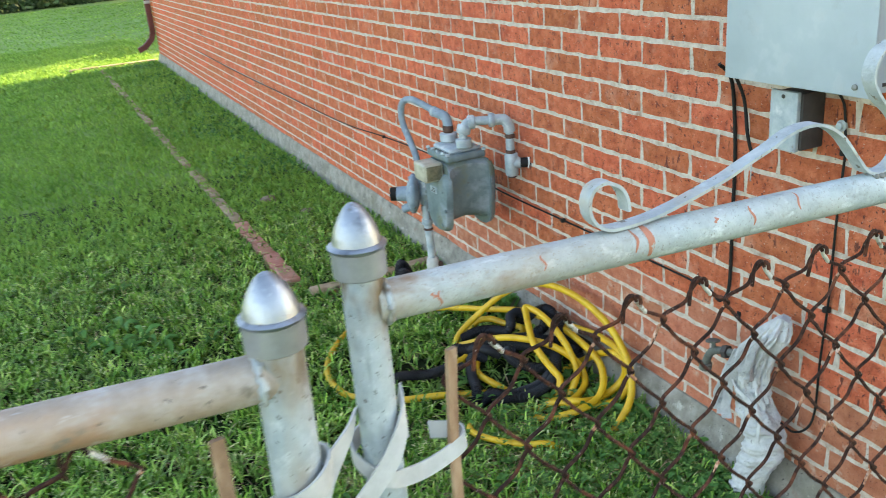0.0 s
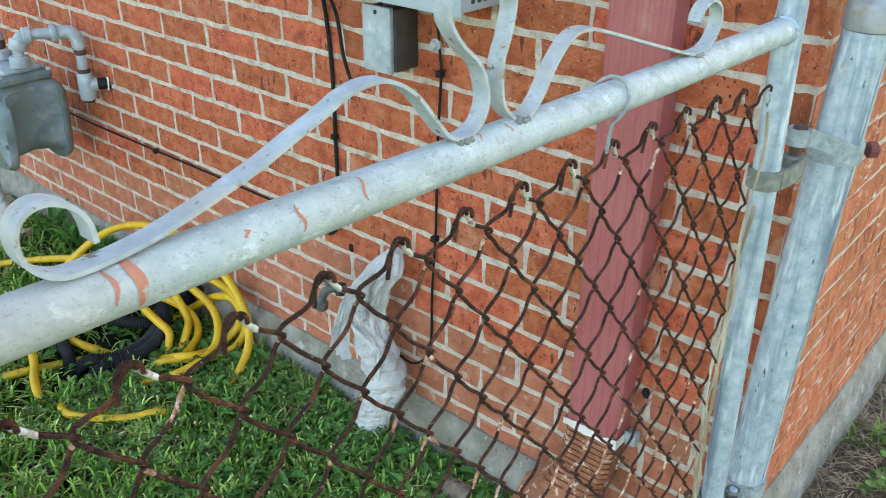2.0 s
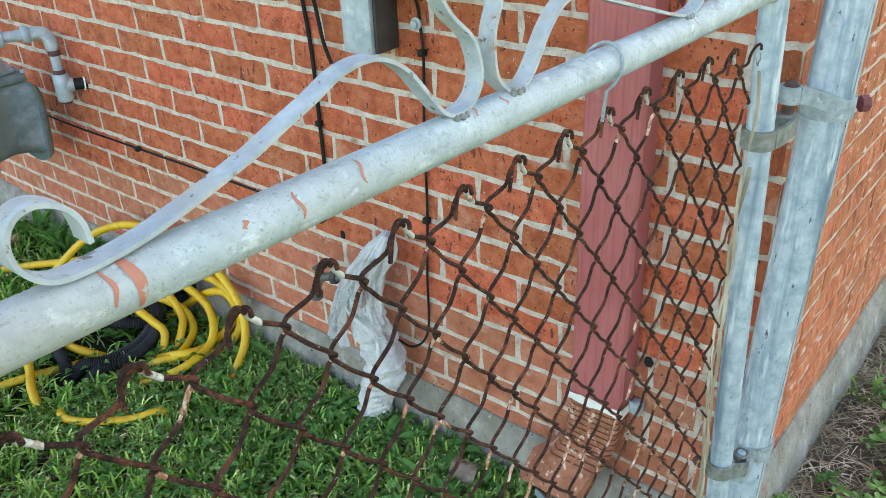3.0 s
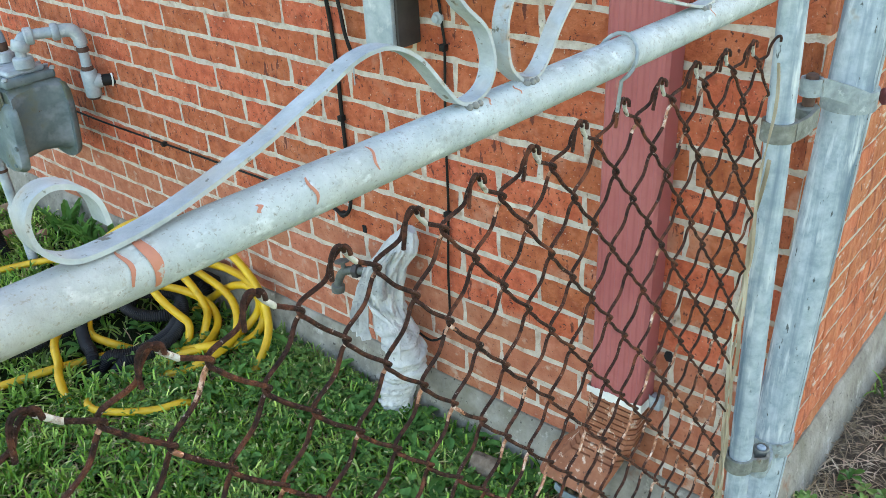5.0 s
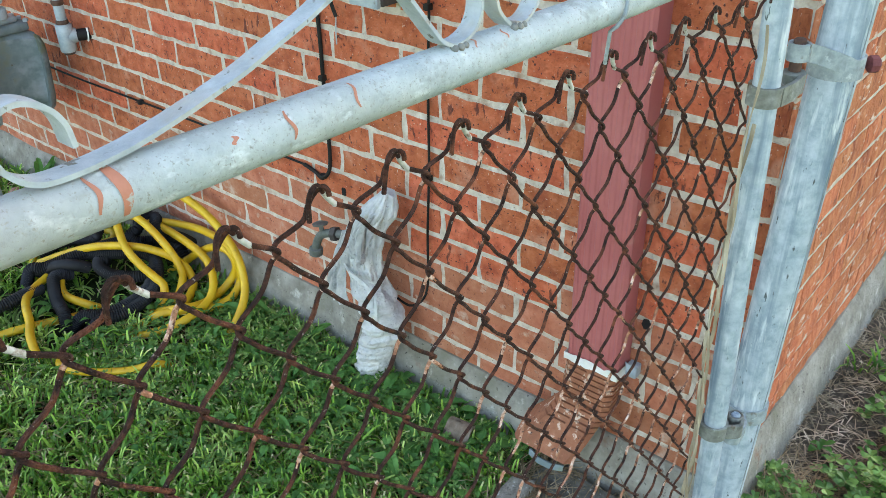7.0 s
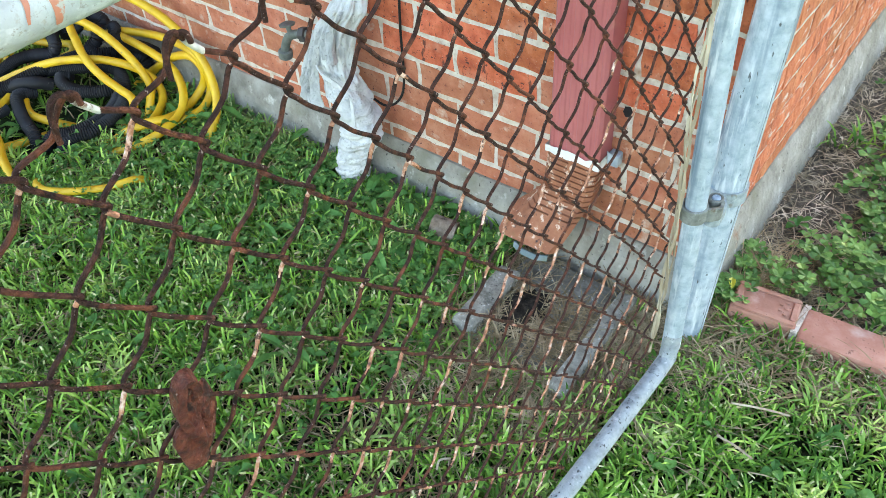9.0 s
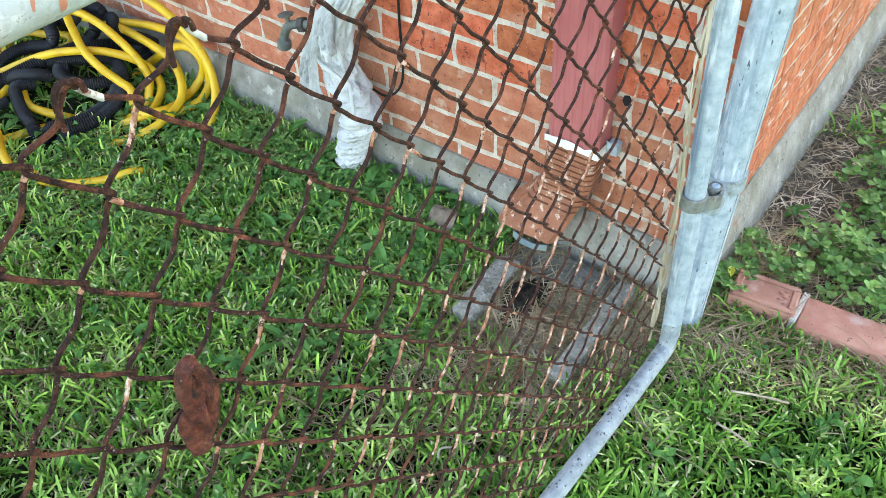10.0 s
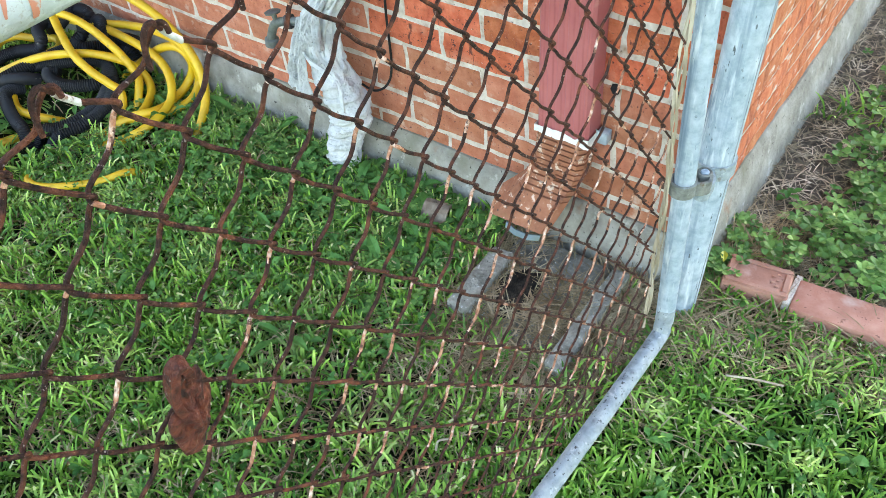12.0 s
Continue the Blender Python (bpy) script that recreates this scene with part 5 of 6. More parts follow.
def drape(pts, width, sway, n=14, rows=17):
    """A loose cloth flap with folds along its length."""
    pts = spline(pts, n)
    b = Build()
    for i, p in enumerate(pts):
        open_ = 0.45 + 0.55 * i / (len(pts) - 1)
        for j in range(rows):
            s = j / (rows - 1) - 0.5
            f = 0.013 * open_ * math.sin(j * 1.05 + 0.5 * math.sin(i * 0.2) + sway) + 0.006 * noise.noise(Vector((s * 8, i * 0.18, sway)))
            b.v.append((p.x - 0.30 * s * width * open_ - f, p.y - s * width * open_ * 0.95, p.z + 0.12 * s * width + f * 0.2))
    m = len(pts)
    b.f = [(i * rows + j, i * rows + j + 1, (i + 1) * rows + j + 1, (i + 1) * rows + j) for i in range(m - 1) for j in range(rows - 1)]
    nv = len(b.v)
    b.add([(x + 0.004, y + 0.002, z) for x, y, z in b.v], [])
    b.f += [tuple(i + nv for i in reversed(f)) for f in list(b.f)]
    rim = [(j, j + 1) for j in range(rows - 1)] + [((m - 1) * rows + j, (m - 1) * rows + j + 1) for j in range(rows - 1)]
    rim += [(i * rows, (i + 1) * rows) for i in range(m - 1)] + [(i * rows + rows - 1, (i + 1) * rows + rows - 1) for i in range(m - 1)]
    b.f += [(a, c, c + nv, a + nv) for a, c in rim]
    return b


wpart("rag_flap", drape([(1.380, 1.486, 0.455), (1.372, 1.500, 0.405), (1.366, 1.515, 0.350), (1.362, 1.522, 0.300), (1.362, 1.520, 0.262)], 0.078, 0.4), CLOTH, "loose white rag end hanging in folds")
wpart("rag_flap", drape([(1.396, 1.415, 0.520), (1.378, 1.440, 0.480), (1.370, 1.452, 0.440), (1.368, 1.448, 0.400)], 0.070, 2.1), CLOTH, "loose white rag end hanging in folds")
wpart("rag_tie", Build().ribbon(spline([(1.366, 1.495, 0.385), (1.360, 1.471, 0.363), (1.357, 1.440, 0.356), (1.358, 1.412, 0.346), (1.360, 1.388, 0.325), (1.358, 1.384, 0.290), (1.359, 1.388, 0.256)], 6), (0.1, 0.62, 0.78), 0.017, 0.004), CLOTH, "twisted cream rag tie")
# the tap
wpart("tap_body", Build().tube(spline([(1.425, 1.470, 0.425), (1.408, 1.545, 0.415), (1.400, 1.580, 0.408), (1.396, 1.600, 0.396), (1.393, 1.612, 0.372), (1.391, 1.616, 0.352)], 6), 0.0105, 12), BRASS, "weathered brass tap")
wpart("tap_nut", Build().lathe([(0.012, -0.008), (0.018, -0.007), (0.018, 0.007), (0.012, 0.008)], (1.405, 1.556, 0.413), (-0.2, 1, -0.15), 6), DARKBOX)
wpart("tap_outlet", Build().lathe([(0.013, 0), (0.017, 0.003), (0.017, 0.020), (0.0145, 0.022)], (1.391, 1.617, 0.338), (0.02, -0.1, 1), 12), BRASS)
wpart("tap_handle", Build().tube([(1.398, 1.592, 0.405), (1.396, 1.596, 0.430)], 0.006, 8).lathe([(0.012, 0), (0.019, 0.002), (0.020, 0.006), (0.010, 0.010)], (1.396, 1.596, 0.426), (0.1, 0.2, 1), 9), BRASS)
# ---- hoses heaped against the footing ----


def hose(label, pts, r, material, ridged=False, n=5):
    # low stretches lie on the matted grass
    ends = (0, len(pts) - 1)
    pts = [(x, y, z + 0.016 if z < 0.08 and i not in ends else min(z, 0.006) if z < 0.045 else z) for i, (x, y, z) in enumerate(pts)]
    o = Vector(pts[0])
    pts = spline([Vector(p) - o for p in pts], n)
    if ridged:
        # resample evenly for the ribs
        out, acc = [pts[0]], 0.0
        for a, c in zip(pts, pts[1:]):
            d = (c - a).length
            while acc + d >= 0.0032:
                a = a + (c - a) * ((0.0032 - acc) / d)
                d = (c - a).length
                out.append(a.copy())
                acc = 0.0
                if d < 1e-9:
                    break
            acc += d
        b = Build().tube(out, r, 9, radii=[r * (1.06 if i % 2 else 0.88) for i in range(len(out))])
    else:
        b = Build().tube(pts, r, 12)
    ob = part("hose", b.mesh("hose", True), material)
    ob.location = o
    return tagged(ob, label, "hose", "hoses heaped by the wall")


YR, KR = 0.0120, 0.0180


LAWN = YR * 0.95
hose("glossy yellow hose bowed up against the footing", [(1.10, 2.62, 0.03), (1.15, 2.70, 0.03), (1.24, 2.72, 0.10), (1.35, 2.66, 0.20), (1.41, 2.52, 0.268), (1.425, 2.32, 0.295), (1.425, 2.13, 0.270), (1.418, 2.00, 0.19), (1.385, 1.935, 0.10), (1.315, 1.905, 0.022), (1.27, 1.905, LAWN)], YR, YELLOW)
hose("yellow hose wandering out over the lawn and back", [(1.10, 2.33, 0.03), (0.945, 2.37, LAWN), (0.77, 2.44, LAWN), (0.648, 2.575, LAWN), (0.660, 2.80, LAWN), (0.82, 3.03, LAWN), (1.01, 3.10, LAWN), (1.17, 3.02, 0.025), (1.26, 2.90, 0.05), (1.32, 2.78, 0.09), (1.38, 2.62, 0.13), (1.40, 2.46, 0.15), (1.41, 2.30, 0.15), (1.40, 2.12, 0.12), (1.33, 2.03, 0.05), (1.20, 2.03, 0.025), (1.10, 2.14, 0.03)], YR, YELLOW)
hose("short end of yellow hose lying in the grass", [(0.950, 2.19, 0.030), (0.915, 2.13, 0.024), (0.913, 2.085, 0.027), (0.940, 2.034, 0.027), (0.976, 1.990, 0.027), (1.018, 1.950, 0.027), (1.074, 1.920, 0.027), (1.122, 1.906, 0.024)], YR * 0.84, YELLOW)
hose("yellow hose end pointing towards the gate", [(1.10, 2.52, 0.06), (1.00, 2.45, 0.05), (0.951, 2.344, 0.038), (0.915, 2.27, 0.036), (0.888, 2.18, 0.034)], YR, YELLOW)
hose("ribbed black drain hose at the edge of the heap", [(1.06, 2.60, 0.03), (1.08, 2.57, 0.06), (1.11, 2.54, 0.08), (1.17, 2.50, 0.10), (1.25, 2.47, 0.11), (1.33, 2.46, 0.10)], KR, BLACK, True)
hose("glossy yellow hose coiled against the footing", [(1.432, 2.387, 0.15), (1.462, 2.312, 0.15), (1.462, 2.198, 0.166), (1.432, 2.053, 0.186), (1.432, 2.013, 0.133), (1.432, 2.02, 0.058), (1.387, 2.011, 0.03), (1.33, 2.02, 0.024), (1.279, 2.053, 0.026), (1.209, 2.102, 0.03), (1.146, 2.152, 0.026)], YR, YELLOW)
hose("yellow hose curled inside the outer coil", [(1.39, 2.326, 0.03), (1.432, 2.195, 0.114), (1.432, 2.08, 0.168), (1.432, 2.029, 0.143), (1.432, 2.045, 0.073), (1.385, 2.059, 0.03), (1.302, 2.045, 0.036), (1.243, 2.076, 0.04), (1.223, 2.183, 0.03)], YR, YELLOW)
hose("yellow hose sharply bent over the top of the heap", [(1.24, 2.156, 0.03), (1.273, 2.167, 0.06), (1.27, 2.207, 0.1), (1.259, 2.253, 0.13), (1.267, 2.328, 0.155), (1.305, 2.423, 0.175), (1.34, 2.498, 0.185), (1.35, 2.518, 0.188), (1.356, 2.508, 0.19), (1.365, 2.45, 0.19), (1.363, 2.363, 0.18), (1.357, 2.287, 0.16), (1.356, 2.236, 0.13), (1.351, 2.187, 0.085), (1.32, 2.152, 0.05), (1.276, 2.142, 0.03)], YR, YELLOW)
hose("yellow hose arched across the front of the heap", [(1.126, 2.614, 0.06), (1.173, 2.532, 0.1), (1.221, 2.466, 0.125), (1.26, 2.395, 0.14), (1.302, 2.313, 0.145), (1.337, 2.255, 0.13), (1.366, 2.219, 0.1), (1.373, 2.187, 0.06), (1.355, 2.145, 0.04), (1.311, 2.11, 0.03), (1.246, 2.078, 0.045)], YR, YELLOW)
hose("yellow hose at the back of the heap", [(1.193, 2.739, 0.03), (1.258, 2.745, 0.05), (1.298, 2.699, 0.07), (1.327, 2.646, 0.08), (1.352, 2.562, 0.09), (1.334, 2.531, 0.08), (1.303, 2.556, 0.05), (1.214, 2.522, 0.06), (1.157, 2.509, 0.055), (1.118, 2.474, 0.04), (1.091, 2.411, 0.03), (1.101, 2.332, 0.03), (1.154, 2.291, 0.03)], YR, YELLOW)
hose("black hose end lying out in the grass", [(0.80, 2.575, 0.03), (0.84, 2.535, 0.035), (0.885, 2.51, 0.04), (0.935, 2.475, 0.045), (1.00, 2.47, 0.05), (1.06, 2.49, 0.05)], KR, BLACK, True)
hose("smooth black hose end in the heap", [(1.096, 2.568, 0.06), (1.131, 2.515, 0.07), (1.165, 2.464, 0.075), (1.199, 2.451, 0.07)], KR, BLACK)
hose("ribbed black drain hose folded at the side of the heap", [(1.162, 2.677, 0.05), (1.205, 2.644, 0.08), (1.244, 2.587, 0.1), (1.263, 2.511, 0.12), (1.285, 2.514, 0.14), (1.318, 2.576, 0.14), (1.37, 2.606, 0.13), (1.357, 2.57, 0.11)], KR, BLACK, True)
hose("ribbed black drain hose curving round the front of the heap", [(1.194, 2.54, 0.08), (1.232, 2.461, 0.1), (1.275, 2.386, 0.11), (1.311, 2.329, 0.115), (1.324, 2.284, 0.105), (1.305, 2.242, 0.075), (1.27, 2.209, 0.05), (1.21, 2.183, 0.04), (1.139, 2.181, 0.035), (1.087, 2.211, 0.03), (1.06, 2.241, 0.028)], KR, BLACK, True)
hose("ribbed black drain hose doubled beside the front loop", [(1.344, 2.311, 0.07), (1.305, 2.275, 0.055), (1.263, 2.232, 0.045), (1.21, 2.21, 0.04), (1.147, 2.204, 0.04), (1.095, 2.233, 0.032), (1.068, 2.269, 0.028), (1.04, 2.293, 0.026)], KR, BLACK, True)
hose("ribbed black drain hose looped inside the heap", [(1.248, 2.407, 0.09), (1.226, 2.43, 0.09), (1.208, 2.396, 0.085), (1.216, 2.335, 0.08), (1.25, 2.28, 0.08), (1.288, 2.256, 0.08)], KR, BLACK, True)
hose("ribbed black drain hose arched at the top of the heap", [(1.379, 2.593, 0.1), (1.388, 2.517, 0.16), (1.418, 2.494, 0.175), (1.419, 2.444, 0.175), (1.406, 2.428, 0.15), (1.421, 2.4, 0.165), (1.399, 2.365, 0.155), (1.419, 2.33, 0.13), (1.427, 2.279, 0.13), (1.427, 2.23, 0.13)], KR, BLACK, True)
hose("ribbed black drain hose hanging in the middle of the heap", [(1.417, 2.487, 0.155), (1.38, 2.444, 0.13), (1.355, 2.457, 0.11), (1.349, 2.419, 0.105), (1.385, 2.387, 0.1), (1.426, 2.344, 0.085), (1.427, 2.306, 0.072), (1.427, 2.282, 0.063)], KR, BLACK, True)
hose("ribbed black drain hose end turned down into the grass", [(1.156, 2.474, 0.06), (1.104, 2.476, 0.06), (1.077, 2.437, 0.045), (1.052, 2.374, 0.035), (1.041, 2.327, 0.028), (1.02, 2.288, 0.024)], KR, BLACK, True)
for seed, (x, y) in enumerate(((1.14, 3.20), (1.17, 3.30))):
    hose("black hose end standing in the grass by the gas riser", [(x - 0.03, y - 0.06, 0.015), (x - 0.01, y, 0.10), (x + 0.02, y + 0.04, 0.135), (x + 0.05, y + 0.03, 0.09), (x + 0.05, y - 0.03, 0.015)], KR, BLACK, True)

# ---- brick edgings in the grass ----


def edging_brick(name, m, label, lx=0.2, wy=0.088, hz=0.06, frog=False, seed=0, material=EDGING, group="edging bricks"):
    q = random.Random(seed)
    b = bevbox((-lx / 2, -wy / 2, -hz), (lx / 2, wy / 2, 0), 0.005, 2)
    b.v = [(x + q.uniform(-0.0012, 0.0012), y + q.uniform(-0.0012, 0.0012), z + q.uniform(-0.001, 0.001)) for x, y, z in b.v]
    if frog:
        # a recessed panel: four raised margins round it
        for lo, hi in (((-lx / 2 + 0.004, -wy / 2 + 0.004, 0.0), (lx / 2 - 0.004, -wy / 2 + 0.016, 0.004)), ((-lx / 2 + 0.004, wy / 2 - 0.016, 0.0), (lx / 2 - 0.004, wy / 2 - 0.004, 0.004)),
                       ((lx / 2 - 0.018, -wy / 2 + 0.0165, 0.0), (lx / 2 - 0.004, wy / 2 - 0.0165, 0.004)), ((-lx / 2 + 0.004, -wy / 2 + 0.0165, 0.0), (-lx / 2 + 0.016, wy / 2 - 0.0165, 0.004))):
            e = bevbox(lo, hi, 0.0015, 1)
            b.add(e.v, e.f)
        for k in range(5):
            e = bevbox((-lx / 2 + 0.024 + 0.010 * (k % 2), -wy / 2 + 0.022 + 0.009 * k, 0.0), (-lx / 2 + 0.032 + 0.010 * (k % 2), -wy / 2 + 0.028 + 0.009 * k, 0.0035), 0.001, 1)
            b.add(e.v, e.f)
    ob = part(name, b, material)
    ob.matrix_world = m
    return tagged(ob, label, "brick", group)


edging_brick("edging_brick", pose(1.556, 0.440, 0.050, 3, -2, 98), "pinkish red edging brick with a stamped hollow, set in the grass", 0.135, 0.090, 0.07, True, 1)
ey = 0.362
for k in range(3):
    edging_brick("edging_brick", pose(1.560 + 0.012 * k, ey - 0.100 - 0.212 * k, 0.046 - 0.004 * k, 1, -1, 96), "pinkish red edging brick set end to end in the grass", 0.200, 0.090, 0.07, False, 4 + k)
tagged(part("mortar_joint", bevbox((1.514, 0.3605, 0.0), (1.606, 0.3745, 0.046), 0.003), MORTAR), "crumbling mortar between the edging bricks", "mortar")

for k in range(5):
    edging_brick("edging_brick", pose(0.775 - 0.004 * k, 3.78 + 0.213 * k, 0.044 + rnd.uniform(-0.006, 0.004), rnd.uniform(-3, 3), 0, 90 + rnd.uniform(-3, 3)), "dull red brick edging sunk in the lawn", 0.2, 0.075, 0.05, False, 20 + k, group="lawn edging bricks")
for k in range(40):
    if k % 9 == 7:
        continue
    edging_brick("edging_brick", pose(0.755 - 0.0035 * k * 0.9, 4.86 + 0.213 * k, 0.036 + rnd.uniform(-0.010, 0.006), rnd.uniform(-3, 3), 0, 90 + rnd.uniform(-3, 3)), "mossy grey-brown edging brick almost overgrown by the lawn", 0.2, 0.06, 0.05, False, 40 + k, material=EDGE_OLD, group="lawn edging bricks")
for k in range(3):
    edging_brick("edging_brick", pose(0.915 + 0.213 * k, 3.515 + 0.012 * k, 0.045, 2, rnd.uniform(-3, 3), 2), "pale tan edging brick before the gas riser", 0.205, 0.055, 0.05, False, 90 + k, material=EDGE_OLD, group="lawn edging bricks")


def rock(name, x, y, sx, sy, sz, label, seed, material=STONE, category="stone"):
    q = random.Random(seed)
    bm = bmesh.new()
    bmesh.ops.create_icosphere(bm, subdivisions=2, radius=1)
    for v in bm.verts:
        w = 1 + 0.22 * noise.noise(v.co * 1.7 + Vector((seed, 0, 0)))
        v.co = Vector((v.co.x * sx * w, v.co.y * sy * w, max(v.co.z, -0.4) * sz * w))
    me = bpy.data.meshes.new(name)
    bm.to_mesh(me)
    bm.free()
    ob = part(name, me, material)
    ob.location = (x, y, sz * 0.35)
    ob.rotation_euler = (0, 0, q.uniform(0, 3))
    return tagged(ob, label, category)


stub = part("pipe_stub", Build().lathe([(0.018, -0.030), (0.027, -0.031), (0.029, -0.026), (0.028, 0.026), (0.027, 0.031), (0.020, 0.031), (0.0185, 0.026), (0.0180, -0.020), (0.002, -0.021)], (0, 0, 0), (0.25, -0.93, -0.12), 16), STONE)
stub.location = (1.372, 1.150, 0.036)
tagged(stub, "short grey-brown pipe stub with a dark open end", "pipe stub")
for pts in (((1.196, 0.392, 0.050), (1.190, 0.356, 0.056), (1.184, 0.320, 0.052)), ((1.312, 0.300, 0.050), (1.290, 0.345, 0.062), (1.272, 0.398, 0.058)), ((0.880, 0.770, 0.040), (0.862, 0.782, 0.046), (0.846, 0.776, 0.040))):
    o = Vector(pts[1])
    ob = part("dry_stalk", Build().tube(spline([Vector(q) - o for q in pts], 6), 0.0022, 7), VINE)
    ob.location = o
    tagged(ob, "pale dry stalk lying on the grass", "stalk", "dry stalks")
rock("stone_chip", 1.425, 0.285, 0.022, 0.016, 0.014, "small grey stone in the grass", 2)
rock("stone_slab", 1.02, 5.15, 0.075, 0.05, 0.03, "flat grey stone lying in the lawn", 3)
rock("stone_slab", 1.16, 4.75, 0.06, 0.045, 0.026, "flat brown stone lying in the lawn", 4)
for k in range(6):
    rock("stone_chip", 1.20 + 0.03 * k + rnd.uniform(-0.02, 0.02), 3.32 + rnd.uniform(-0.12, 0.1), rnd.uniform(0.03, 0.055), rnd.uniform(0.02, 0.04), 0.03, "broken brick and stone by the gas riser", 10 + k, EDGING if k % 2 else STONE)

# ---- plants ----


def leaf_faces(b, base, d, length, width, droop, up=0.6, fold=0.25):
    """One pointed leaf from base along the flat direction d."""
    side = Vector((-d.y, d.x, 0))
    prof = ((0.0, 0.12), (0.25, 0.8), (0.5, 1.0), (0.78, 0.62), (1.0, 0.0))
    n0 = len(b.v)
    for t, w in prof:
        c = base + d * (length * t) + Vector((0, 0, length * (up * t - droop * t * t)))
        if w == 0:
            b.v.append(tuple(c))
        else:
            e = Vector((0, 0, width * w * fold))
            b.v += [tuple(c - side * (width * w / 2) + e), tuple(c), tuple(c + side * (width * w / 2) + e)]
    for k in range(3):
        a = n0 + 3 * k
        b.f += [(a, a + 1, a + 4, a + 3), (a + 1, a + 2, a + 5, a + 4)]
    a = n0 + 9
    b.f += [(a, a + 1, a + 3), (a + 1, a + 2, a + 3)]


leaf_kinds = []
for li, (ln, wd, dr, upn) in enumerate(((0.085, 0.032, 0.8, 0.9), (0.065, 0.034, 0.6, 0.7), (0.055, 0.022, 0.7, 1.2), (0.10, 0.028, 0.6, 1.1), (0.045, 0.030, 0.5, 0.6))):
    lb = Build()
    leaf_faces(lb, Vector((0.004, 0, 0)), Vector((1, 0, 0)), ln, wd, dr, upn)
    lm = lb.mesh("leaf", False)
    lm.materials.append(WEED)
    leaf_kinds.append(lm)


def weed(x, y, kind, n, label, group, size=1.0, tall=1.0):
    w = thing("weed", label, "weed", (x, y, 0.004), group)
    for i in range(n):
        ob = new("leaf", leaf_kinds[kind])
        ob.parent = w
        s = size * rnd.uniform(0.65, 1.2)
        ob.matrix_basis = pose(0, 0, rnd.uniform(0.0, 0.03), rnd.uniform(-14, 14), rnd.uniform(-18, 12), 360 * (i + rnd.uniform(-0.3, 0.3)) / n) @ Matrix.Diagonal((s, s, s * tall, 1))


spots_w = [(1.415, 1.24), (1.40, 1.30), (1.36, 1.22), (1.30, 1.20), (1.415, 1.36), (1.36, 1.38), (1.30, 1.33), (1.34, 1.62), (1.40, 1.70), (1.38, 1.78), (1.36, 1.92), (1.30, 1.72), (1.22, 1.80),
           (1.41, 1.85), (1.25, 1.96), (1.18, 1.66), (1.28, 1.58), (1.34, 1.50), (1.12, 1.45), (0.98, 1.40), (1.24, 1.44), (1.05, 1.62), (1.41, 2.00), (1.30, 2.02), (0.98, 1.78), (0.86, 1.62), (1.42, 1.02), (1.28, 1.04), (0.70, 1.5), (0.55, 1.9),
           (0.18, 2.9), (0.26, 2.7), (0.33, 3.3), (1.10, 2.24), (1.22, 2.36), (1.05, 2.40), (1.12, 2.56), (1.30, 2.20), (0.16, 3.2), (0.30, 4.6), (0.05, 4.1), (1.1, 1.28), (1.17, 1.12), (0.9, 1.2)]
for i, (x, y) in enumerate(spots_w):
    weed(x, y, i % 5, (6, 5, 7, 4, 6)[i % 5], "broad-leaved green weed growing among the grass", "weeds in the lawn", 0.8)
for i, (x, y) in enumerate(((-0.20, 3.68), (-0.07, 3.50), (0.08, 3.46), (0.01, 3.63), (-0.14, 3.58), (0.02, 3.40), (0.13, 3.36))):
    weed(x, y, (1, 4, 0)[i % 3], 6, "broad pale-leaved weed standing out of the lawn", "weeds in the open lawn", 1.1, 1.4)
wr = random.Random(77)
for i in range(26):
    weed(wr.uniform(1.12, 1.42), wr.uniform(1.10, 1.95), (0, 1, 4, 2)[i % 4], (6, 5, 6, 7)[i % 4], "broad-leaved green weed growing among the grass", "weeds in the lawn", wr.uniform(0.65, 0.95))
for i in range(16):
    weed(1.43 + rnd.uniform(-0.05, 0.0), 3.0 + rnd.uniform(-0.25, 0.2), 3, 4, "tall dark weed at the footing under the gas meter", "weeds under the meter", 0.8, 2.2)


def clover_patch(name, label, count, area, seed, dens_fn=None, size=(0.013, 0.021), zmax=0.05):
    q = random.Random(seed)
    b = Build()
    (xa, xb), (ya, yb) = area
    made = 0
    while made < count:
        x, y = q.uniform(xa, xb), q.uniform(ya, yb)
        if dens_fn and not dens_fn(x, y, q):
            continue
        made += 1
        z = q.uniform(0.015, zmax)
        a0 = q.uniform(0, 6.28)
        s = q.uniform(*size)
        tilt = q.uniform(-0.25, 0.25)
        for k in range(3):
            a = a0 + 2.094 * k
            d = Vector((math.cos(a), math.sin(a), tilt * math.cos(a)))
            sd = Vector((-math.sin(a), math.cos(a), -tilt * math.sin(a) * 0.5))
            c = Vector((x, y, z))
            n0 = len(b.v)
            for u, w, e in ((0.05, 0.12, 0), (0.6, 0.52, 0.18), (0.95, 0.42, 0.16)):
                b.v += [tuple(c + d * s * u - sd * s * w + Vector((0, 0, s * e))), tuple(c + d * s * u * 0.92), tuple(c + d * s * u + sd * s * w + Vector((0, 0, s * e)))]
            for r in range(2):
                n = n0 + 3 * r
                b.f += [(n, n + 1, n + 4, n + 3), (n + 1, n + 2, n + 5, n + 4)]
    return tagged(part(name, b, CLOVER, smooth=False), label, "clover", kind="stuff")


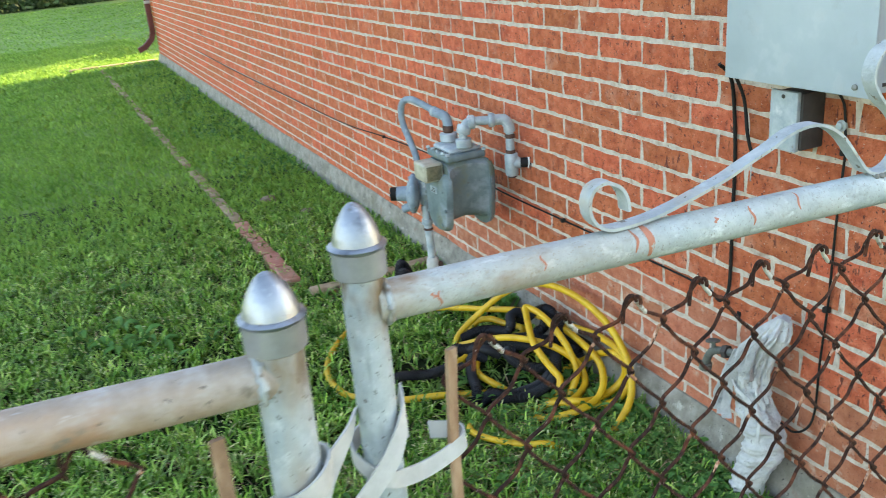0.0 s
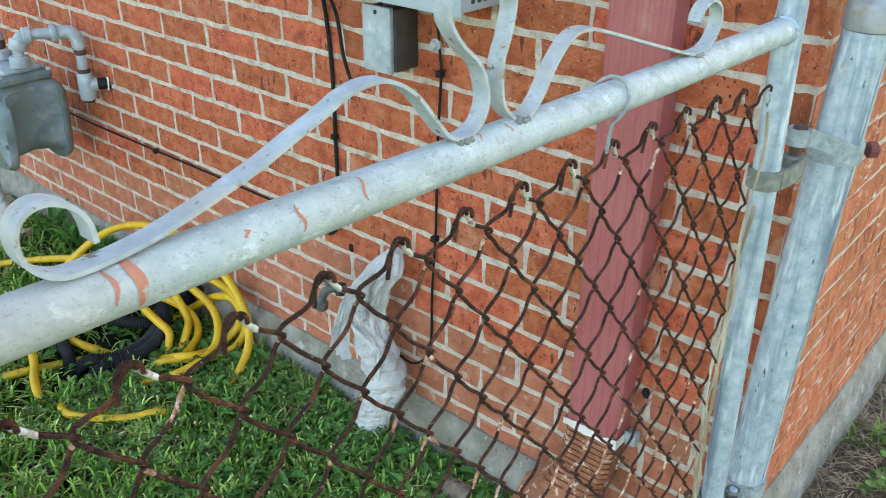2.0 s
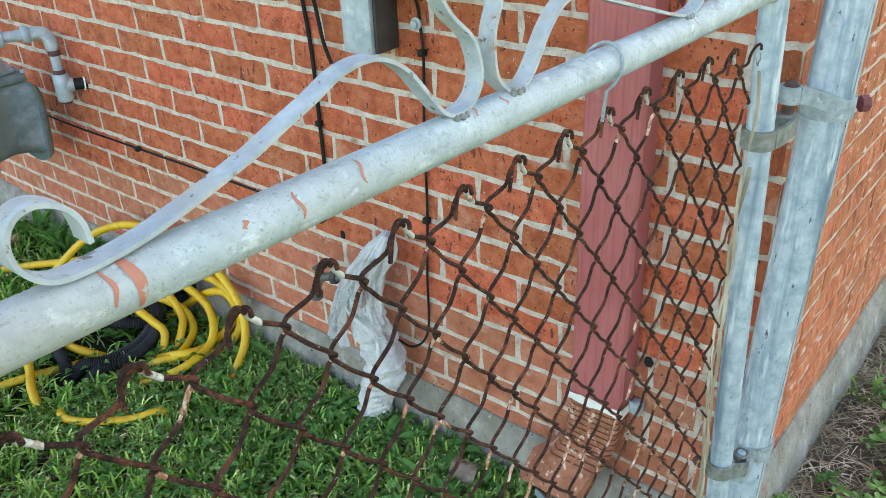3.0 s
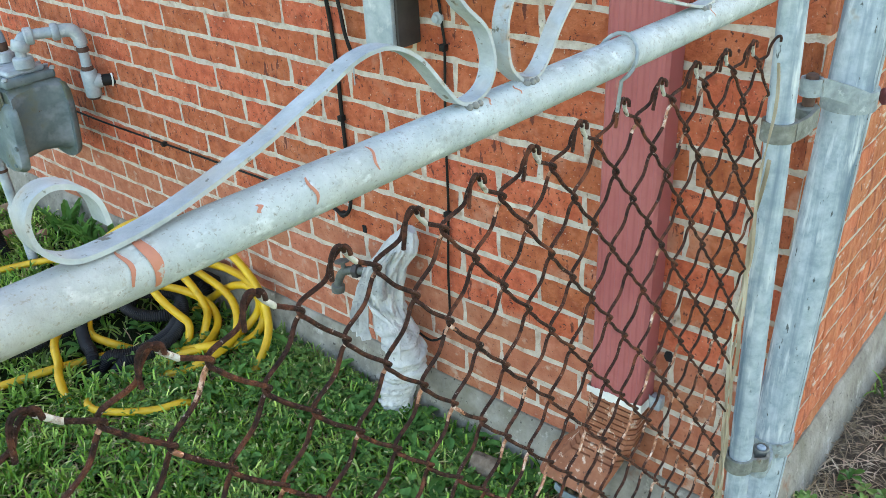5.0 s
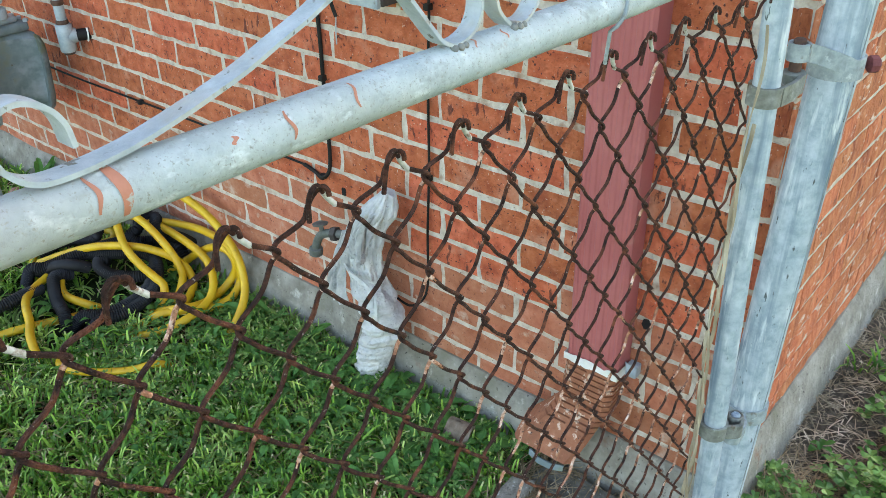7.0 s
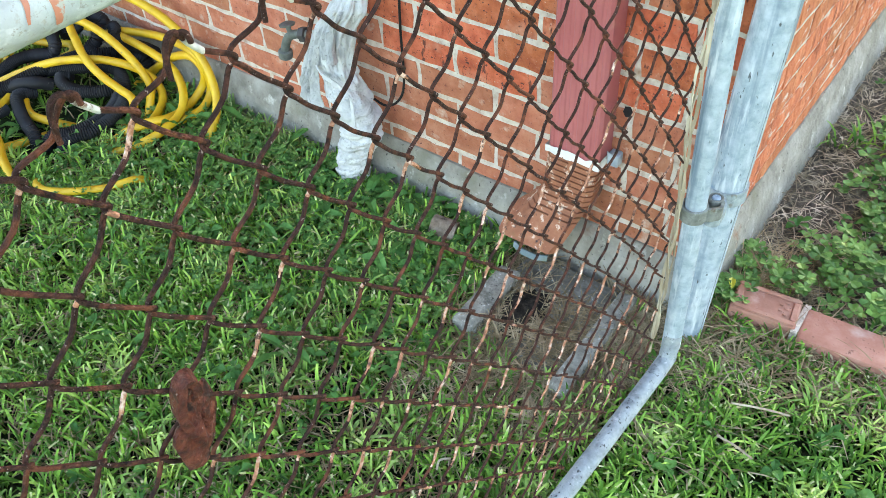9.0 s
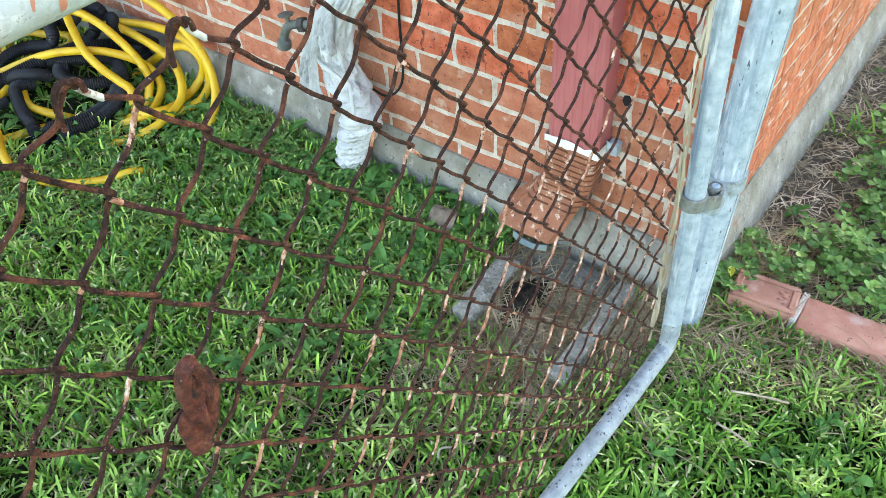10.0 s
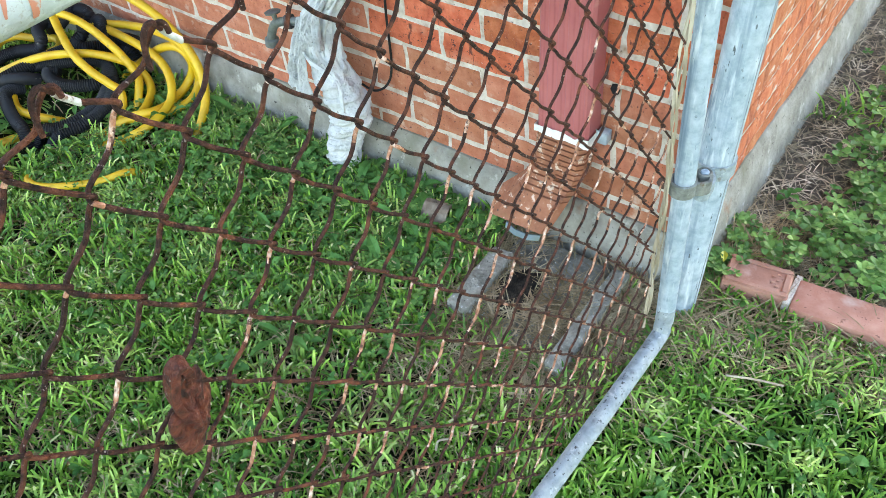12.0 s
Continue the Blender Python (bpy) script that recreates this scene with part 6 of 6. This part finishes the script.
clover_patch("clover", "grey-green clover growing behind the edging bricks", 1600, ((1.62, 3.1), (-0.25, 0.50)), 4, lambda x, y, q: q.random() < max(0.02, min(1, 1.0 - 6.0 * max(0, y - (0.36 - 0.10 * (x - 1.6))))) * (0.30 + 0.70 * (math.sin(x * 17 + y * 9) + math.sin(y * 23 - x * 6) > -0.5)), (0.014, 0.026), 0.075)
clover_patch("clover", "clover and small weeds by the post foot", 70, ((1.52, 1.72), (0.47, 0.55)), 5, None, (0.012, 0.020), 0.06)
clover_patch("clover", "small clover in the lawn by the footing", 1300, ((0.75, 1.43), (1.0, 2.15)), 6, lambda x, y, q: q.random() < (0.10 + 0.9 * max(0, min(1, (x - 0.8 - 0.25 * (1.2 - y)) * 1.6))), (0.008, 0.015), 0.055)
lf = Build()
leaf_faces(lf, Vector((0, 0, 0)), Vector((1, 0, 0)), 0.036, 0.016, 0.1, 0.15)
yl_ob = part("fallen_leaf", lf, LEAFY, smooth=False)
yl_ob.matrix_world = pose(1.582, 0.528, 0.055, 0, 0, 200)
tagged(yl_ob, "yellow fallen leaf beside the edging brick", "leaf")


def rosettes(name, label, count, area, seed, chance, size=(0.014, 0.030)):
    """Low rosettes of small oval leaves, too many to count, in one mesh."""
    q = random.Random(seed)
    b = Build()
    (xa, xb), (ya, yb) = area
    while count:
        x, y = q.uniform(xa, xb), q.uniform(ya, yb)
        if q.random() > chance(x, y):
            continue
        count -= 1
        a0, big = q.uniform(0, 6.28), q.uniform(*size)
        for k in range(q.choice((3, 4, 5, 6))):
            a = a0 + 1.35 * k + q.uniform(-0.4, 0.4)
            ln = big * q.uniform(0.7, 1.25)
            leaf_faces(b, Vector((x, y, q.uniform(0.012, 0.042))), Vector((math.cos(a), math.sin(a), 0)), ln, ln * q.uniform(0.5, 0.85), q.uniform(0.3, 0.9), q.uniform(0.3, 1.0), q.uniform(0.05, 0.3))
    return tagged(part(name, b, WEED, smooth=False), label, "weeds", kind="stuff")


rosettes("ground_cover", "small round-leaved weeds low among the lawn grass", 620, ((0.45, 1.44), (0.98, 2.3)), 61, lambda x, y: 0.12 + 0.88 * max(0.0, min(1.0, (x - 0.75) * 1.5)))
rosettes("ground_cover", "small round-leaved weeds low among the grass", 90, ((0.70, 1.50), (-0.40, 0.50)), 62, lambda x, y: 0.6)
rosettes("ground_cover", "small leafy weeds behind the edging bricks", 60, ((1.62, 2.7), (0.05, 0.50)), 63, lambda x, y: max(0.05, 1 - 5 * max(0, y - 0.36)), (0.012, 0.022))


def blades(name, n, area, hmin, hmax, wmin, wmax, material, label, seed, mask=None, lie=0.5, category="grass", cut=0.0, tuft=1):
    """Many bent tapering blades in one mesh, tuft of them from one root; mask(x, y) gives the chance that one stands there."""
    g = np.random.default_rng(seed)
    (xa, xb), (ya, yb) = area
    x, y = g.uniform(xa, xb, n), g.uniform(ya, yb, n)
    if mask is not None:
        keep = g.uniform(0, 1, n) < mask(x, y)
        x, y = x[keep], y[keep]
    n = len(x)
    a = g.uniform(0, 2 * np.pi, n)
    size = 0.75 + 0.5 * g.random(n) ** 2
    if tuft > 1:
        x, y, size = np.repeat(x, tuft), np.repeat(y, tuft), np.repeat(size, tuft)
        n *= tuft
        a = np.repeat(a, tuft) + np.tile(np.arange(tuft) * 2.4, n // tuft) + g.normal(0, 0.4, n)
        root = g.uniform(0.001, 0.011, n)
        x, y = x + np.cos(a) * root, y + np.sin(a) * root
    h = g.uniform(hmin, hmax, n) * size
    w = g.uniform(wmin, wmax, n) / 2
    ln = np.abs(g.normal(lie, 0.35, n)) + 0.05
    dx, dy = np.cos(a), np.sin(a)
    fa = a + np.pi / 2 + g.normal(0, 0.35, n)
    sx, sy = np.cos(fa), np.sin(fa)
    zb = g.uniform(-0.004, 0.014, n)
    v = np.zeros((n, 8, 3))
    for k, (t, ww) in enumerate(((0.0, 0.75), (0.45, 1.0), (0.8, 0.72))):
        bx = x + dx * h * ln * t ** 1.6
        by = y + dy * h * ln * t ** 1.6
        bz = zb + h * (t - 0.35 * np.minimum(ln, 1.3) * t * t)
        for s, idx in ((-1, 2 * k), (1, 2 * k + 1)):
            v[:, idx, 0] = bx + s * sx * w * ww
            v[:, idx, 1] = by + s * sy * w * ww
            v[:, idx, 2] = bz
    # the tip: pointed, or cut off blunt by the mower
    tip = w * np.where(g.random(n) < 0.75, cut, 0.06)
    for s, idx in ((-1, 6), (1, 7)):
        v[:, idx, 0], v[:, idx, 1] = x + dx * h * ln + s * sx * tip, y + dy * h * ln + s * sy * tip
        v[:, idx, 2] = zb + h * (1 - 0.42 * np.minimum(ln, 1.3))
    v[:, :, 2] = np.maximum(v[:, :, 2], 0.001 + 0.003 * g.random((n, 1)))
    base = (np.arange(n) * 8)[:, None]
    quads = np.concatenate([base + np.array([[0, 1, 3, 2]]), base + np.array([[2, 3, 5, 4]]), base + np.array([[4, 5, 7, 6]])], axis=1).reshape(-1, 4)
    me = bpy.data.meshes.new(name)
    me.vertices.add(n * 8)
    me.vertices.foreach_set("co", v.reshape(-1))
    loops = quads.reshape(-1)
    me.loops.add(len(loops))
    me.loops.foreach_set("vertex_index", loops.astype(np.int32))
    nq = len(quads)
    me.polygons.add(nq)
    starts = np.arange(nq) * 4
    me.polygons.foreach_set("loop_start", starts.astype(np.int32))
    me.update(calc_edges=True)
    me.validate()
    me.materials.append(material)
    if cut > 0.3:
        me.materials.append(GRASS_TIP)
        slot = np.zeros((n, 3), dtype=np.int32)
        slot[:, 2] = g.random(n) < 0.15
        me.polygons.foreach_set("material_index", slot.reshape(-1))
    return tagged(new(name, me), label, category, kind="stuff")


def sn(x, y, f, s):
    return np.sin(x * f + s) * np.cos(y * f * 1.13 + 2 * s) + 0.6 * np.sin((x + y) * f * 1.9 + 3 * s)


def yard_mask(x, y):
    m = np.ones_like(x)
    m[x > 1.452] = 0
    in_block = (x > 1.15) & (x < 1.46) & (y > 0.665) & (y < 0.968)
    m[in_block] = 0.0
    m[((x - 1.25) / 0.26) ** 2 + ((y - 2.32) / 0.40) ** 2 < 1] = 0.30
    dry = (x > 1.02) & (y < 0.95) & ~in_block
    m[dry] *= 0.45
    m[(x > 1.30) & (y < 0.70)] *= 0.25
    m *= np.clip(0.80 + 0.22 * sn(x, y, 4.0, 1.0), 0.25, 1)
    return m


def front_mask(x, y):
    m = np.ones_like(x)
    m[(x > 1.505) & (x < 1.612) & (y < 0.512)] = 0
    m[(x > 1.43) & (y > 0.53)] = 0
    m[x > 1.612] = 0.06
    m *= np.clip(0.82 + 0.2 * sn(x, y, 5.0, 2.0), 0.3, 1)
    m[(x > 1.40) & (y > 0.46)] *= 0.5
    return m


GL = "lush broad-bladed green lawn grass"
blades("lawn_grass", 5200, ((0.35, 1.452), (0.50, 2.2)), 0.034, 0.064, 0.0042, 0.0080, GRASS, GL, 1, yard_mask, 0.48, cut=0.62, tuft=6)
blades("lawn_grass", 4000, ((0.35, 1.452), (0.50, 2.2)), 0.026, 0.050, 0.0035, 0.0065, GRASS, GL, 41, yard_mask, 0.75, cut=0.5)
blades("lawn_grass", 4600, ((-0.6, 1.452), (2.2, 4.6)), 0.036, 0.066, 0.0060, 0.0100, GRASS, GL, 2, yard_mask, 0.6, cut=0.6, tuft=6)
blades("lawn_grass", 20000, ((-0.6, 1.452), (2.2, 5.0)), 0.030, 0.052, 0.0050, 0.0090, GRASS, GL, 42, yard_mask, 0.7, cut=0.6)
blades("lawn_grass", 26000, ((-5.0, 1.40), (3.2, 5.8)), 0.032, 0.056, 0.007, 0.012, GRASS_FAR, GL, 43, lambda x, y: np.clip((y - 3.2) / 2.0, 0, 1), 0.7)
blades("lawn_grass", 9000, ((-0.8, 0.35), (0.62, 2.2)), 0.035, 0.070, 0.0050, 0.0090, GRASS, GL, 3, None, 0.5, cut=0.6)
blades("lawn_grass", 60000, ((-3.2, 1.44), (4.5, 9.0)), 0.035, 0.060, 0.008, 0.014, GRASS_FAR, GL, 4, lambda x, y: np.clip(0.8 + 0.25 * sn(x, y, 2.0, 1.0), 0.3, 1), 0.7)
blades("lawn_grass", 70000, ((-6.0, 1.44), (9.0, 18.0)), 0.04, 0.07, 0.012, 0.024, GRASS_FAR, GL, 5, None, 0.7)
blades("lawn_grass", 9000, ((1.44, 7.0), (13.8, 18.0)), 0.03, 0.05, 0.012, 0.024, GRASS_FAR, GL, 16, None, 0.7)
blades("lawn_grass", 30000, ((-10.0, 4.0), (18.0, 34.0)), 0.02, 0.035, 0.03, 0.05, GRASS_FAR, GL, 6, None, 0.8)
blades("front_grass", 2500, ((0.60, 1.75), (-0.45, 0.545)), 0.030, 0.058, 0.0040, 0.0080, GRASS, "green grass in front of the gate", 7, front_mask, 0.6, cut=0.55, tuft=6)
blades("front_grass", 2500, ((0.60, 1.75), (-0.45, 0.545)), 0.022, 0.045, 0.0030, 0.0060, GRASS, "green grass in front of the gate", 47, front_mask, 0.8, cut=0.5)
blades("dead_grass", 3800, ((0.60, 1.60), (-0.45, 0.53)), 0.03, 0.06, 0.0018, 0.0040, STRAW, "dead stems in the grass before the gate", 21, lambda x, y: np.clip(0.35 + 0.5 * sn(x, y, 5, 1.4), 0, 1), 1.8)
blades("dead_grass", 4600, ((0.95, 1.45), (0.55, 0.98)), 0.03, 0.075, 0.0016, 0.0032, STRAW, "pale dead grass stems under the downspout", 8, lambda x, y: np.where((x > 1.33) & (y > 0.70) & (y < 0.93), 0.0, np.clip((x - 0.9) * 2.2, 0, 1)), 2.2)
blades("dead_grass", 7000, ((-0.8, 1.45), (2.2, 4.8)), 0.03, 0.06, 0.0025, 0.005, STRAW, "dead stems among the lawn grass", 19, lambda x, y: np.clip(0.3 + 0.5 * sn(x, y, 2.6, 0.4), 0, 1), 1.2)
blades("dead_grass", 9500, ((0.40, 1.45), (0.60, 2.2)), 0.03, 0.055, 0.0015, 0.0035, STRAW, "dead stems among the lawn grass", 9, None, 1.4)
blades("dead_grass", 26000, ((1.55, 4.2), (-0.25, 0.555)), 0.009, 0.028, 0.0016, 0.0040, MULCH, "dry dead stems covering the mulch beside the wall", 10, lambda x, y: np.clip(0.45 + (y - 0.15) * 3.0, 0.30, 1), 2.6)
blades("dead_grass", 2600, ((1.33, 1.75), (0.30, 0.545)), 0.03, 0.07, 0.0014, 0.003, STRAW, "dry stems round the post foot", 11, lambda x, y: np.clip(0.15 + (y - 0.42) * 5, 0.1, 0.8), 2.0)
blades("dead_grass", 1500, ((1.36, 1.53), (-0.05, 0.50)), 0.03, 0.065, 0.0016, 0.0034, STRAW, "dry stems along the edging bricks", 51, lambda x, y: np.clip(0.2 + (x - 1.36) * 5, 0, 1), 1.9)
blades("front_grass", 900, ((2.2, 3.4), (0.30, 0.53)), 0.04, 0.09, 0.004, 0.008, GRASS, "a few green tufts along the wall", 12, lambda x, y: np.clip(sn(x, y, 6, 1), 0, 1), 0.6)

blades("ground_cover", 4500, ((0.80, 1.42), (5.6, 13.4)), 0.04, 0.075, 0.014, 0.026, WEED, "dark leafy weeds along the foot of the far wall", 22, lambda x, y: np.clip(0.1 + (x - 0.9) * 1.1 + 0.25 * sn(x, y, 3.0, 1.0), 0, 1), 1.0, category="weeds")

WIDE = "mown lawn round the house corner"
blades("lawn_grass", 34000, ((-5.0, -0.6), (0.62, 4.6)), 0.03, 0.06, 0.010, 0.018, GRASS, WIDE, 31, None, 0.7)
blades("lawn_grass", 24000, ((-4.0, 0.60), (-2.6, 0.56)), 0.03, 0.06, 0.010, 0.018, GRASS, WIDE, 32, None, 0.7)
blades("lawn_grass", 24000, ((0.60, 5.5), (-2.6, -0.45)), 0.03, 0.06, 0.010, 0.018, GRASS, WIDE, 33, None, 0.7)
blades("lawn_grass", 14000, ((-6.0, -3.2), (4.6, 9.0)), 0.03, 0.06, 0.012, 0.022, GRASS, WIDE, 34, None, 0.7)

# ---- far corner and distance ----
fs = thing("downspout", "dark red downspout with a kicked-out shoe at the far corner", "downspout", (1.43, 13.45, 0))
fb2 = bevbox((-0.035, -0.05, 0.42), (0.04, 0.05, 2.75), 0.006)
part("pipe", fb2, SPOUT_FAR, fs)
part("shoe", Build().ribbon([(0.0, 0, 0.44), (-0.03, 0, 0.36), (-0.14, -0.02, 0.26), (-0.24, -0.03, 0.22)], (0, 1, 0), 0.10, 0.075), SPOUT_FAR, fs, smooth=False)
part("strap", bevbox((-0.038, -0.053, 0.86), (0.042, 0.053, 0.90), 0.003), STRAP, fs)
tagged(part("garden_border", bevbox((0.2, 13.62, -0.02), (1.44, 13.74, 0.045), 0.01), EDGE_OLD), "low concrete border across the lawn's end", "border")
tagged(part("far_bracket", Build().tube(spline([(1.49, 9.42, 0.72), (1.45, 9.42, 0.74), (1.45, 9.30, 0.70), (1.47, 9.25, 0.67), (1.49, 9.24, 0.68)], 5), 0.0018, 6), CABLE), "small dark cable loop on the far wall", "cable")


def tree(x, y, h, crown, seed):
    q = random.Random(seed)
    t = thing("tree", "dark green leafy tree by the lawn; the unseen ones are added to shade it", "tree", (x, y, 0), group="far trees")
    tr = Build()
    tr.tube([(0, 0, -0.1), (0.05, 0.02, h * 0.3), (-0.04, 0.05, h * 0.6), (0, 0, h * 0.85)], 0.2, 10, radii=[0.26, 0.18, 0.12, 0.04])
    limbs = []
    for i in range(7):
        a, z = q.uniform(0, 6.28), h * q.uniform(0.25, 0.7)
        e = Vector((math.cos(a) * crown * q.uniform(0.5, 0.9), math.sin(a) * crown * q.uniform(0.5, 0.9), z + h * q.uniform(0.08, 0.25)))
        tr.tube([(0, 0, z), tuple(e * 0.5 + Vector((0, 0, z * 0.55))), tuple(e)], 0.06, 6, radii=[0.08, 0.05, 0.02])
        limbs.append(e)
    part("trunk", tr, BARK, t)
    b = Build()
    centres = [(l, crown * q.uniform(0.35, 0.55)) for l in limbs] + [(Vector((q.uniform(-1, 1) * crown * 0.6, q.uniform(-1, 1) * crown * 0.6, h * q.uniform(0.12, 0.95))), crown * q.uniform(0.3, 0.5)) for _ in range(12)]
    for c, r in centres:
        for _ in range(130):
            d = Vector((q.gauss(0, 1), q.gauss(0, 1), q.gauss(0, 0.8))).normalized() * r * q.uniform(0.4, 1.05)
            p = c + d
            if p.z < 0.1:
                continue
            s = q.uniform(0.16, 0.32)
            u = Vector((q.gauss(0, 1), q.gauss(0, 1), q.gauss(0, 1))).normalized()
            w = u.orthogonal().normalized()
            n0 = len(b.v)
            b.v += [tuple(p - u * s), tuple(p + w * s * 0.45), tuple(p + u * s), tuple(p - w * s * 0.45)]
            b.f.append((n0, n0 + 1, n0 + 2, n0 + 3))
    part("crown", b, FOLIAGE, t, smooth=False)


# Trees at x over 8, y under 37: unseen, added to shade the far lawn.
for i, (x, y, h, c) in enumerate(((-9.0, 37, 7, 3.2), (-4.5, 39, 6, 3.0), (0.0, 41, 8, 3.4), (4.5, 42, 7, 3.2), (9.0, 41, 8, 3.6), (8.6, 18.9, 6.5, 2.8), (8.8, 22.4, 6.5, 2.9), (9.0, 26.0, 6.5, 2.9), (9.0, 29.6, 6.5, 2.9), (9.2, 33.2, 6.5, 2.9), (11.5, 20.6, 7.0, 3.0), (11.5, 24.2, 7.0, 3.0), (11.5, 27.8, 7.0, 3.0), (11.5, 31.4, 7.0, 3.0), (9.5, 36.8, 7.0, 3.0), (-14.0, 36, 8, 3.6))):
    tree(x, y, h, c, i + 3)
for i in range(7):
    q = random.Random(i)
    bb = Build()
    for _ in range(700):
        p = Vector((q.gauss(0, 0.55), q.gauss(0, 0.4), abs(q.gauss(0.45, 0.35))))
        u = Vector((q.gauss(0, 1), q.gauss(0, 1), q.gauss(0, 1))).normalized() * q.uniform(0.06, 0.13)
        w = u.orthogonal() * 0.5
        n0 = len(bb.v)
        bb.v += [tuple(p - u), tuple(p + w), tuple(p + u), tuple(p - w)]
        bb.f.append((n0, n0 + 1, n0 + 2, n0 + 3))
    ob = part("shrub", bb, FOLIAGE, smooth=False)
    ob.location = (-5.2 + 1.25 * i, 33.5 + 0.6 * i, 0)
    tagged(ob, "leafy shrub along the far edge of the lawn", "shrub", "far shrubs")

# ---- bricks ----


def brick_variant(seed, rough=1.0, gap=0.0125):
    """A brick slip: length along x, face towards -y, with chipped uneven edges."""
    q = random.Random(seed)
    lx, hz = BL - 0.0115, BH - gap
    nx, nz = 6, 2
    b = Build()
    for j in range(nz + 1):
        for i in range(nx + 1):
            x, z = -lx / 2 + lx * i / nx, -hz / 2 + hz * j / nz
            edge = i in (0, nx) or j in (0, nz)
            if i in (0, nx):
                x += (q.uniform(-0.0045, 0.0030) if rough < 2 else q.uniform(0.0005, 0.0040)) * (1 if i else -1)
            if j in (0, nz):
                z += q.uniform(-0.0032, 0.0020) * (1 if j else -1)
            dy = (q.uniform(-0.0007, 0.0003) + (0.0004 if edge else -0.0005)) * rough
            b.v.append((x, dy, z))
    w = nx + 1
    b.f = [(j * w + i, j * w + i + 1, (j + 1) * w + i + 1, (j + 1) * w + i) for j in range(nz) for i in range(nx)]
    rim = [i for i in range(w)] + [j * w + nx for j in range(1, nz + 1)] + [nz * w + i for i in range(nx - 1, -1, -1)] + [j * w for j in range(nz - 1, 0, -1)]
    n0 = len(b.v)
    for i in rim:
        x, y, z = b.v[i]
        b.v.append((x * 1.004, 0.014, z * 1.01))
    m = len(rim)
    b.f += [(rim[k], n0 + k, n0 + (k + 1) % m, rim[(k + 1) % m]) for k in range(m)]
    return b


variants = [brick_variant(100 + i) for i in range(14)]
meshes, meshes_low = [], []
for vb in variants:
    me = vb.mesh("brick", False)
    me.materials.append(BRICK)
    meshes.append(me)
    ml = me.copy()
    ml.materials.clear()
    ml.materials.append(BRICK_LOW)
    meshes_low.append(ml)
VV = [np.array(v.v) for v in variants]
VF = [v.f for v in variants]
meshes_torn = []
for k in range(14):
    me = brick_variant(300 + k, 2.6, 0.0105).mesh("brick", False)
    me.materials.append(BRICK_TORN)
    meshes_torn.append(me)


def lay(wall, spans, near, place, name, torn=False):
    """spans: (row, from, to) along the wall; near(row, mid) picks the bricks that become parts; place(mid, z, scale) the pose."""
    joined_v, joined_f, count = [], [], 0
    q = random.Random(5)
    for r, a, c in spans:
        z = BZ0 - BH * r
        mid, sc = (a + c) / 2, (abs(c - a) - 0.0115) / (BL - 0.0115)
        k = q.randrange(14)
        m = place(mid + q.uniform(-0.0015, 0.0015), z + q.uniform(-0.0012, 0.0012), q) @ Matrix.Diagonal((sc, 1, 1, 1))
        if near(r, mid) and count < 300:
            count += 1
            low = r >= 7 or (r == 6 and q.random() < 0.5)
            ob = new("brick", (meshes_torn if torn else meshes_low if low else meshes)[k])
            ob.parent = wall
            ob.matrix_parent_inverse = wall.matrix_world.inverted()
            ob.matrix_world = m
        else:
            mm = np.array(m)
            n0 = lay.base
            vv = VV[k] @ mm[:3, :3].T + mm[:3, 3]
            joined_v.append(vv)
            joined_f += [tuple(i + n0 for i in f) for f in VF[k]]
            lay.base += len(vv)
    if joined_v:
        me = bpy.data.meshes.new(name)
        me.from_pydata(np.concatenate(joined_v).tolist(), [], joined_f)
        me.materials.append(BRICK_FAR)
        ob = new(name, me)
        ob.parent = wall
        tagged(ob, "weathered orange-red bricks with pale joints", kind="stuff")


R0, R1 = -26, 10
spans = []
for r in range(R0, R1 + 1):
    off = 0.5 if r % 2 else 0.0
    i0 = math.ceil((BY0 - YEND) / BL - off)
    ys = []
    y = BY0 - BL * (i0 + off)
    while y > WY + 0.05:
        ys.append(y)
        y -= BL
    ys = [YEND + 0.005] + ys + [WY - 0.0025]
    spans += [(r, a, c) for a, c in zip(ys, ys[1:]) if abs(a - c) > 0.03]
spans.sort(key=lambda s: s[1] + s[2] + 0.3 * abs(s[0] - 3))
lay.base = 0
lay(wall_one, spans, lambda r, mid: mid < 3.7 and r >= -8, lambda y, z, q: pose(WX + q.uniform(-0.0005, 0.0003), y, z, q.uniform(-0.15, 0.15), q.uniform(-0.4, 0.4), -90 + q.uniform(-0.1, 0.1)), "brickwork")
spans = []
for r in range(R0, R1 + 1):
    xs = [WX + 0.0035 - 0.00575]
    x = WX + (0.205 if r % 2 else 0.100)
    while x < XEND:
        xs.append(x)
        x += BL
    spans += [(r, a, c) for a, c in zip(xs, xs[1:])]
lay.base = 0
lay(wall_two, spans, lambda r, mid: mid < 4.4 and r >= -7, lambda x, z, q: pose(x, WY - 0.0012 + q.uniform(-0.0012, 0.0008), z, q.uniform(-0.15, 0.15), q.uniform(-0.4, 0.4), q.uniform(-0.1, 0.1)), "brickwork", True)
